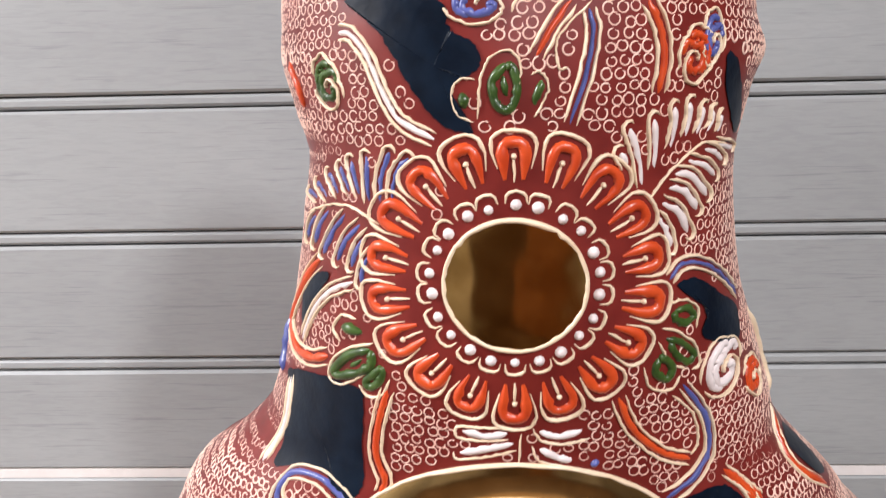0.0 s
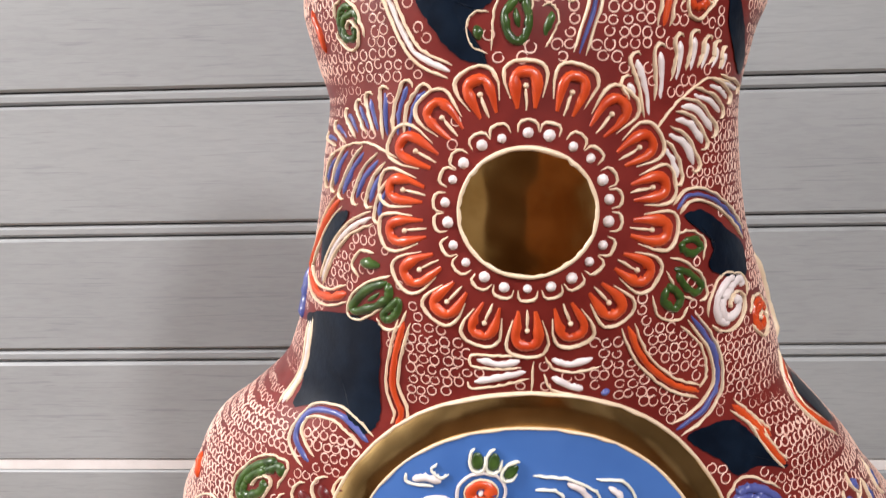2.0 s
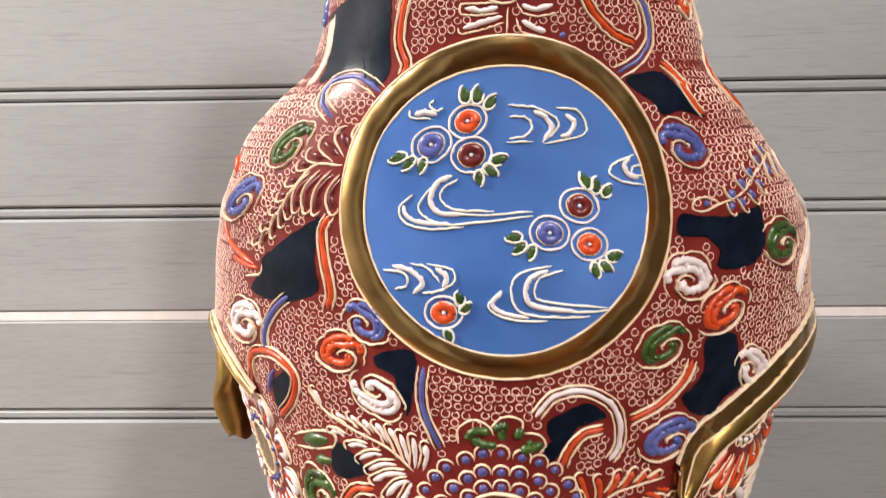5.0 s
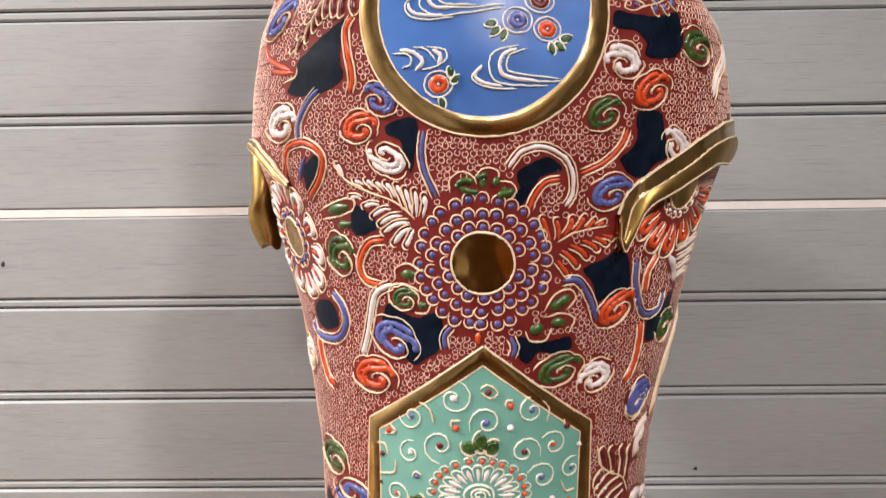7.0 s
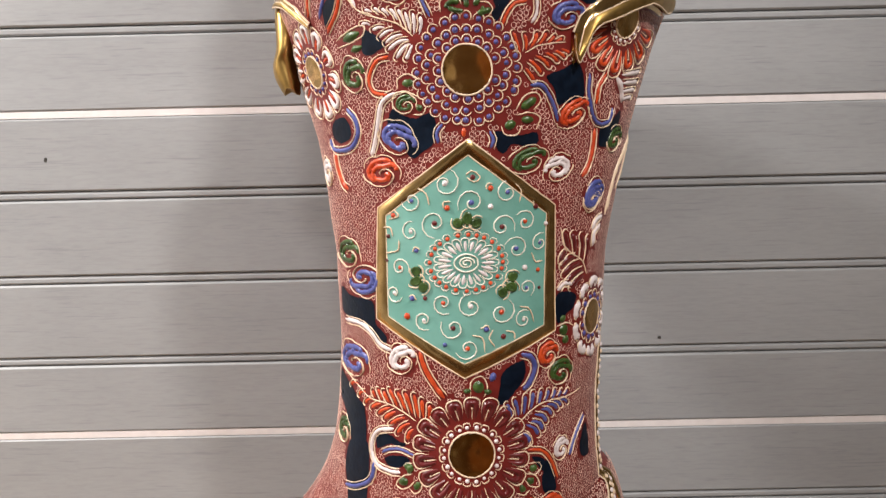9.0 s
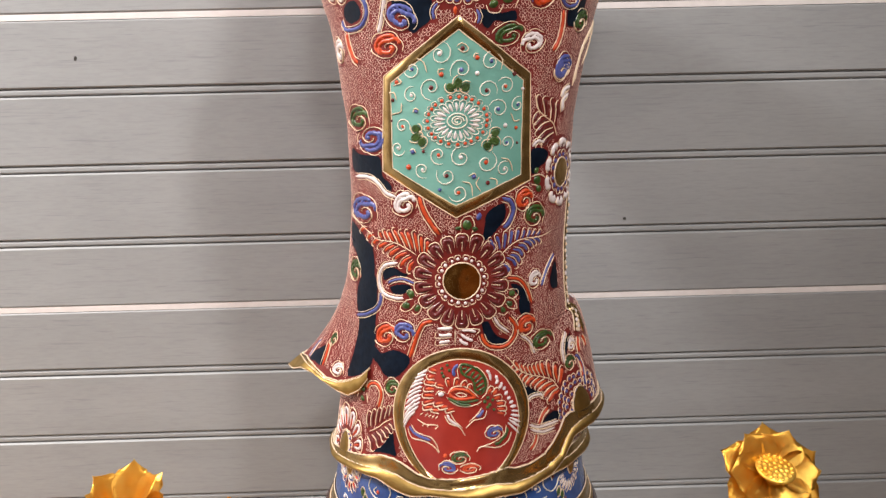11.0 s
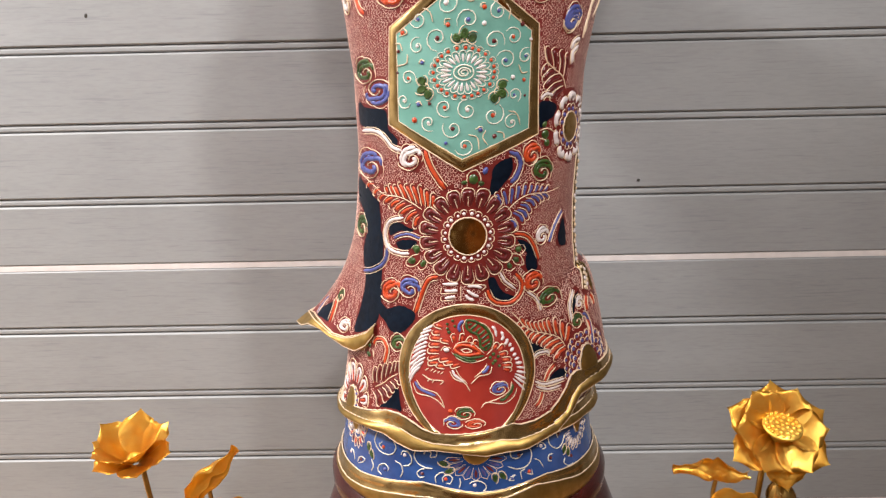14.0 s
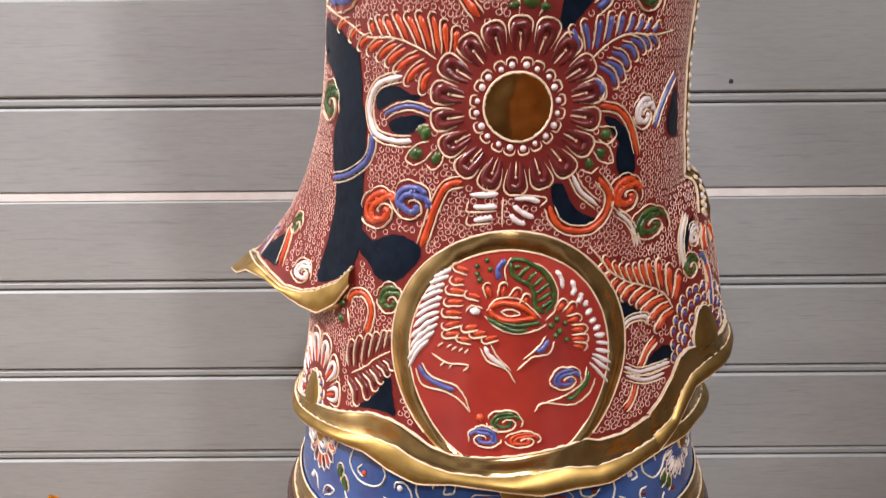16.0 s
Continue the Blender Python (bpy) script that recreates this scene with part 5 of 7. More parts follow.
# below the berry flower
ribbon("white", 0.0042, (-24.6, 1.4985), (-29.5, 1.4917), (-32.2, 1.4773), (-34.8, 1.4627), (-36.9, 1.4534))
navy((-27.8, 1.4816), (-25.7, 1.4871), (-22.8, 1.4823), (-19.1, 1.4799), (-13.9, 1.4831), (-12.6, 1.4729), (-13.5, 1.4625), (-16.7, 1.4571), (-20.8, 1.4514), (-22.9, 1.4562), (-23.3, 1.4649), (-25.9, 1.4714), (-28.6, 1.4731))
cloud(-25.8, 1.4655, 0.0134, "blue", -30, 1, 1.19)
cloud(-33.4, 1.4418, 0.0122, "orange", 0, 1, 1.36)
ribbon("blue", 0.0044, (-44.2, 1.4891), (-41.3, 1.4808), (-41.6, 1.47), (-46.7, 1.4597), (-56.7, 1.4584), (-59.1, 1.4669))
navy((-53, 1.4797), (-47, 1.483), (-44.3, 1.4765), (-45.7, 1.4671), (-52.2, 1.4635), (-55.5, 1.4699))
ribbon("orange", 0.0056, (-57, 1.4565), (-57, 1.4454), (-55, 1.433), (-51.9, 1.4286))
line("cream", 0.0011, (-23.6, 1.501), (-23.1, 1.5078), (-19.8, 1.5108), (-16.8, 1.5066))
line("green", 0.0064, (-21.9, 1.5045), (-18.3, 1.5048))
line("cream", 0.0012, (-26.1, 1.486), (-25.4, 1.4957), (-21.9, 1.4991), (-17.5, 1.4947))
cloud(-21.9, 1.4902, 0.0079, "green", 0, 1, 1.09)
line("cream", 0.0011, (-19.7, 1.4826), (-16.8, 1.4826), (-15.4, 1.4881))
line("green", 0.0049, (-18.5, 1.4861), (-16.6, 1.488))
ribbon("blue", 0.0030, (-10.9, 1.4754), (-12.7, 1.4695), (-12.5, 1.4619))
ribbon("blue", 0.0030, (3.4, 1.4697), (4.6, 1.4634), (4, 1.4576))
line("orange", 0.0034, (-4.5, 1.4722), (-4.4, 1.4657))
line("cream", 0.0011, (10.7, 1.4837), (13, 1.4936), (16.4, 1.4956), (18, 1.4903), (16.1, 1.4834))
line("green", 0.0064, (12.3, 1.4852), (16.5, 1.4918))
line("cream", 0.0011, (11.2, 1.4803), (15.5, 1.4822), (18.7, 1.4783), (18, 1.4709))
line("green", 0.0059, (12.9, 1.4771), (16.6, 1.4773))
line("cream", 0.0011, (6.8, 1.4729), (8.3, 1.4669), (12, 1.4669), (13.2, 1.4739))
line("green", 0.0059, (8, 1.4721), (11.1, 1.4752))
ribbon("blue", 0.0035, (14.2, 1.5008), (17.8, 1.5004), (21.7, 1.4898), (25.1, 1.4755))
navy((18.5, 1.507), (22.8, 1.5115), (27.8, 1.5169), (31.5, 1.5034), (32.1, 1.4896), (26.7, 1.4889), (23.8, 1.4877), (21.7, 1.4982))
cloud(30.3, 1.4813, 0.0114, "orange", 20, 1, 1.29)
navy((4.6, 1.4679), (6.7, 1.4695), (9.8, 1.4658), (14.2, 1.467), (18.1, 1.4681), (19, 1.4611), (15.5, 1.4582), (10.8, 1.4605), (8, 1.4539), (5.3, 1.4593))
cloud(16.6, 1.4484, 0.0104, "green", 10, 1, 1.42)
cloud(27.9, 1.4419, 0.0108, "white", 20, -1, 1.15)
ribbon("blue", 0.0036, (33, 1.51), (35.2, 1.4924), (40.9, 1.4754), (47.9, 1.4752), (48.3, 1.4858))
ribbon("orange", 0.0033, (40.2, 1.5105), (38.2, 1.5004), (39, 1.4881))
ribbon("orange", 0.0045, (41.2, 1.47), (42.1, 1.4591), (41.8, 1.445), (39.5, 1.435))
navy((44.5, 1.4733), (49.4, 1.4755), (53.6, 1.4836), (55.1, 1.4731), (52.6, 1.4594), (46.1, 1.4568), (43.8, 1.4657))
cloud(55.3, 1.4621, 0.0111, "green", 0, 1, 1.20)
cloud(48.3, 1.4209, 0.0131, "blue", 0, 1, 1.01)
ribbon("white", 0.0044, (58.4, 1.4033), (53.2, 1.4002), (51.8, 1.3934))
barb("white", 0.0042, 1, (48.3, 1.51), (55.1, 1.5123), (61.3, 1.5148))
barb("white", 0.0041, 1, (50, 1.5039), (56.5, 1.5054), (62.4, 1.5071))
barb("white", 0.0036, 1, (51.2, 1.4976), (57, 1.4995), (62, 1.5005))
barb("white", 0.0036, 1, (52.6, 1.4919), (56.8, 1.4937), (60.5, 1.4942))
line("white", 0.0052, (45.7, 1.5084), (50.3, 1.4996), (53.2, 1.4899))
bulb(R(43.7), 1.5112, 0.0014, 0.0013, "white")
# beside and below the hexagon
cloud(-68.6, 1.4406, 0.0128, "white", 0, 1, 0.98)
cloud(-58.2, 1.378, 0.0129, "green", 0, 1, 1.60)
cloud(-47.1, 1.359, 0.0135, "blue", 180, 1, 1.58)
navy((-63.5, 1.3493), (-57.5, 1.3449), (-42.9, 1.3438), (-40.8, 1.3351), (-40.1, 1.3262), (-34.1, 1.3182), (-34.8, 1.3113), (-41.9, 1.3167), (-47.2, 1.3248), (-62, 1.3268), (-64.9, 1.3347))
ribbon("white", 0.0044, (-66.2, 1.3222), (-51.4, 1.3238), (-43.6, 1.3187), (-38.8, 1.3106), (-32.8, 1.3072))
cloud(-57.4, 1.2912, 0.0154, "blue", 0, 1, 1.78)
cloud(-28.3, 1.3012, 0.0126, "white", 10, 1, 1.04)
ribbon("orange", 0.0045, (-20.6, 1.3089), (-18.3, 1.2958), (-14.2, 1.2828), (-10.8, 1.2741))
line("cream", 0.0013, (51.8, 1.3582), (47.7, 1.3702), (41.1, 1.377), (35.6, 1.3851), (33, 1.3983))
barb("wine", 0.0042, 1, (39.2, 1.3795), (36.9, 1.3871), (35.4, 1.3938))
barb("wine", 0.0044, 1, (42.7, 1.3777), (41, 1.3866), (39.4, 1.3924))
barb("wine", 0.0048, 1, (46.8, 1.3726), (46.3, 1.3837), (44.6, 1.3905))
barb("wine", 0.0046, 1, (50.3, 1.3689), (50.3, 1.3809), (49.2, 1.3877))
barb("wine", 0.0047, -1, (37.6, 1.3797), (35.7, 1.3773), (35.1, 1.3731))
barb("wine", 0.0045, -1, (43, 1.3745), (39, 1.3738), (35.9, 1.3686))
barb("wine", 0.0046, -1, (46.2, 1.3696), (41, 1.3678), (37.1, 1.3623))
barb("wine", 0.0047, -1, (48.5, 1.3634), (43, 1.3613), (38.9, 1.3563))
barb("wine", 0.0048, -1, (49.6, 1.3586), (45, 1.356), (41.3, 1.3513))
navy((34, 1.3483), (44.3, 1.3453), (43, 1.3353), (39.7, 1.3315), (34.6, 1.326))
ribbon("white", 0.0036, (34.5, 1.3504), (37.4, 1.3552), (42.3, 1.3534))
line("green", 0.0065, (36.6, 1.33), (38.5, 1.3264))
line("green", 0.0082, (36.1, 1.3202), (40.3, 1.3178))
line("green", 0.0066, (38.4, 1.3138), (40.5, 1.3086))
line("cream", 0.0012, (34.6, 1.3229), (39.9, 1.3243), (44.1, 1.3204))
line("cream", 0.0012, (34.7, 1.3161), (40, 1.3133))
cloud(30.6, 1.3023, 0.0118, "orange", 0, 1, 0.83)
cloud(37.3, 1.2867, 0.0121, "green", -20, 1, 1.04)
navy((9.9, 1.2686), (10.3, 1.2797), (11.4, 1.2929), (16, 1.2988), (20, 1.3003), (20.1, 1.2869), (16.1, 1.2765), (13.1, 1.2703))
ribbon("blue", 0.0047, (18.8, 1.3058), (23.2, 1.3018), (24.6, 1.2926), (22.1, 1.2819), (19.7, 1.278))
line("blue", 0.0049, (8.2, 1.2933), (7.1, 1.2868))
line("green", 0.0082, (1.8, 1.2873), (2.5, 1.2783))
line("cream", 0.0011, (-0.8, 1.2754), (-0.4, 1.2874), (3.6, 1.2907), (5.6, 1.2825), (4.3, 1.2746))
line("green", 0.0057, (-2.1, 1.2817), (-1.9, 1.2781))
line("green", 0.0057, (6, 1.2811), (5.6, 1.2767))
cloud(47.8, 1.4177, 0.0115, "blue", 0, 1, 1.00)
ribbon("white", 0.0045, (58.2, 1.3968), (53.6, 1.3907), (54.6, 1.3803))
line("cream", 0.0043, (78.1, 1.4663), (65.2, 1.4446), (62.2, 1.4221), (60.9, 1.4033))
line("cream", 0.0028, (78, 1.4645), (78, 1.4426), (69.8, 1.4218))
daisy(57.8, 1.3233, 0.0140, 0.0320, 10, "white", 12, "violet", True, 0, 360, 0.40, 1.0, "wine")
daisy(-0.2, 1.2306, 0.0172, 0.0455, 18, "wine", 20, "white", True, 0, 360, 0.50)
# round the wine flower
line("cream", 0.0010, (-80, 1.2845), (-56.7, 1.2742), (-45.1, 1.2653), (-34.5, 1.2644), (-27.3, 1.2597), (-22, 1.2541))
barb("orange", 0.0035, 1, (-17, 1.2569), (-16.6, 1.2624), (-16.5, 1.2678))
barb("orange", 0.0032, 1, (-19.2, 1.2569), (-19.5, 1.2652), (-19.8, 1.2714))
barb("orange", 0.0032, 1, (-21.1, 1.2578), (-22.1, 1.2666), (-23.1, 1.2747))
barb("orange", 0.0033, 1, (-23.7, 1.2597), (-25.2, 1.268), (-26.9, 1.2754))
barb("orange", 0.0034, 1, (-26.5, 1.2616), (-28.5, 1.2694), (-30.5, 1.2749))
barb("orange", 0.0031, 1, (-30.5, 1.2639), (-32.4, 1.2708), (-34.3, 1.2761))
barb("orange", 0.0032, 1, (-34.5, 1.2653), (-36, 1.2695), (-37.4, 1.2735))
barb("orange", 0.0029, 1, (-38, 1.2667), (-39.3, 1.2704), (-40.3, 1.2741))
barb("orange", 0.0030, 1, (-41.9, 1.2673), (-42.8, 1.2696), (-43.4, 1.2719))
barb("orange", 0.0034, -1, (-23.1, 1.2477), (-25.1, 1.2442), (-25.7, 1.2385))
barb("orange", 0.0034, -1, (-24.7, 1.2521), (-28, 1.2484), (-30.3, 1.2426))
barb("orange", 0.0034, -1, (-26.9, 1.256), (-30.4, 1.2531), (-33.8, 1.2482))
barb("orange", 0.0035, -1, (-31.1, 1.2594), (-34.1, 1.2562), (-36.7, 1.2518))
barb("orange", 0.0032, -1, (-34.1, 1.2616), (-37.4, 1.2587), (-40, 1.2543))
barb("orange", 0.0033, -1, (-38.8, 1.2633), (-41.6, 1.2609), (-43.9, 1.2574))
barb("orange", 0.0030, -1, (-43.2, 1.265), (-46.3, 1.2632), (-48.1, 1.2597))
barb("orange", 0.0027, -1, (-47.6, 1.2691), (-50.9, 1.2673), (-52.7, 1.2638))
barb("orange", 0.0028, -1, (-53.3, 1.2733), (-57.5, 1.2722), (-59.8, 1.2692))
navy((-73.8, 1.2756), (-60.7, 1.2698), (-51.8, 1.2608), (-46.2, 1.2535), (-45.4, 1.225), (-56.9, 1.2234), (-63.8, 1.2447), (-75.9, 1.2601))
navy((-57, 1.2259), (-45.4, 1.2275), (-44.1, 1.1847), (-43.4, 1.1625), (-45.8, 1.1406), (-52.4, 1.1296), (-60.8, 1.1237), (-58.5, 1.1503), (-57.2, 1.1776), (-61.1, 1.2065))
navy((-44.5, 1.1605), (-39.8, 1.1557), (-32.2, 1.1611), (-25.3, 1.1581), (-23.8, 1.1508), (-28.9, 1.1388), (-33.2, 1.1343), (-37.4, 1.1359), (-41, 1.1435), (-44.4, 1.1493))
cloud(-65.8, 1.2284, 0.0129, "green", 0, 1, 1.08)
ribbon("white", 0.0040, (-32.1, 1.2454), (-40.3, 1.2405), (-43.5, 1.2283), (-41.1, 1.215), (-33.9, 1.2115), (-28.8, 1.2121))
ribbon("blue", 0.0027, (-38, 1.2244), (-34.1, 1.2284), (-28.7, 1.2303), (-22.8, 1.2272))
navy((-39.8, 1.2376), (-34.3, 1.2404), (-29.7, 1.2369), (-26.2, 1.2356), (-27.9, 1.2327), (-34.2, 1.2328), (-39.1, 1.2273), (-40.6, 1.2301))
navy((-36, 1.2208), (-33.1, 1.2241), (-26.9, 1.2255), (-24.4, 1.2228), (-27.7, 1.2175), (-32.1, 1.2153), (-35, 1.2167))
line("cream", 0.0010, (-23.6, 1.2208), (-26, 1.2206), (-27.7, 1.2175))
line("green", 0.0055, (-26.9, 1.217), (-24.9, 1.2184), (-24.8, 1.2126))
line("cream", 0.0010, (-23.5, 1.2127), (-27.6, 1.2099), (-30.4, 1.203), (-28.1, 1.1997), (-24.8, 1.2022), (-22.5, 1.2075))
line("green", 0.0062, (-29.2, 1.204), (-25.5, 1.2072))
line("cream", 0.0010, (-24, 1.2002), (-22.3, 1.1977), (-20, 1.2009), (-19.2, 1.2072))
line("green", 0.0053, (-22.4, 1.201), (-20.5, 1.2071))
ribbon("blue", 0.0043, (-42.2, 1.2148), (-42.4, 1.2056), (-44.9, 1.1973), (-52.3, 1.189), (-60.4, 1.1851))
cloud(-38, 1.1736, 0.0119, "orange", 20, 1, 1.13)
cloud(-27.9, 1.1796, 0.0116, "blue", -20, 1, 1.04)
ribbon("orange", 0.0042, (-14, 1.1923), (-18.2, 1.1895), (-21, 1.1786), (-22.6, 1.1677), (-24.4, 1.1562))
line("white", 0.0030, (-11.8, 1.1859), (-7.7, 1.1855), (-4.5, 1.1865))
line("white", 0.0030, (-10.8, 1.1791), (-7.6, 1.1793), (-4.7, 1.1797))
line("white", 0.0030, (-10.6, 1.1719), (-8.2, 1.173), (-5.8, 1.174))
line("cream", 0.0010, (-12, 1.1823), (-12.5, 1.1793), (-11.9, 1.1763), (-4.7, 1.1773))
line("cream", 0.0010, (-12.2, 1.1745), (-12.1, 1.1697), (-6, 1.1707))
line("white", 0.0030, (-0.4, 1.1838), (3.2, 1.1838), (6.1, 1.1818))
line("white", 0.0030, (-0.7, 1.18), (2.5, 1.1754), (4.7, 1.1738))
line("white", 0.0030, (-1.3, 1.1755), (0.4, 1.1719), (2.6, 1.1703))
line("cream", 0.0010, (-3.3, 1.185), (-3.4, 1.1689))
line("cream", 0.0010, (-1.9, 1.1859), (7.6, 1.1841), (6.1, 1.1788))
ribbon("orange", 0.0038, (8.6, 1.1795), (10.6, 1.1704), (14.5, 1.166), (20, 1.166), (24.3, 1.1727), (25.7, 1.1832), (22.5, 1.1928))
navy((9, 1.1899), (12, 1.1911), (14.1, 1.182), (17.6, 1.174), (21.7, 1.1708), (18.4, 1.1678), (13.7, 1.1691), (10.6, 1.1749), (9.5, 1.1825))
ribbon("white", 0.0031, (14.8, 1.1953), (17.1, 1.1867), (22.2, 1.178))
cloud(31.5, 1.1823, 0.0111, "orange", 0, 1, 1.05)
cloud(40.7, 1.1637, 0.0100, "green", 0, 1, 1.58)
ribbon("white", 0.0027, (28, 1.1735), (31.8, 1.1679), (34.1, 1.1611), (35.2, 1.1529))
ribbon("orange", 0.0032, (22.2, 1.2303), (28.3, 1.2274), (32.7, 1.2181), (35.8, 1.2026))
navy((23.5, 1.2242), (27.5, 1.2226), (32.1, 1.2152), (34.4, 1.2028), (34, 1.1937), (28.9, 1.1938), (27.9, 1.2054), (28.8, 1.2112), (25.8, 1.219))
line("cream", 0.0010, (22.2, 1.2194), (26.7, 1.2189), (27.8, 1.2143), (25.1, 1.21), (22, 1.2133))
line("green", 0.0052, (22.7, 1.2152), (26.1, 1.2154))
line("cream", 0.0010, (20.3, 1.2123), (25.1, 1.2094), (27, 1.2005), (22.9, 1.2014), (20.8, 1.207))
line("green", 0.0053, (21.6, 1.2078), (24.4, 1.2039))
line("cream", 0.0010, (17.2, 1.198), (20, 1.1956), (22.5, 1.1988))
line("green", 0.0053, (19.1, 1.2037), (20, 1.1982))
cloud(38, 1.2248, 0.0102, "white", 0, 1, 0.83)
ribbon("blue", 0.0035, (54.1, 1.244), (48.2, 1.234), (44.7, 1.2238), (43, 1.2165))
navy((55.1, 1.2362), (57.6, 1.2115), (52.1, 1.2107), (49.8, 1.2184), (51.1, 1.2274))
line("cream", 0.0010, (18.3, 1.2522), (24.3, 1.2617), (31.6, 1.2657), (40.7, 1.2649), (51.1, 1.2676))
barb("blue", 0.0031, 1, (15.3, 1.2578), (14.4, 1.2633), (13.3, 1.2682))
barb("blue", 0.0032, 1, (18.2, 1.2577), (17.5, 1.2646), (16.4, 1.2708))
barb("blue", 0.0032, 1, (20.3, 1.2582), (20.7, 1.2659), (20.9, 1.2727))
barb("blue", 0.0033, 1, (23.4, 1.2617), (24, 1.2686), (24.2, 1.2745))
barb("blue", 0.0030, 1, (26.9, 1.2644), (27.5, 1.2699), (27.8, 1.2745))
barb("blue", 0.0027, 1, (30, 1.2657), (31, 1.2698), (31.3, 1.274))
barb("blue", 0.0028, 1, (33.2, 1.2662), (34.3, 1.2695), (34.7, 1.2729))
barb("blue", 0.0024, 1, (36.3, 1.2664), (37.4, 1.2689), (37.9, 1.2712))
barb("blue", 0.0024, 1, (39.3, 1.2661), (40.9, 1.2683), (41.5, 1.27))
barb("blue", 0.0033, 1, (19.8, 1.2443), (21.9, 1.2408), (22.8, 1.2357))
barb("blue", 0.0033, 1, (21.3, 1.2498), (24.9, 1.2463), (26.6, 1.2405))
barb("blue", 0.0033, 1, (23.3, 1.252), (27, 1.2496), (28.8, 1.2438))
barb("blue", 0.0033, 1, (24.9, 1.2569), (28.7, 1.2545), (30.5, 1.2494))
barb("blue", 0.0030, 1, (27.7, 1.2602), (31.3, 1.2584), (33.2, 1.2538))
barb("blue", 0.0027, 1, (30.8, 1.2629), (34, 1.2611), (36, 1.2571))
barb("blue", 0.0023, 1, (33.8, 1.2639), (36.6, 1.2622), (38.2, 1.2587))
barb("blue", 0.0024, 1, (37.6, 1.2638), (40.1, 1.2626), (41.7, 1.2597))
# beside the red medallion
ribbon("white", 0.0033, (56.9, 1.1643), (53.2, 1.1513), (53.1, 1.1349))
navy((59.5, 1.1616), (59.6, 1.1602), (56.6, 1.15), (54.6, 1.1409), (53.9, 1.1445), (54.5, 1.154))
cloud(59.4, 1.1505, 0.0077, "white", 0, 1, 0.74)
cloud(56.6, 1.1334, 0.0081, "green", 0, 1, 0.90)
ribbon("orange", 0.0041, (69.9, 1.1526), (71.5, 1.1465), (71.5, 1.1413))
ribbon("orange", 0.0040, (65.8, 1.1544), (64.4, 1.1466), (64.6, 1.1397))
ribbon("blue", 0.0033, (60.7, 1.1382), (63.1, 1.1353), (65, 1.1222), (65.1, 1.1046))
ribbon("orange", 0.0034, (63.6, 1.1316), (64.3, 1.1226), (64, 1.1141))
line("cream", 0.0011, (19.5, 1.1571), (22.4, 1.1504), (25.7, 1.1419), (31.2, 1.1346), (39.4, 1.1283), (44.9, 1.1221), (48, 1.1125))
barb("orange", 0.0027, 1, (26.6, 1.1411), (25.4, 1.1457), (24.4, 1.149))
barb("orange", 0.0024, 1, (28.9, 1.1385), (27.9, 1.1425), (27.2, 1.1452))
barb("orange", 0.0024, 1, (31.2, 1.1362), (30.1, 1.14), (29.4, 1.1433))
barb("orange", 0.0025, 1, (33.6, 1.1341), (32.4, 1.1383), (31.7, 1.142))
barb("orange", 0.0030, 1, (36.3, 1.1321), (34.9, 1.1374), (34.1, 1.1417))
barb("orange", 0.0031, 1, (38.6, 1.1312), (37, 1.1375), (36.5, 1.1421))
barb("orange", 0.0032, 1, (41, 1.1293), (39.6, 1.1363), (39.1, 1.1419))
barb("orange", 0.0039, 1, (44.4, 1.1262), (43.2, 1.1342), (43.2, 1.1403))
barb("orange", 0.0043, 1, (47.8, 1.1208), (47, 1.1294), (47.3, 1.1361))
barb("orange", 0.0044, 1, (49.1, 1.1169), (50.4, 1.1246), (51.1, 1.1309))
barb("orange", 0.0023, -1, (24, 1.1455), (22.6, 1.1434), (22.3, 1.1404))
barb("orange", 0.0023, -1, (26.1, 1.1403), (24.6, 1.1392), (24.3, 1.1362))
barb("orange", 0.0024, -1, (28.4, 1.1365), (26.9, 1.1348), (26.1, 1.132))
barb("orange", 0.0028, -1, (31.2, 1.1331), (29.2, 1.1316), (28.3, 1.1288))
barb("orange", 0.0028, -1, (34.1, 1.1304), (31.5, 1.1292), (29.7, 1.1258))
barb("orange", 0.0028, -1, (37.7, 1.1274), (34.7, 1.1261), (32.6, 1.1231))
barb("orange", 0.0029, -1, (41, 1.1244), (37.8, 1.1229), (35, 1.1199))
barb("orange", 0.0033, -1, (44.8, 1.1195), (40.2, 1.1187), (36.6, 1.1154))
barb("orange", 0.0034, -1, (46.9, 1.1147), (42.3, 1.1135), (39, 1.1092))
barb("orange", 0.0036, -1, (48.3, 1.1106), (44.5, 1.1085), (41.6, 1.1033))
navy((26.5, 1.1309), (29.2, 1.1253), (34, 1.1187), (37, 1.1142), (31.9, 1.1148), (29, 1.1128), (27.6, 1.1212))
ribbon("white", 0.0029, (29, 1.1097), (31.9, 1.1133), (37, 1.1126), (38.5, 1.1087))
ribbon("orange", 0.0032, (40.8, 1.0978), (37.6, 1.0929), (34.9, 1.0843))
navy((36.5, 1.0851), (40.7, 1.0913), (45.1, 1.0923), (47.5, 1.0876), (45.9, 1.0833), (40.5, 1.0847))
ribbon("white", 0.0030, (29.6, 1.087), (34.4, 1.0819), (40.5, 1.0813), (45.9, 1.0816))
ribbon("white", 0.0030, (30.1, 1.0819), (36.3, 1.0762), (43.6, 1.0761))
ribbon("orange", 0.0027, (33.3, 1.0752), (31.7, 1.0679), (29.2, 1.0628))
cloud(-68.6, 1.1248, 0.0082, "white", 0, 1, 1.00)
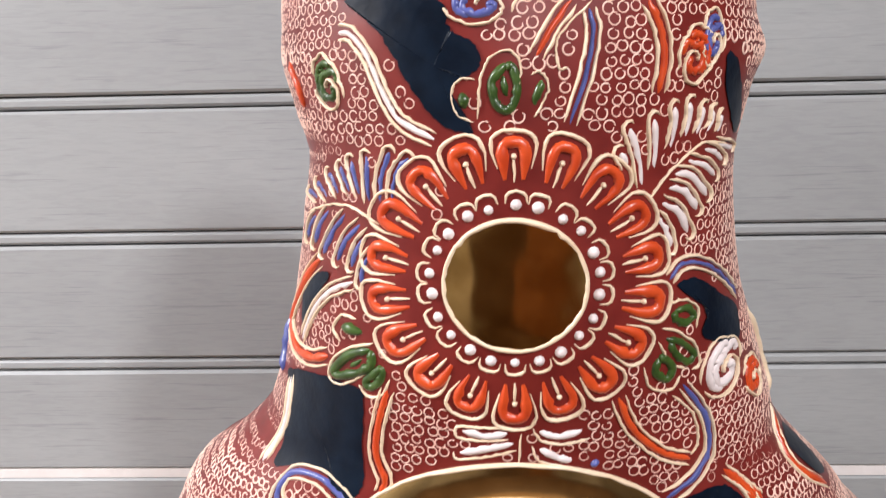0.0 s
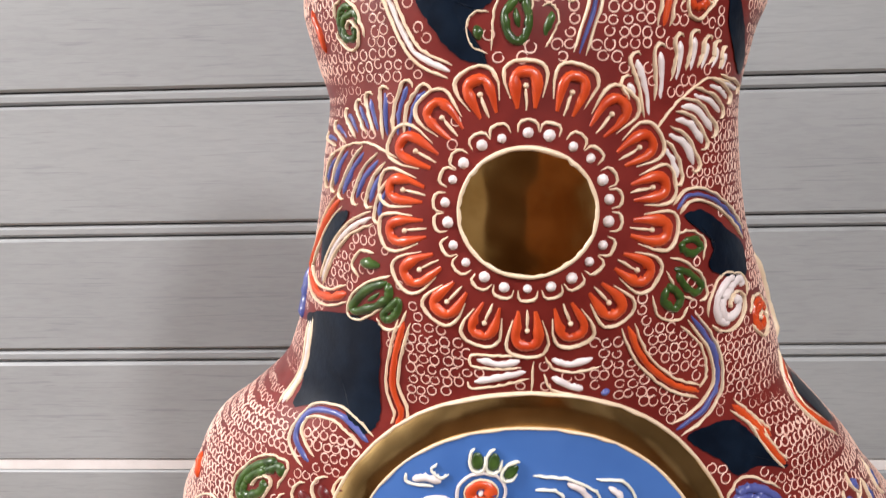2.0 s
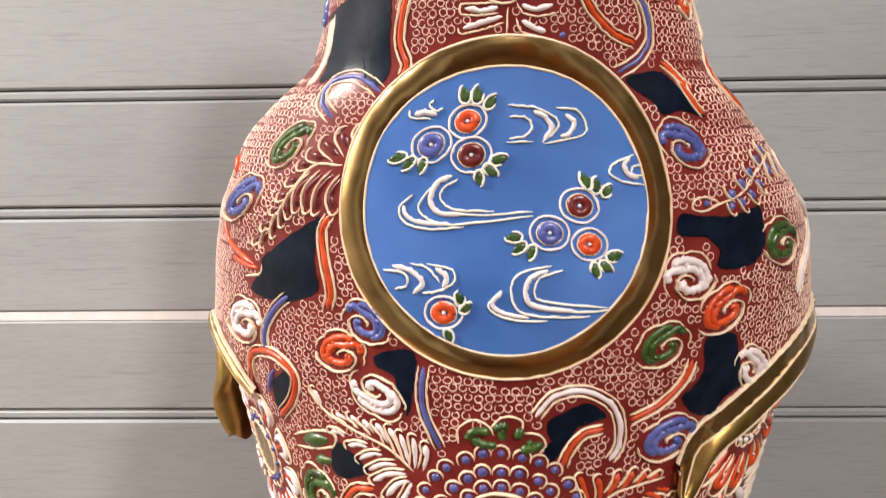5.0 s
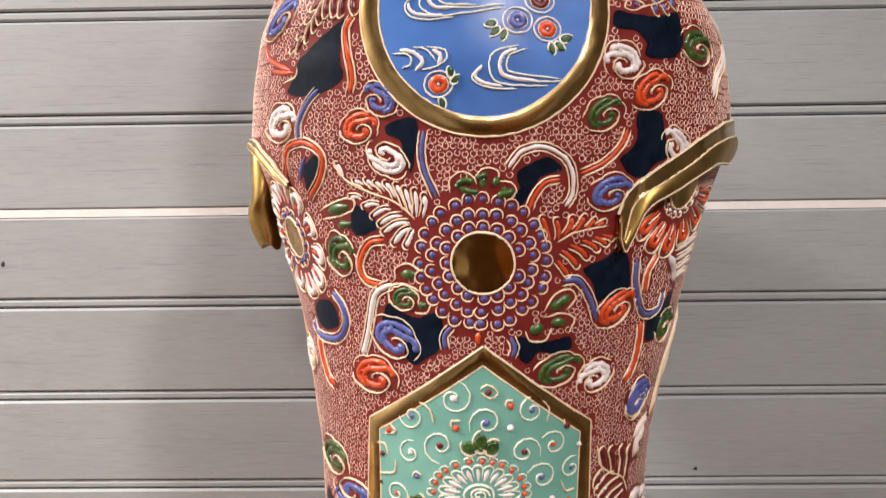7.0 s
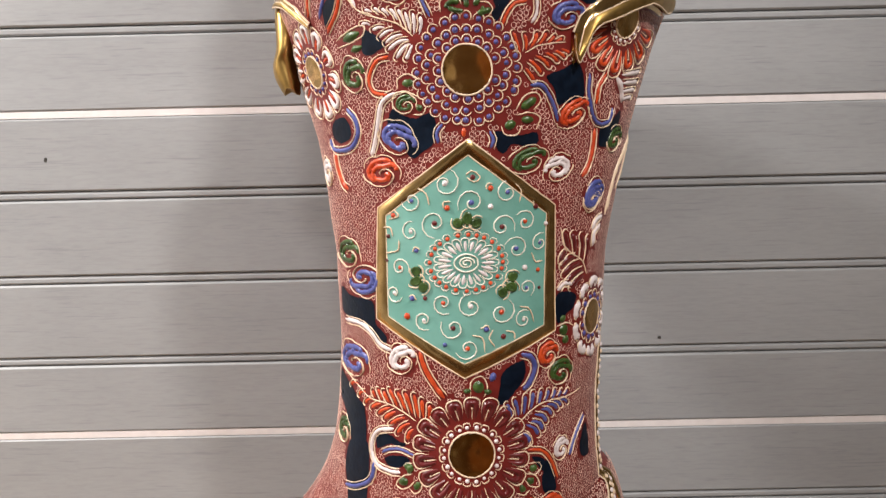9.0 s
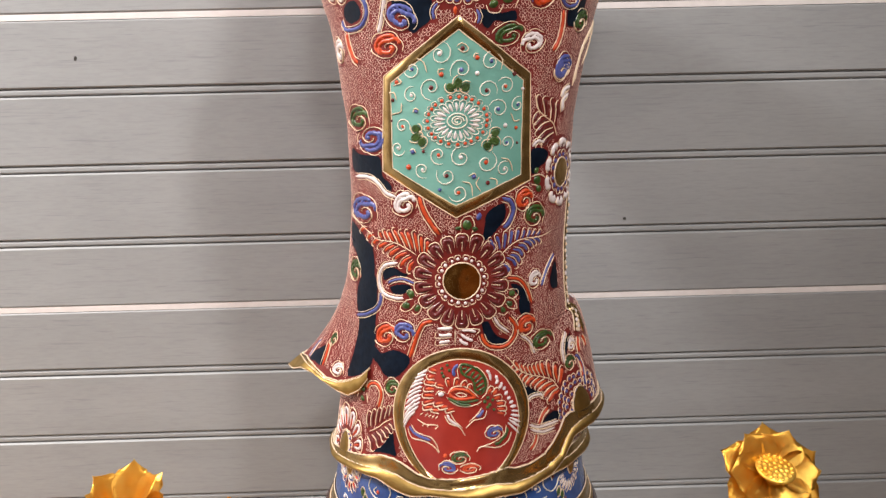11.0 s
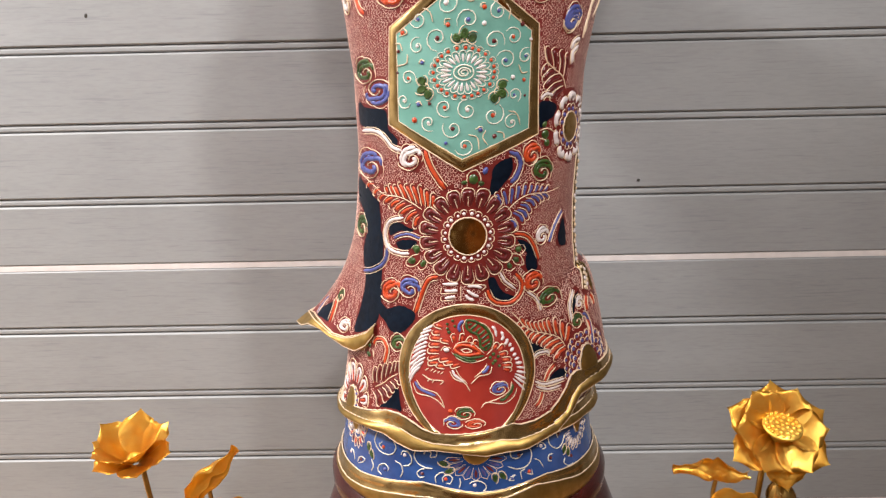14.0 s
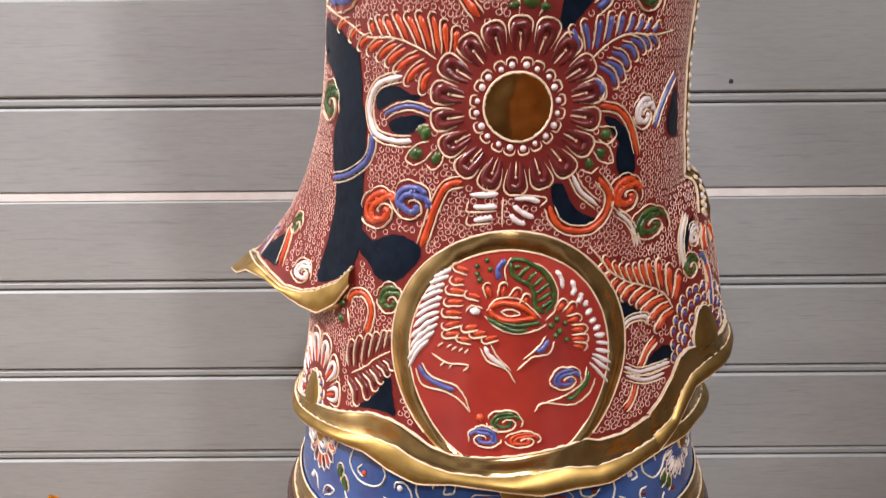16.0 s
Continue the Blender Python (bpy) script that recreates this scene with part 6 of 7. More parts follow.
ribbon("orange", 0.0036, (-79.7, 1.1477), (-78.6, 1.1374), (-77.7, 1.1234))
navy((-80.2, 1.1431), (-79.1, 1.1335), (-78.6, 1.1236), (-82, 1.1244), (-86.2, 1.1253), (-85.8, 1.1332))
ribbon("blue", 0.0038, (-87.7, 1.1434), (-88.8, 1.137), (-88.6, 1.1247))
cloud(-77.4, 1.1507, 0.0076, "green", 0, 1, 0.70)
ribbon("orange", 0.0033, (-47.8, 1.1166), (-46.3, 1.1224), (-41.7, 1.1245), (-38.8, 1.1177), (-39.1, 1.1095), (-40.2, 1.1024))
cloud(-32.9, 1.1249, 0.0094, "green", 0, 1, 0.90)
line("green", 0.0044, (-51.5, 1.1149), (-49.7, 1.1139))
line("green", 0.0048, (-52.2, 1.1074), (-49.7, 1.1038))
line("cream", 0.0016, (-53.4, 1.114), (-55.7, 1.1035))
line("cream", 0.0014, (-48.3, 1.113), (-47.1, 1.1036))
line("cream", 0.0012, (-44.7, 1.0761), (-40.1, 1.0825), (-36.4, 1.0896), (-32, 1.0959))
barb("wine", 0.0037, 1, (-45, 1.0801), (-45.8, 1.0874), (-45.4, 1.0935))
barb("wine", 0.0035, 1, (-42.8, 1.0808), (-43.1, 1.0891), (-42.4, 1.0973))
barb("wine", 0.0033, 1, (-40.1, 1.0841), (-39.9, 1.0927), (-39.1, 1.1003))
barb("wine", 0.0032, 1, (-37.9, 1.0881), (-37.2, 1.0957), (-36.5, 1.1026))
barb("wine", 0.0031, 1, (-35.5, 1.0923), (-34.5, 1.0987), (-33.9, 1.1048))
barb("wine", 0.0026, 1, (-33.1, 1.0961), (-32.5, 1.1012), (-32.3, 1.1055))
barb("wine", 0.0038, -1, (-45, 1.0732), (-42.3, 1.0676), (-41.5, 1.0615))
barb("wine", 0.0036, -1, (-42.5, 1.0769), (-39.5, 1.0727), (-38.2, 1.067))
barb("wine", 0.0035, -1, (-40, 1.0808), (-37.3, 1.0781), (-35.9, 1.0733))
barb("wine", 0.0034, -1, (-37.8, 1.0845), (-35.5, 1.0817), (-34.3, 1.0784))
barb("wine", 0.0029, -1, (-35.8, 1.0882), (-33.5, 1.0861), (-32.5, 1.0833))
barb("wine", 0.0025, -1, (-33.7, 1.0919), (-31.9, 1.0902), (-31.1, 1.0873))
navy((-40.7, 1.0588), (-37.2, 1.0659), (-34.7, 1.0723), (-33, 1.0814), (-31.2, 1.0807), (-30.3, 1.0714), (-29.1, 1.0608), (-32.4, 1.0613), (-36.9, 1.0606))
berry_flower(59.5, 1.0870, 0.009, 0.036, 4, 0, 200)
trim((72, 1.300), (70, 1.235), (70, 1.185), (66, 1.160))
line("gold", 0.0068, (73.8, 1.1964), (73.4, 1.1734), (73.6, 1.1542))
daisy(-61.5, 1.0510, 0.0093, 0.0400, 12, "white", 12, "violet", True, 0, 360, 0.36, 1.0, "orange")
# inside the sky-blue medallion
BASE["lift"] = 0.0012
rosette(-9.5, 1.6825, 0.0072, "orange")
rosette(-15.1, 1.6737, 0.0078, "blue")
rosette(-8.2, 1.6698, 0.0077, "wine")
leaf(-10.8, 1.6926, 0.0074, 0.0044, 110, "green", "ivory")
leaf(-8.3, 1.6925, 0.0074, 0.0044, 90, "green", "ivory")
leaf(-5.6, 1.6897, 0.0069, 0.0039, 50, "green", "ivory")
leaf(-20.6, 1.6688, 0.0081, 0.0041, 190, "green", "ivory")
leaf(-18.5, 1.6665, 0.0071, 0.0038, 225, "green", "ivory")
leaf(-16.1, 1.6657, 0.0066, 0.0035, 260, "green", "ivory")
leaf(-3.7, 1.668, 0.0074, 0.0042, 15, "green", "ivory")
leaf(-5, 1.6637, 0.0070, 0.0037, -40, "green", "ivory")
leaf(-6.8, 1.6608, 0.0065, 0.0035, -80, "green", "ivory")
rosette(7.8, 1.65, 0.0075, "wine")
rosette(3.2, 1.6398, 0.0075, "blue")
rosette(8.6, 1.6352, 0.0070, "orange")
leaf(9.3, 1.6596, 0.0075, 0.0042, 110, "green", "ivory")
leaf(10.8, 1.6578, 0.0070, 0.0040, 70, "green", "ivory")
leaf(12.4, 1.6556, 0.0066, 0.0037, 40, "green", "ivory")
leaf(-1.8, 1.6384, 0.0070, 0.0040, 180, "green", "ivory")
leaf(-1.1, 1.6342, 0.0070, 0.0037, 215, "green", "ivory")
leaf(0.5, 1.6324, 0.0065, 0.0035, 250, "green", "ivory")
leaf(12, 1.6303, 0.0075, 0.0042, 10, "green", "ivory")
leaf(10.6, 1.6262, 0.0066, 0.0038, -40, "green", "ivory")
leaf(9.1, 1.625, 0.0066, 0.0035, -80, "green", "ivory")
rosette(-11.2, 1.6082, 0.0077, "orange")
leaf(-9.1, 1.6143, 0.0066, 0.0038, 100, "green", "ivory")
leaf(-8.2, 1.6105, 0.0062, 0.0036, 40, "green", "ivory")
leaf(-10.5, 1.5987, 0.0063, 0.0034, -70, "green", "ivory")
# wave crests on the sky-blue medallion
line("white", 0.0021, (-11, 1.6619), (-13.2, 1.6592), (-14, 1.6528), (-12.4, 1.6478), (-8.7, 1.6473))
line("ivory", 0.0009, (-12.4, 1.6476), (-5.3, 1.647), (1.1, 1.6482))
line("ivory", 0.0009, (-10, 1.6607), (-12.2, 1.6569), (-12.3, 1.6528), (-10.1, 1.6489), (-4.4, 1.6484))
line("ivory", 0.0009, (-13.7, 1.6585), (-15.6, 1.651), (-14.4, 1.6459), (-10.4, 1.6432), (1.1, 1.6464))
line("white", 0.0018, (-18, 1.6505), (-17.4, 1.6468), (-15.3, 1.6441), (-10.4, 1.6432))
line("ivory", 0.0009, (-16.8, 1.6547), (-18.6, 1.6494), (-17.3, 1.6436), (-13.8, 1.6413), (-8.6, 1.6423))
line("white", 0.0020, (2.2, 1.6861), (4.2, 1.6838), (5, 1.6794), (3.5, 1.6754))
line("ivory", 0.0009, (-2.5, 1.6884), (2.8, 1.6872), (6.3, 1.6826), (5.4, 1.6782), (3.2, 1.6745))
line("ivory", 0.0009, (-2.2, 1.684), (0.5, 1.6839), (1.7, 1.6806), (0.5, 1.6768), (-2.2, 1.6758))
line("ivory", 0.0009, (-2.6, 1.6745), (1.8, 1.6748))
line("white", 0.0018, (7.9, 1.6848), (9.1, 1.6815), (7.9, 1.6775), (6.3, 1.6764))
line("ivory", 0.0009, (6.3, 1.6871), (9.9, 1.6863), (11.2, 1.6814), (9.9, 1.6765), (3.4, 1.6738))
line("white", 0.0021, (17.4, 1.6682), (16, 1.6651), (16.6, 1.6614), (18, 1.6602))
line("ivory", 0.0009, (18.2, 1.6689), (14.5, 1.666), (13.4, 1.6622), (15.3, 1.6587), (18.7, 1.6574))
line("ivory", 0.0009, (19.1, 1.665), (17.4, 1.6643), (17.1, 1.6614), (18.9, 1.6609))
line("white", 0.0023, (-19.7, 1.6852), (-17.9, 1.6862), (-15.4, 1.6852))
line("ivory", 0.0009, (-21.1, 1.687), (-20.3, 1.6843), (-16.3, 1.6837))
line("ivory", 0.0009, (-16.8, 1.6908), (-17.3, 1.6886), (-15.6, 1.6865), (-14.6, 1.6878))
line("white", 0.0021, (-18.8, 1.6266), (-16.1, 1.6249), (-14.3, 1.6203), (-15.5, 1.6154))
line("ivory", 0.0009, (-20.2, 1.6246), (-17, 1.6237), (-16.5, 1.6189), (-18.2, 1.6171))
line("white", 0.0021, (-12.5, 1.6263), (-11, 1.6229), (-11.4, 1.6181))
line("ivory", 0.0009, (-16.2, 1.6277), (-13.7, 1.6262), (-11.8, 1.6205))
line("ivory", 0.0009, (-13.8, 1.6279), (-10.2, 1.6257), (-10, 1.6206), (-12.2, 1.6169), (-14.3, 1.616))
line("white", 0.0021, (2.7, 1.6256), (0.3, 1.6225), (-0.4, 1.616), (0.9, 1.6112), (6.4, 1.6089))
line("ivory", 0.0009, (3.2, 1.6274), (-1.3, 1.6241), (-2.3, 1.616), (-1, 1.6088), (3.2, 1.6068), (8, 1.6066))
line("ivory", 0.0009, (4.7, 1.6255), (1.5, 1.6225), (0.8, 1.6159), (2.5, 1.613), (10.4, 1.61))
line("ivory", 0.0009, (0.9, 1.6107), (6.4, 1.6087), (10.6, 1.609))
line("white", 0.0019, (-3.5, 1.6173), (-4.8, 1.6126), (-3.5, 1.6088), (0.0, 1.6067))
line("ivory", 0.0009, (-3.5, 1.6178), (-5.3, 1.6115), (-3.5, 1.607), (-0.7, 1.6054), (2.4, 1.6053))
# inside the red medallion
line("white", 0.0024, (-20.2, 1.141), (-17.9, 1.1438), (-15.8, 1.1463))
line("white", 0.0024, (-21.3, 1.1377), (-18.9, 1.14), (-16.4, 1.1426))
line("white", 0.0024, (-22.3, 1.1329), (-19.7, 1.1359), (-17.4, 1.1379))
line("white", 0.0024, (-23.3, 1.128), (-20.3, 1.1324), (-17.8, 1.1344))
line("white", 0.0025, (-24.1, 1.1231), (-20.7, 1.128), (-18, 1.1307))
line("white", 0.0025, (-24.8, 1.1183), (-21.6, 1.1238), (-18.4, 1.127))
line("white", 0.0025, (-25.3, 1.1125), (-22, 1.1191), (-18.6, 1.123))
line("white", 0.0025, (-25.8, 1.1064), (-22.4, 1.1143), (-18.6, 1.1199))
line("white", 0.0025, (-26.1, 1.1006), (-22.9, 1.1095), (-18.9, 1.1161))
line("white", 0.0025, (-26.3, 1.0942), (-23.7, 1.1036), (-19.6, 1.112))
line("white", 0.0022, (-26.1, 1.0901), (-23.9, 1.0998), (-21, 1.1069))
line("white", 0.0027, (10.3, 1.1457), (11.7, 1.1419), (12.1, 1.1359))
line("white", 0.0028, (14.3, 1.14), (15.1, 1.1353), (14.3, 1.1319))
line("white", 0.0028, (16.9, 1.1329), (16.6, 1.1299), (15.8, 1.1276))
line("white", 0.0028, (18.5, 1.1285), (17.7, 1.1251))
line("white", 0.0028, (19.7, 1.1236), (18.1, 1.1207))
line("white", 0.0028, (20.8, 1.1181), (19.2, 1.1161))
line("white", 0.0028, (22.1, 1.1137), (20.1, 1.1121))
line("white", 0.0028, (23.4, 1.1086), (20.4, 1.1086))
line("white", 0.0025, (24.5, 1.1029), (20.9, 1.1048))
line("white", 0.0025, (24.8, 1.0981), (20.7, 1.1011))
line("white", 0.0025, (24.9, 1.0923), (19.9, 1.0988))
line("white", 0.0025, (24.7, 1.0876), (19.6, 1.0968))
line("white", 0.0021, (24.3, 1.0813), (19.1, 1.0944))
barb("orange", 0.0033, 1, (-11.4, 1.1459), (-14.3, 1.1474))
barb("orange", 0.0033, 1, (-12.5, 1.1407), (-14.9, 1.1404))
barb("orange", 0.0033, 1, (-12, 1.1348), (-16, 1.1351))
barb("orange", 0.0033, 1, (-12.6, 1.1295), (-16.3, 1.1286))
barb("orange", 0.0033, 1, (-12.8, 1.1231), (-16.8, 1.1227))
barb("orange", 0.0030, 1, (-13.2, 1.1185), (-16.7, 1.1157))
barb("orange", 0.0030, 1, (-13.1, 1.1124), (-16.6, 1.1111))
barb("orange", 0.0029, 1, (-8.9, 1.1169), (-11.8, 1.1151))
barb("orange", 0.0029, 1, (-6.8, 1.1138), (-9.8, 1.1123))
barb("orange", 0.0030, 1, (-10.2, 1.1089), (-13, 1.1094))
barb("orange", 0.0029, 1, (-4, 1.1115), (-6.8, 1.1095))
barb("orange", 0.0029, 1, (-8.4, 1.1321), (-11.2, 1.1333))
barb("orange", 0.0029, 1, (-5.9, 1.1323), (-6.6, 1.1377))
barb("orange", 0.0029, 1, (-3.1, 1.1324), (-2.6, 1.1378))
barb("orange", 0.0029, 1, (-0.7, 1.1309), (0.7, 1.1351))
barb("orange", 0.0025, 1, (2.1, 1.1278), (3, 1.132))
barb("orange", 0.0033, 1, (10.6, 1.124), (12.1, 1.128))
barb("orange", 0.0033, 1, (12.8, 1.1218), (14.6, 1.126))
barb("orange", 0.0033, 1, (13.2, 1.1184), (15.8, 1.1194))
barb("orange", 0.0033, 1, (14.3, 1.1133), (17.3, 1.1132))
barb("orange", 0.0033, 1, (14.3, 1.1081), (17.6, 1.1079))
barb("orange", 0.0030, 1, (14.6, 1.1046), (17.3, 1.1033))
line("orange", 0.0027, (-6.2, 1.1263), (-2.8, 1.1294), (1.4, 1.1276), (4.9, 1.1216), (-1.3, 1.1201), (-4.8, 1.1224), (-6.2, 1.1263))
line("cream", 0.0009, (-3.4, 1.1249), (-0.7, 1.1258), (1.4, 1.1233), (-1.4, 1.1222), (-3.4, 1.1249))
line("cream", 0.0009, (-6.9, 1.1247), (-4.2, 1.1312), (0.7, 1.1318), (4.2, 1.1262), (6.6, 1.1209))
line("white", 0.0041, (-10.8, 1.1246), (-8.3, 1.1243))
line("cream", 0.0009, (-12, 1.1236), (-10.4, 1.1274), (-7.5, 1.1259))
line("green", 0.0024, (-1.1, 1.1508), (-0.6, 1.1449), (1.3, 1.1414), (3.7, 1.1388), (4.9, 1.1337), (5.1, 1.1277), (7.5, 1.1234))
line("green", 0.0024, (7.5, 1.1234), (9.6, 1.1292), (9.6, 1.1362), (7.9, 1.1434), (5.1, 1.1486), (2.2, 1.1517), (-0.2, 1.1523), (-1.1, 1.1508))
line("green", 0.0024, (0.8, 1.1429), (2.2, 1.1458), (3.9, 1.1487))
line("green", 0.0026, (-0.1, 1.1478), (1.7, 1.1488))
line("green", 0.0024, (3.2, 1.1408), (5.3, 1.1456))
line("green", 0.0024, (4.4, 1.1377), (7.2, 1.1425))
line("green", 0.0024, (5.1, 1.1337), (8.7, 1.1393))
line("green", 0.0024, (5.4, 1.1296), (9.2, 1.1343))
line("green", 0.0023, (6.5, 1.126), (9.4, 1.1302))
line("cream", 0.0009, (3.4, 1.1511), (7.7, 1.1469), (10.6, 1.1361), (10.2, 1.1256), (7.7, 1.1195))
line("green", 0.0026, (-6.6, 1.1212), (-4.1, 1.118), (-0.4, 1.1146), (3.3, 1.1147))
line("green", 0.0024, (-4.6, 1.1198), (0.1, 1.1172), (4.2, 1.1179), (6.6, 1.1185))
line("cream", 0.0009, (-7.2, 1.1223), (-4.1, 1.1158), (0.8, 1.1128), (5.6, 1.1146), (7.9, 1.1174))
bulb(R(-9.3), 1.1485, 0.0015, 0.0013, "green")
bulb(R(-8.5), 1.1411, 0.0018, 0.0016, "green")
bulb(R(-6.9), 1.1517, 0.0015, 0.0013, "green")
bulb(R(-6), 1.1469, 0.0015, 0.0013, "green")
bulb(R(-9.2), 1.1443, 0.0015, 0.0014, "green")
bulb(R(9.2), 1.1166, 0.0018, 0.0016, "green")
bulb(R(10.6), 1.1198, 0.0018, 0.0016, "green")
bulb(R(11.3), 1.1132, 0.0018, 0.0016, "green")
bulb(R(12.7), 1.1173, 0.0015, 0.0014, "green")
bulb(R(10.3), 1.111, 0.0015, 0.0014, "green")
bulb(R(13.1), 1.1083, 0.0015, 0.0014, "green")
line("blue", 0.0030, (-2.3, 1.1524), (-4.1, 1.1473), (-3.9, 1.1414))
line("cream", 0.0009, (-0.9, 1.1533), (-2.5, 1.1473), (-2, 1.1408))
line("white", 0.0024, (-7, 1.1058), (-5.6, 1.1004), (-1.8, 1.0945))
line("cream", 0.0009, (-8.1, 1.1048), (-6, 1.0974), (-1.8, 1.0938), (0.5, 1.0857))
line("cream", 0.0009, (-5.6, 1.1072), (-3.9, 1.1005), (-0.5, 1.0929))
line("blue", 0.0027, (8.5, 1.1091), (7.1, 1.1047), (5.4, 1.1027))
line("cream", 0.0009, (0.9, 1.0929), (4.3, 1.0998), (8.5, 1.1014), (9.9, 1.108))
line("cream", 0.0009, (2.2, 1.099), (5.7, 1.1049), (7.8, 1.1113))
line("blue", 0.0025, (-23.4, 1.0921), (-21.3, 1.0864), (-17.6, 1.0827), (-14, 1.0805))
line("cream", 0.0009, (-24.2, 1.0902), (-22, 1.0813), (-16.1, 1.0793), (-12.5, 1.075), (-10.1, 1.0692))
line("cream", 0.0009, (-22.6, 1.0939), (-19.9, 1.0869), (-14.1, 1.0836), (-11.6, 1.0778), (-10.1, 1.0698))
cloud(12.8, 1.0867, 0.0067, "blue", 0, 1, 1.27)
line("green", 0.0028, (18.7, 1.0898), (18, 1.0837), (15, 1.0765), (12.8, 1.0755))
line("cream", 0.0009, (20.6, 1.085), (18.7, 1.077), (14.2, 1.072), (7.2, 1.0744), (5.1, 1.0696))
line("cream", 0.0009, (18.3, 1.0921), (17.2, 1.0839), (12.8, 1.0778), (7.8, 1.0746))
cloud(-1.9, 1.0647, 0.0062, "green", 0, 1, 1.47)
cloud(-6.5, 1.0561, 0.0061, "blue", 0, -1, 1.39)
bulb(R(-7.7), 1.0667, 0.0022, 0.0016, "orange")
cloud(2.4, 1.0548, 0.0046, "orange", 0, 1, 1.95)
line("cream", 0.0009, (-20.1, 1.1), (-16.4, 1.0957), (-11, 1.0952), (-12.1, 1.0916))
line("cream", 0.0009, (-18.7, 1.1038), (-17.3, 1.1063))
line("cream", 0.0009, (-16.5, 1.1034), (-15.1, 1.1059))
line("cream", 0.0009, (-15.1, 1.1025), (-13.8, 1.1049))
line("cream", 0.0009, (-13.4, 1.1022), (-12.3, 1.1043))
line("cream", 0.0009, (-11.9, 1.1015), (-10.9, 1.1039))
line("cream", 0.0009, (-17.8, 1.0935), (-16.7, 1.0956))
line("cream", 0.0009, (-15.6, 1.0925), (-14.8, 1.0951))
# scrolls and beads on the teal hexagon
spiral(-10.4, 1.4336, 0.0112, "ivory", "white", 80, -1, 1.25, 0.0010)
spiral(-22.2, 1.421, 0.0083, "ivory", "blue", 180, 1, 1.25, 0.0010)
line("cream", 0.0011, (-20.5, 1.4309), (-17, 1.4266), (-15.9, 1.4182))
bulb(R(-29.7), 1.4102, 0.0021, 0.0016, "orange")
line("cream", 0.0011, (-29.3, 1.4148), (-27.6, 1.4102), (-31.6, 1.4072))
spiral(-14.2, 1.4049, 0.0109, "ivory", "wine", 270, -1, 1.25, 0.0010)
spiral(-23.1, 1.3987, 0.0079, "ivory", "white", 70, 1, 1.25, 0.0010)
bulb(R(-32.5), 1.3948, 0.0017, 0.0015, "wine")
line("cream", 0.0011, (-34.5, 1.4012), (-31.4, 1.4012), (-30.4, 1.3948))
line("cream", 0.0011, (-28, 1.3923), (-28.8, 1.3846), (-34.2, 1.3822))
bulb(R(-21.2), 1.3847, 0.0017, 0.0015, "blue")
line("cream", 0.0011, (-22.8, 1.3839), (-21.6, 1.3873), (-19.8, 1.3856))
bulb(R(-33.9), 1.3766, 0.0013, 0.0012, "wine")
spiral(-28.2, 1.3717, 0.0080, "ivory", "orange", 340, 1, 1.25, 0.0010)
spiral(-30.7, 1.3524, 0.0077, "ivory", "white", 340, -1, 1.25, 0.0010)
bulb(R(-9.7), 1.4159, 0.0021, 0.0016, "orange")
line("cream", 0.0010, (-10.9, 1.4155), (-10.9, 1.4201), (-8.5, 1.4204))
spiral(-1.6, 1.4196, 0.0104, "ivory", "blue", 210, -1, 1.25, 0.0010)
bulb(R(-1.4), 1.4376, 0.0021, 0.0016, "wine")
line("cream", 0.0010, (-3.7, 1.4394), (-1.5, 1.4421), (1, 1.4375), (-0.8, 1.4343), (-3.3, 1.4373))
bulb(R(4.6), 1.4295, 0.0021, 0.0016, "orange")
line("cream", 0.0010, (3.3, 1.4288), (3.4, 1.4325), (5.1, 1.4328))
spiral(10.4, 1.4263, 0.0087, "ivory", "blue", 90, 1, 1.25, 0.0010)
line("cream", 0.0010, (12.3, 1.4332), (15, 1.4269), (14.7, 1.4187))
bulb(R(4.9), 1.4164, 0.0021, 0.0016, "white")
spiral(9.3, 1.4016, 0.0100, "ivory", "wine", 340, 1, 1.25, 0.0010)
spiral(17.5, 1.4048, 0.0087, "ivory", "orange", 150, -1, 1.25, 0.0010)
bulb(R(20.9), 1.4153, 0.0021, 0.0016, "wine")
line("cream", 0.0011, (19.8, 1.4196), (20.2, 1.4154))
bulb(R(25.6), 1.4024, 0.0017, 0.0015, "white")
spiral(15.1, 1.3853, 0.0097, "ivory", "blue", 160, -1, 1.25, 0.0010)
spiral(24.1, 1.3886, 0.0075, "ivory", "blue", 70, 1, 1.25, 0.0010)
line("cream", 0.0011, (21.1, 1.3817), (23.2, 1.3747), (26.1, 1.3752))
bulb(R(19), 1.3709, 0.0021, 0.0016, "white")
bulb(R(24.4), 1.3685, 0.0017, 0.0015, "orange")
spiral(20.1, 1.3558, 0.0071, "ivory", "blue", 300, 1, 1.25, 0.0010)
bulb(R(25.3), 1.3551, 0.0013, 0.0012, "wine")
bulb(R(-23.1), 1.3491, 0.0021, 0.0016, "blue")
line("cream", 0.0011, (-24.6, 1.3503), (-22.6, 1.3517), (-21.4, 1.3483))
bulb(R(-17.9), 1.3497, 0.0017, 0.0015, "wine")
spiral(-11, 1.3464, 0.0088, "ivory", "orange", 300, -1, 1.25, 0.0010)
bulb(R(-25.3), 1.3354, 0.0026, 0.0016, "orange")
spiral(-18.5, 1.3332, 0.0080, "ivory", "white", 300, -1, 1.25, 0.0010)
spiral(-7.3, 1.3279, 0.0098, "ivory", "wine", 150, 1, 1.25, 0.0010)
spiral(-0.8, 1.344, 0.0097, "ivory", "white", 110, 1, 1.25, 0.0010)
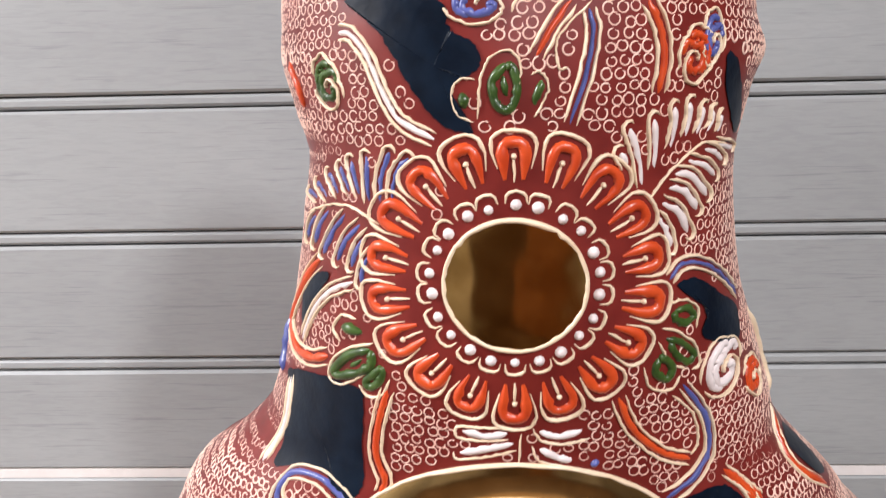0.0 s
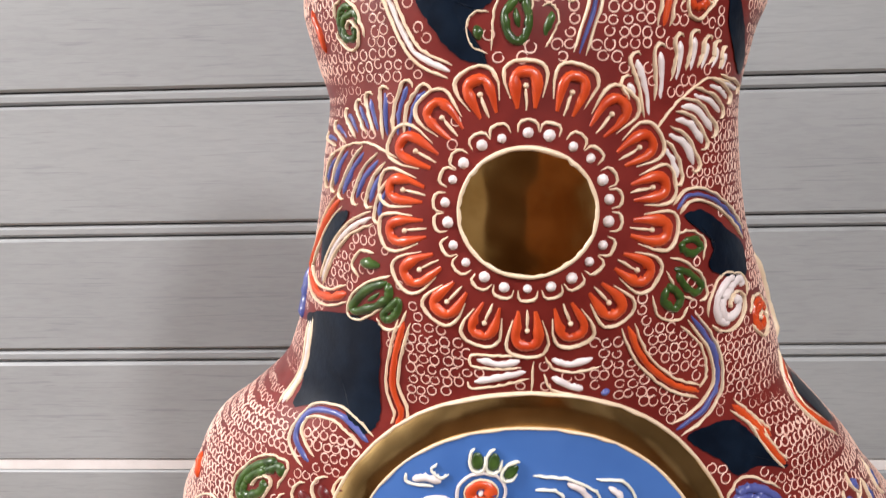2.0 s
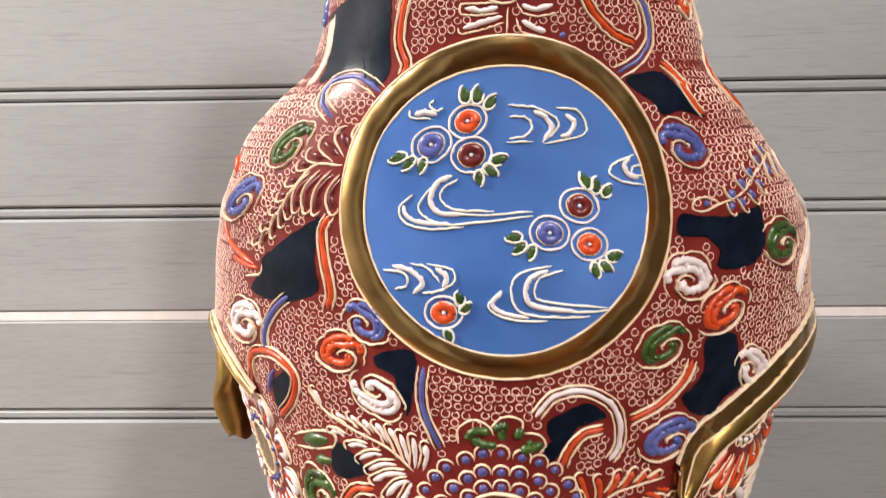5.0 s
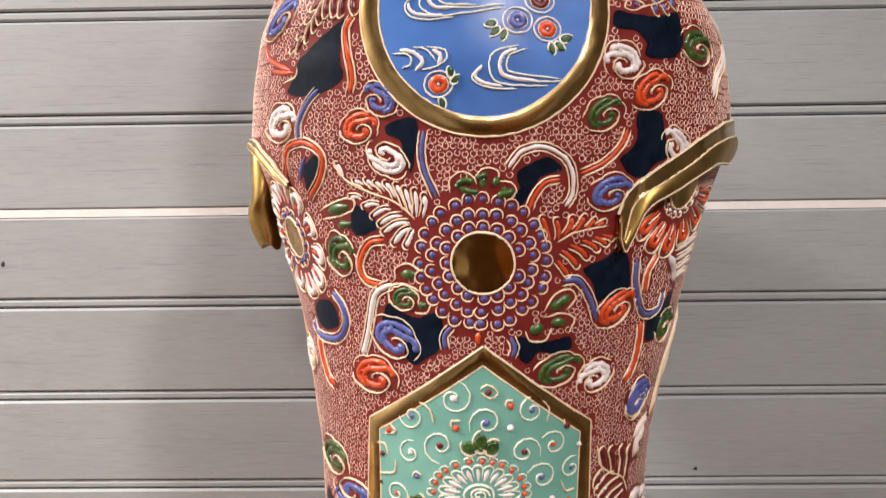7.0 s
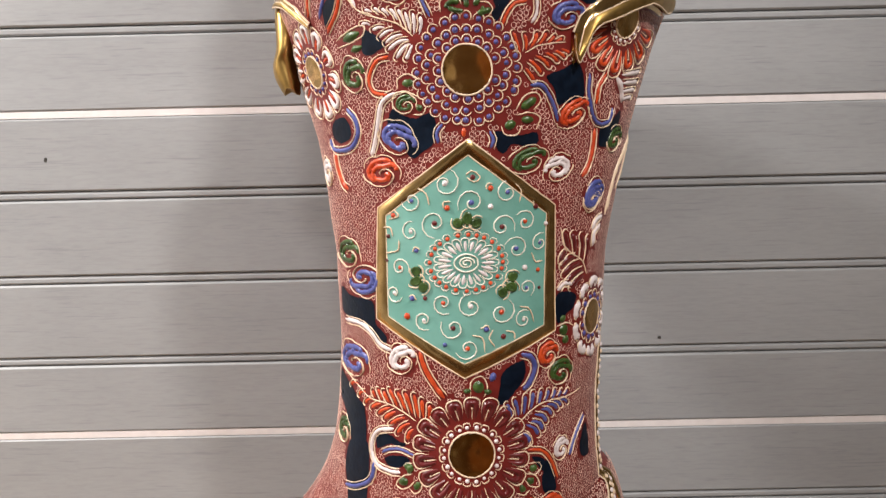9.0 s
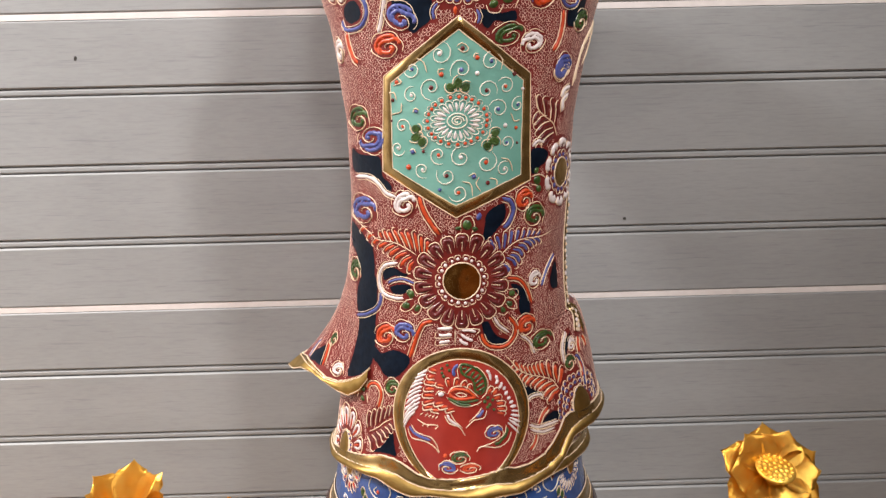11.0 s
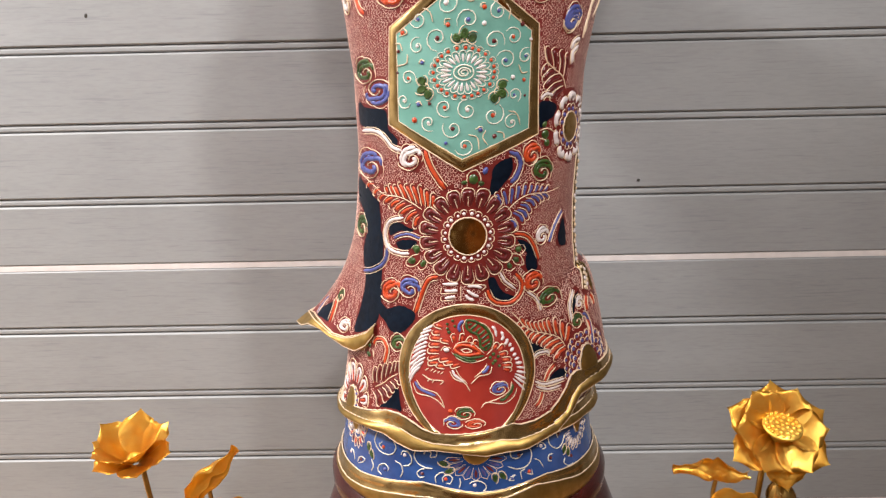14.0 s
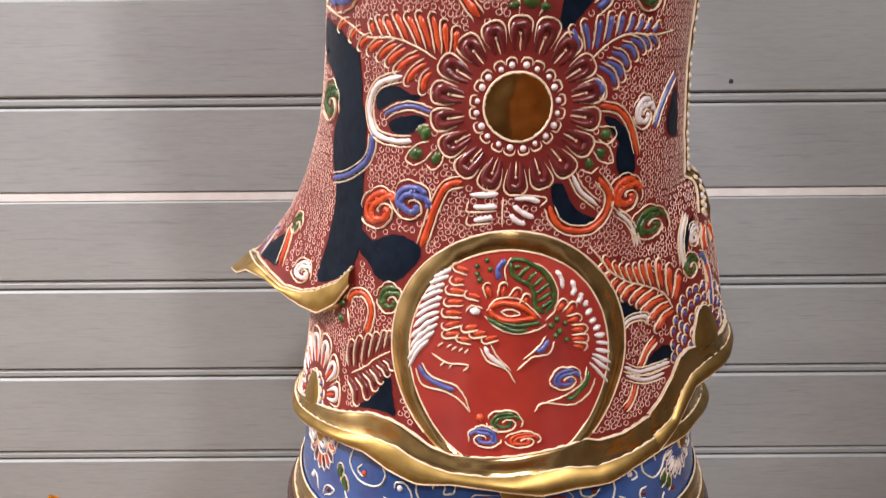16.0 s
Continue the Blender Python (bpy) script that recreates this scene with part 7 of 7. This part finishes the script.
bulb(R(-10.4), 1.3152, 0.0017, 0.0015, "blue")
spiral(-1.9, 1.3125, 0.0093, "ivory", "orange", 200, 1, 1.25, 0.0010)
spiral(10.6, 1.3389, 0.0106, "ivory", "orange", 60, -1, 1.25, 0.0010)
bulb(R(5.1), 1.3264, 0.0021, 0.0016, "blue")
line("cream", 0.0010, (2.7, 1.3271), (5.3, 1.3294), (6.4, 1.3259))
line("cream", 0.0011, (7.5, 1.3262), (6.2, 1.3198), (8.4, 1.3131))
bulb(R(11.5), 1.3206, 0.0021, 0.0016, "wine")
line("cream", 0.0011, (12.4, 1.3248), (15.4, 1.3231), (15.9, 1.3178))
spiral(19.3, 1.3321, 0.0076, "ivory", "white", 60, 1, 1.25, 0.0010)
line("cream", 0.0011, (17.6, 1.3423), (21.6, 1.3396), (23.7, 1.3296))
line("cream", 0.0011, (-0.3, 1.3225), (3.6, 1.3201), (4.7, 1.3091))
BASE["lift"] = 0.0
# thin scrolls on the blue underskirt
BASE["lift"] = 0.0004
line("ivory", 0.0010, (-43.2, 1.0301), (-44.3, 1.0203), (-40.6, 1.0123), (-34.8, 1.0132), (-32.2, 1.0211), (-33.9, 1.0285), (-36.1, 1.0292))
line("ivory", 0.0010, (-39.4, 1.0154), (-41.3, 1.0187), (-39.8, 1.023))
line("ivory", 0.0010, (-32.8, 1.0271), (-28, 1.0348), (-25.7, 1.0287), (-23.3, 1.0256))
line("ivory", 0.0010, (-29.5, 1.0157), (-28.8, 1.0199), (-26.1, 1.0202), (-24.4, 1.0137), (-25.5, 1.0079), (-28.5, 1.0053))
line("ivory", 0.0010, (-19.9, 1.0331), (-23.3, 1.0205), (-21.8, 1.0117), (-18.2, 1.0079), (-15.1, 1.0083))
line("ivory", 0.0010, (-19.1, 1.0211), (-18.2, 1.0245), (-16, 1.0241), (-16.1, 1.0194), (-13.8, 1.0206), (-13.4, 1.0258), (-13.2, 1.033))
line("ivory", 0.0010, (-56.1, 0.9867), (-54.6, 0.9946), (-50.9, 0.9958), (-51.8, 0.9916), (-55.3, 0.9868))
line("ivory", 0.0010, (-46.2, 1.0001), (-44.6, 0.9938), (-45.5, 0.9873))
line("ivory", 0.0010, (-58.7, 0.9868), (-60.6, 0.9941), (-63.7, 0.995))
line("ivory", 0.0010, (-36.1, 0.995), (-35.9, 0.9985), (-38, 1.0013), (-40.9, 0.9979), (-41.5, 0.9919), (-39.3, 0.9889))
line("ivory", 0.0010, (-32.6, 1.0082), (-29.5, 1.0058), (-28.6, 0.9989), (-29.7, 0.9928))
line("ivory", 0.0010, (-18.6, 1.0067), (-20.4, 1.0054), (-21.9, 1.0012), (-20.8, 0.9975), (-18.7, 0.9983))
line("ivory", 0.0010, (-13.7, 0.9936), (-14, 0.9998), (-12.1, 1.0045), (-10.4, 1.0055))
line("ivory", 0.0010, (-11, 0.9953), (-10.8, 1.0006), (-8.7, 1.003), (-7, 1.0002), (-7.8, 0.9948), (-9.5, 0.9946))
line("ivory", 0.0010, (-4.1, 1.0004), (-3.7, 0.9952), (-4.3, 0.99))
line("ivory", 0.0010, (-0, 0.9946), (1.3, 0.9967), (3.7, 0.9971), (6.2, 0.9936), (6.5, 0.9893), (5.2, 0.9864))
line("ivory", 0.0010, (15.8, 1.0086), (20.2, 1.0047), (24.5, 1.0057), (26.6, 1.0129), (26.2, 1.0215), (21.9, 1.031))
line("ivory", 0.0010, (22.5, 1.0192), (20.4, 1.0157), (17.7, 1.0172), (17.3, 1.0231), (20, 1.0261))
line("ivory", 0.0010, (29.6, 1.022), (30.4, 1.0257), (33, 1.0236), (34, 1.0188), (32.1, 1.0179))
line("ivory", 0.0010, (28, 1.011), (30.5, 1.0073), (32.4, 0.9996))
line("ivory", 0.0010, (35.4, 1.0294), (36.3, 1.0203), (40.4, 1.0129), (43.8, 1.0156), (45.5, 1.0229))
line("ivory", 0.0010, (43.5, 1.0287), (40.6, 1.0292), (41.3, 1.0229))
line("ivory", 0.0010, (37.9, 1.0096), (35.5, 1.0092), (35.4, 1.0039), (37.3, 1.0025))
line("ivory", 0.0010, (16.5, 0.9979), (19, 0.9989), (16.1, 0.9949), (18.6, 0.9938))
line("ivory", 0.0010, (21.8, 0.9934), (21.5, 1.0009), (23.5, 1.003))
line("ivory", 0.0010, (23.8, 0.9986), (26.6, 0.9959), (26.3, 1.0014))
line("ivory", 0.0010, (45.3, 0.999), (44.2, 0.9944), (47.3, 0.9886), (50.4, 0.9884))
bulb(R(-39), 1.0182, 0.0019, 0.0014, "orange")
bulb(R(-27.8), 1.0167, 0.0019, 0.0014, "white")
bulb(R(-53.5), 0.9926, 0.0019, 0.0014, "wine")
bulb(R(-63.2), 0.9919, 0.0019, 0.0014, "white")
bulb(R(-37.8), 0.9957, 0.0019, 0.0014, "blue")
bulb(R(-19.7), 1.0015, 0.0019, 0.0014, "wine")
bulb(R(-9.7), 0.9987, 0.0019, 0.0014, "orange")
bulb(R(2), 0.9931, 0.0019, 0.0014, "white")
bulb(R(20.9), 1.0183, 0.0019, 0.0014, "wine")
bulb(R(31.6), 1.022, 0.0019, 0.0014, "white")
bulb(R(41.7), 1.0269, 0.0019, 0.0014, "wine")
bulb(R(36.6), 1.0062, 0.0019, 0.0014, "wine")
bulb(R(17.5), 0.996, 0.0019, 0.0014, "blue")
bulb(R(25.3), 0.9995, 0.0019, 0.0014, "orange")
bulb(R(49.7), 0.9971, 0.0019, 0.0014, "wine")
BASE["lift"] = 0.0


def hexagon_field():
    """The white daisy in the middle of the teal hexagon."""
    BASE["lift"] = 0.0012
    at = place(HEX_TH, HEX_Z)
    cx, cz = 0.0004, -0.0012
    n = 19
    for i in range(n):
        a = 2 * math.pi * (i + 0.12 * math.sin(7 * i)) / n
        ring = [(cx + q * 1.28 * math.cos(a), cz + q * math.sin(a)) for q in (0.0086, 0.0110, 0.0135, 0.0158)]
        cord([at(*p) for p in ring], 0.0020, 0.0014, "white", swell=0.5)
        arc = [at(cx + q * 1.28 * math.cos(a + w), cz + q * math.sin(a + w)) for q, w in ((0.0110, -0.15), (0.0160, -0.15), (0.0180, -0.09), (0.0186, 0), (0.0180, 0.09), (0.0160, 0.15), (0.0110, 0.15))]
        cord(arc, 0.00045, 0.0010, "ivory")
    n = 24
    for i in range(n):
        b = 2 * math.pi * (i + 0.15 * math.sin(5 * i)) / n
        bulb(*at(cx + 0.0206 * 1.28 * math.cos(b), cz + 0.0206 * math.sin(b)), 0.0017, 0.0014, "orange", 2, 8)
        cord([at(cx + q * 1.28 * math.cos(b + w), cz + q * math.sin(b + w)) for q, w in ((0.0210, -0.11), (0.0230, -0.08), (0.0236, 0), (0.0230, 0.08), (0.0210, 0.11))], 0.00045, 0.0009, "ivory")
    cord([at(cx + 0.0086 * math.cos(q), cz + 0.0064 * math.sin(q)) for q in np.linspace(0, 2 * math.pi, 25)], 0.0006, 0.0012, "ivory", 0)
    cord([at(cx + k * 1.35 * math.cos(q), cz + k * math.sin(q)) for k, q in ((0.0045 - 0.0034 * j / 19, 0.6 * j) for j in range(20))], 0.0006, 0.0012, "ivory", 0)
    for dx, dz, tu in ((0.0, 0.0240, 90), (-0.0290, -0.0100, 205), (0.0262, -0.0140, -32)):
        a, h = at(cx + dx, cz + dz)
        trefoil(math.degrees(a), h, 0.0108, tu)
    BASE["lift"] = 0.0


def skirt_band():
    """Half flowers and leaves on the blue underskirt."""
    for c, first, second, z, wide in ((2.6, "wine", "violet", 1.0205, 1.28), (-59.7, "orange", "wine", 1.0240, 1.0), (54.5, "white", "white", 1.0235, 1.0)):
        at = place(R(c), z)
        for i in range(9):
            a = R(-172 + 164 * i / 8)
            cord([at(q * wide * math.cos(a), q * math.sin(a)) for q in (0.0120, 0.016, 0.0200)], 0.0021, 0.0015, second if i % 2 else first)
            cord([at(q * wide * math.cos(a + w), q * math.sin(a + w)) for q, w in ((0.010, -0.17), (0.0205, -0.15), (0.0232, 0), (0.0205, 0.15), (0.010, 0.17))], 0.00042, 0.0010, "cream")
    for c, z, turn in ((-10.8, 1.0142, 165), (-8.4, 1.0070, 205), (10.4, 0.9985, 275), (13.6, 1.0000, 305), (-48.2, 1.0108, 265), (-46.2, 1.0050, 295), (45.0, 1.0081, 250), (47.5, 1.0030, 270)):
        leaf(c, z, 0.0115, 0.0062, turn)


hexagon_field()
skirt_band()
curls(-97, 97, 1.045, 1.90, 0.0037, 5)

me = bpy.data.meshes.new("statue")
me.from_pydata(skin.v, [], skin.f)
for k in SLOTS:
    me.materials.append(M[k])
me.polygons.foreach_set("material_index", skin.m)
me.shade_smooth()
me.update()
statue = tagged(new("statue", me), "maroon glazed ceramic robed statue with raised enamel flowers and gilt hems", "statue")

# ---- stand and lotus ornaments ----
def build_stand():
    stand = tagged(new("display_stand"), "round red-brown lacquered wooden stand under the statue", "stand")
    stand.location = (0.038, 0.368, TOP_Z)
    h = FOOT - TOP_Z
    part("top", turned([(0.12, h - 0.030), (0.148, h - 0.028), (0.155, h - 0.020), (0.155, h - 0.010), (0.151, h - 0.004), (0.148, h - 0.0005), (0.12, h - 0.0005)], 72), LACQUER, stand)
    part("apron", turned([(0.10, h - 0.13), (0.145, h - 0.125), (0.164, h - 0.10), (0.168, h - 0.075), (0.157, h - 0.045), (0.140, h - 0.031), (0.10, h - 0.031)], 72,
                         lambda a, z: 1 + 0.012 * math.cos(5 * a)), LACQUER, stand)
    for i in range(5):
        a = 2 * math.pi * i / 5 - 0.17
        c, s = math.cos(a), math.sin(a)
        line = bend([(0.155 * c, 0.155 * s, h - 0.07), (0.170 * c, 0.170 * s, h - 0.12), (0.150 * c, 0.150 * s, 0.06), (0.165 * c, 0.165 * s, 0.012)], 6)
        part("leg", rod(line, [0.016] * (len(line) - 6) + [0.015, 0.0145, 0.014, 0.014, 0.015, 0.013], 12), LACQUER, stand)
    part("foot_ring", turned([(0.13, 0.0), (0.185, 0.0), (0.187, 0.008), (0.18, 0.014), (0.13, 0.014)], 64), LACQUER, stand)
    return stand


build_stand()


def petal(length, width, cup, seed, thick=0.0007, point=0.45):
    """A cupped petal that grows along +y from the origin, its hollow towards +z."""
    rnd = random.Random(seed)
    bm = bmesh.new()
    nu, nv = 9, 8
    top = []
    for j in range(nv + 1):
        v = j / nv
        w = width * (0.34 + 0.66 * math.sin(math.pi / 2 * min(1.0, v / 0.6))) * math.sqrt(max(0.004, 1 - (max(0.0, v - 0.6) / 0.4) ** 2.4))
        row = []
        for i in range(nu + 1):
            u = 2 * i / nu - 1
            x = u * w / 2
            y = length * v - 0.06 * length * u * u * v + point * 0.10 * length * (1 - abs(u)) * max(0.0, v - 0.7) / 0.3
            z = cup * (u * u * 0.75 * math.sin(math.pi * min(1, v + 0.1)) + 0.35 * v * v) + rnd.uniform(-1, 1) * 0.003 * width * v
            if v > 0.85:
                z -= cup * 0.22 * (v - 0.85) / 0.15
            row.append(bm.verts.new((x, y, z)))
        top.append(row)
    for j in range(nv):
        for i in range(nu):
            bm.faces.new((top[j][i], top[j][i + 1], top[j + 1][i + 1], top[j + 1][i]))
    bmesh.ops.solidify(bm, geom=bm.faces[:], thickness=thick)
    return bm


def wavy_leaf(size, seed, cup=0.25):
    """A round lotus leaf with a frilled edge, ribs and a boss, its hollow towards +z."""
    bm = bmesh.new()
    rnd = random.Random(seed)
    ph = rnd.uniform(0, 6)
    n, m = 60, 12
    rows = []
    for j in range(m + 1):
        q = j / m
        row = []
        for i in range(n):
            a = 2 * math.pi * i / n
            k = 1 + 0.07 * q * math.sin(3 * a + ph) + 0.05 * q * math.sin(7 * a) + 0.03 * q * math.sin(11 * a + 1)
            z = cup * size * q * q + size * 0.06 * q ** 3 * math.sin(5 * a + ph) + size * 0.018 * q * math.sin(12 * a) * (1 - q) * 3
            if q < 0.2:
                z += size * 0.05 * math.cos(math.pi * q / 0.4)
            row.append(bm.verts.new((size * q * k * math.cos(a), size * q * k * math.sin(a), z)) if q else None)
        rows.append(row)
    tip = bm.verts.new((0, 0, size * 0.05))
    for j in range(1, m):
        for i in range(n):
            bm.faces.new((rows[j][i], rows[j][(i + 1) % n], rows[j + 1][(i + 1) % n], rows[j + 1][i]))
    for i in range(n):
        bm.faces.new((tip, rows[1][i], rows[1][(i + 1) % n]))
    bmesh.ops.solidify(bm, geom=bm.faces[:], thickness=0.0006)
    return bm


def folded_leaf(length, width, seed):
    """A young leaf rolled along its length (+x), with curled, pinched ends."""
    bm = bmesh.new()
    rnd = random.Random(seed)
    n, m = 26, 12
    rows = []
    for i in range(n + 1):
        t = i / n
        w = width * float(np.interp(t, (0, 0.10, 0.22, 0.40, 0.60, 0.80, 0.94, 1), (0.46, 0.30, 0.42, 0.92, 1.0, 0.60, 0.34, 0.40))) * (1 + 0.08 * math.sin(19 * t))
        bow = 0.10 * length * math.sin(math.pi * 2 * t)
        row = []
        for j in range(m + 1):
            u = 2 * j / m - 1
            a = (2.75 - 0.35 * math.sin(math.pi * t)) * u
            ripple = w * (0.16 * math.sin(13 * t + 4 * u + seed) + 0.10 * math.sin(29 * t + seed) * u) * abs(u)
            row.append(bm.verts.new((length * (t - 0.5), w * 0.5 * math.sin(a) + ripple, w * 0.42 * (1 - math.cos(a)) * 0.8 + bow * 0.3 + rnd.uniform(-1, 1) * 0.03 * w)))
        rows.append(row)
    for i in range(n):
        for j in range(m):
            bm.faces.new((rows[i][j], rows[i + 1][j], rows[i + 1][j + 1], rows[i][j + 1]))
    bmesh.ops.solidify(bm, geom=bm.faces[:], thickness=0.0006)
    return bm


def bud_shell(size):
    prof = [(0.10, -0.62), (0.34, -0.55), (0.46, -0.30), (0.49, 0.0), (0.42, 0.26), (0.28, 0.50), (0.12, 0.62)]
    return turned([(r * size, z * size) for r, z in prof], 40, lambda a, z: 1 + 0.10 * abs(math.sin(7 * a)) - 0.06)


def seed_pod(size):
    bm = turned([(size * 0.35, -size * 0.9), (size * 0.7, -size * 0.35), (size * 0.98, -size * 0.05), (size, 0.0), (size * 0.93, size * 0.08), (size * 0.6, size * 0.10), (size * 0.2, size * 0.11)], 36)
    for k, (count, ring) in enumerate(((1, 0.0), (6, 0.28), (12, 0.54), (18, 0.80))):
        for i in range(count):
            a = 2 * math.pi * i / count + 0.3 * k
            m = Matrix.Translation((size * ring * math.cos(a), size * ring * math.sin(a), size * 0.10)) @ Matrix.Diagonal((1, 1, 0.7, 1))
            bmesh.ops.create_icosphere(bm, subdivisions=1, radius=size * 0.125, matrix=m)
    return bm


def lotus_head(parent, centre, tilt, turn, size, whorls, seed, pod, swing=0, point=0.45):
    """A flower head: whorls of petals, and a seed pod or a small knob in their middle."""
    flower = new("flower")
    flower.parent = parent
    flower.matrix_basis = pose(*centre, tilt, 0, 0)
    rnd = random.Random(seed)
    for k, (count, lean, long, wide, back) in enumerate(whorls):
        for i in range(count):
            ob = part("petal", petal(size * long, size * wide, size * (0.17 if pod else 0.24), seed + i + 20 * k, 0.0007, point), LEAF_GOLD, flower)
            spin = turn + 360 * (i + 0.5 * (k % 2)) / count + rnd.uniform(-4, 4)
            ob.matrix_basis = pose(0, 0, -back * size, swing, 0, 0) @ pose(0, 0, 0, 0, 0, spin) @ pose(0, size * 0.10, 0, lean + rnd.uniform(-4, 4), rnd.uniform(-7, 7), 0)
    if pod:
        part("seed_pod", seed_pod(size * 0.37), LEAF_GOLD, flower).matrix_basis = pose(0, -size * 0.10, size * 0.26)
    else:
        part("knob", turned([(size * 0.16, 0), (size * 0.17, size * 0.04), (size * 0.09, size * 0.07), (size * 0.05, size * 0.05)], 20), LEAF_GOLD, flower).matrix_basis = pose(0, -size * 0.05, size * 0.12)
    return flower


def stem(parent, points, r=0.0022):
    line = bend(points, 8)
    return part("stem", rod(line, [r] * len(line)), SHADED_GOLD, parent)


def lotus_ornament(label, x, y):
    """An Empty on the table with a small turned vase that holds the stems."""
    thing = tagged(new("lotus_ornament"), label, "ornament", "gilt lotus ornaments")
    thing.location = (x, y, TOP_Z)
    part("vase", turned([(0.034, 0.0), (0.036, 0.006), (0.020, 0.018), (0.016, 0.03), (0.034, 0.06), (0.040, 0.085), (0.026, 0.12), (0.022, 0.135), (0.027, 0.145)], 40), LEAF_GOLD, thing)
    return thing


FULL = ((6, 4, 0.90, 0.80, 0.10), (6, 16, 0.78, 0.80, 0.0))
CUP = ((6, 26, 1.04, 0.84, 0.06), (5, 47, 1.14, 0.90, 0.0))
x0, y0 = -0.215, 0.15
left = lotus_ornament("gilt metal lotus ornament with a cupped flower, bud and leaves", x0, y0)
lotus_head(left, (-0.2391 - x0, 0.144 - y0, 1.0735 - TOP_Z), 17, -36, 0.0335, CUP, 3, False, 0, 0.5)
stem(left, [(-0.2360 - x0, 0.146 - y0, 1.072 - TOP_Z), (-0.2344 - x0, 0.15 - y0, 1.035 - TOP_Z), (-0.2300 - x0, 0.155 - y0, 0.995 - TOP_Z), (-0.219 - x0, 0.15 - y0, 0.92 - TOP_Z), (0, 0, 0.13)])
part("folded_leaf", folded_leaf(0.084, 0.0185, 4), LEAF_GOLD, left).matrix_basis = pose(-0.1755 - x0, 0.125 - y0, 1.062 - TOP_Z, 65, -49, 0)
stem(left, [(-0.176 - x0, 0.130 - y0, 1.056 - TOP_Z), (-0.178 - x0, 0.135 - y0, 1.02 - TOP_Z), (-0.198 - x0, 0.14 - y0, 0.93 - TOP_Z), (0.004, 0.002, 0.13)], 0.0018)
part("round_leaf", wavy_leaf(0.028, 5), LEAF_GOLD, left).matrix_basis = pose(-0.1596 - x0, 0.112 - y0, 1.024 - TOP_Z, 58, 0, 0)
stem(left, [(-0.1596 - x0, 0.118 - y0, 1.020 - TOP_Z), (-0.166 - x0, 0.13 - y0, 0.98 - TOP_Z), (-0.196 - x0, 0.145 - y0, 0.91 - TOP_Z), (0.006, -0.002, 0.13)], 0.0018)
part("bud", bud_shell(0.0235), SHADED_GOLD, left).matrix_basis = pose(-0.2463 - x0, 0.132 - y0, 1.014 - TOP_Z, 6, 8, 0)
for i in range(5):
    part("petal", petal(0.030, 0.019, 0.006, 60 + i), SHADED_GOLD, left).matrix_basis = pose(-0.2463 - x0, 0.132 - y0, 0.999 - TOP_Z, 0, 0, 72 * i) @ pose(0, 0.0112, 0, 97, 0, 0)
stem(left, [(-0.2463 - x0, 0.134 - y0, 0.999 - TOP_Z), (-0.242 - x0, 0.14 - y0, 0.96 - TOP_Z), (-0.226 - x0, 0.147 - y0, 0.89 - TOP_Z), (-0.005, 0.001, 0.13)], 0.0018)

x0, y0 = 0.270, 0.165
right = lotus_ornament("gilt metal lotus ornament with open flower, seed pod and leaves", x0, y0)
lotus_head(right, (0.2915 - x0, 0.158 - y0, 1.0830 - TOP_Z), 20, 0, 0.0430, FULL, 11, True, 36, 0.8)
stem(right, [(0.2916 - x0, 0.168 - y0, 1.083 - TOP_Z), (0.2885 - x0, 0.170 - y0, 1.055 - TOP_Z), (0.2840 - x0, 0.167 - y0, 1.015 - TOP_Z), (0.274 - x0, 0.165 - y0, 0.92 - TOP_Z), (0, 0, 0.13)], 0.0026)
part("folded_leaf", folded_leaf(0.062, 0.020, 9), LEAF_GOLD, right).matrix_basis = pose(0.232 - x0, 0.140 - y0, 1.055 - TOP_Z, 25, 6, 0)
stem(right, [(0.2385 - x0, 0.143 - y0, 1.053 - TOP_Z), (0.2390 - x0, 0.148 - y0, 1.02 - TOP_Z), (0.256 - x0, 0.158 - y0, 0.93 - TOP_Z), (-0.004, 0, 0.13)], 0.0018)
part("round_leaf", wavy_leaf(0.0285, 8), LEAF_GOLD, right).matrix_basis = pose(0.251 - x0, 0.122 - y0, 1.0185 - TOP_Z, 56, 0, -6)
stem(right, [(0.251 - x0, 0.128 - y0, 1.014 - TOP_Z), (0.253 - x0, 0.14 - y0, 0.97 - TOP_Z), (0.262 - x0, 0.155 - y0, 0.90 - TOP_Z), (-0.002, -0.004, 0.13)], 0.0018)
part("bud", bud_shell(0.0235), SHADED_GOLD, right).matrix_basis = pose(0.2968 - x0, 0.152 - y0, 1.0265 - TOP_Z, 4, -6, 0)
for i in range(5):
    part("petal", petal(0.027, 0.018, 0.005, 80 + i), SHADED_GOLD, right).matrix_basis = pose(0.2968 - x0, 0.152 - y0, 1.013 - TOP_Z, 0, -6, 72 * i + 30) @ pose(0, 0.0112, 0, 99, 0, 0)
stem(right, [(0.2960 - x0, 0.153 - y0, 1.013 - TOP_Z), (0.2917 - x0, 0.155 - y0, 0.985 - TOP_Z), (0.280 - x0, 0.16 - y0, 0.91 - TOP_Z), (0.004, 0, 0.13)], 0.0018)
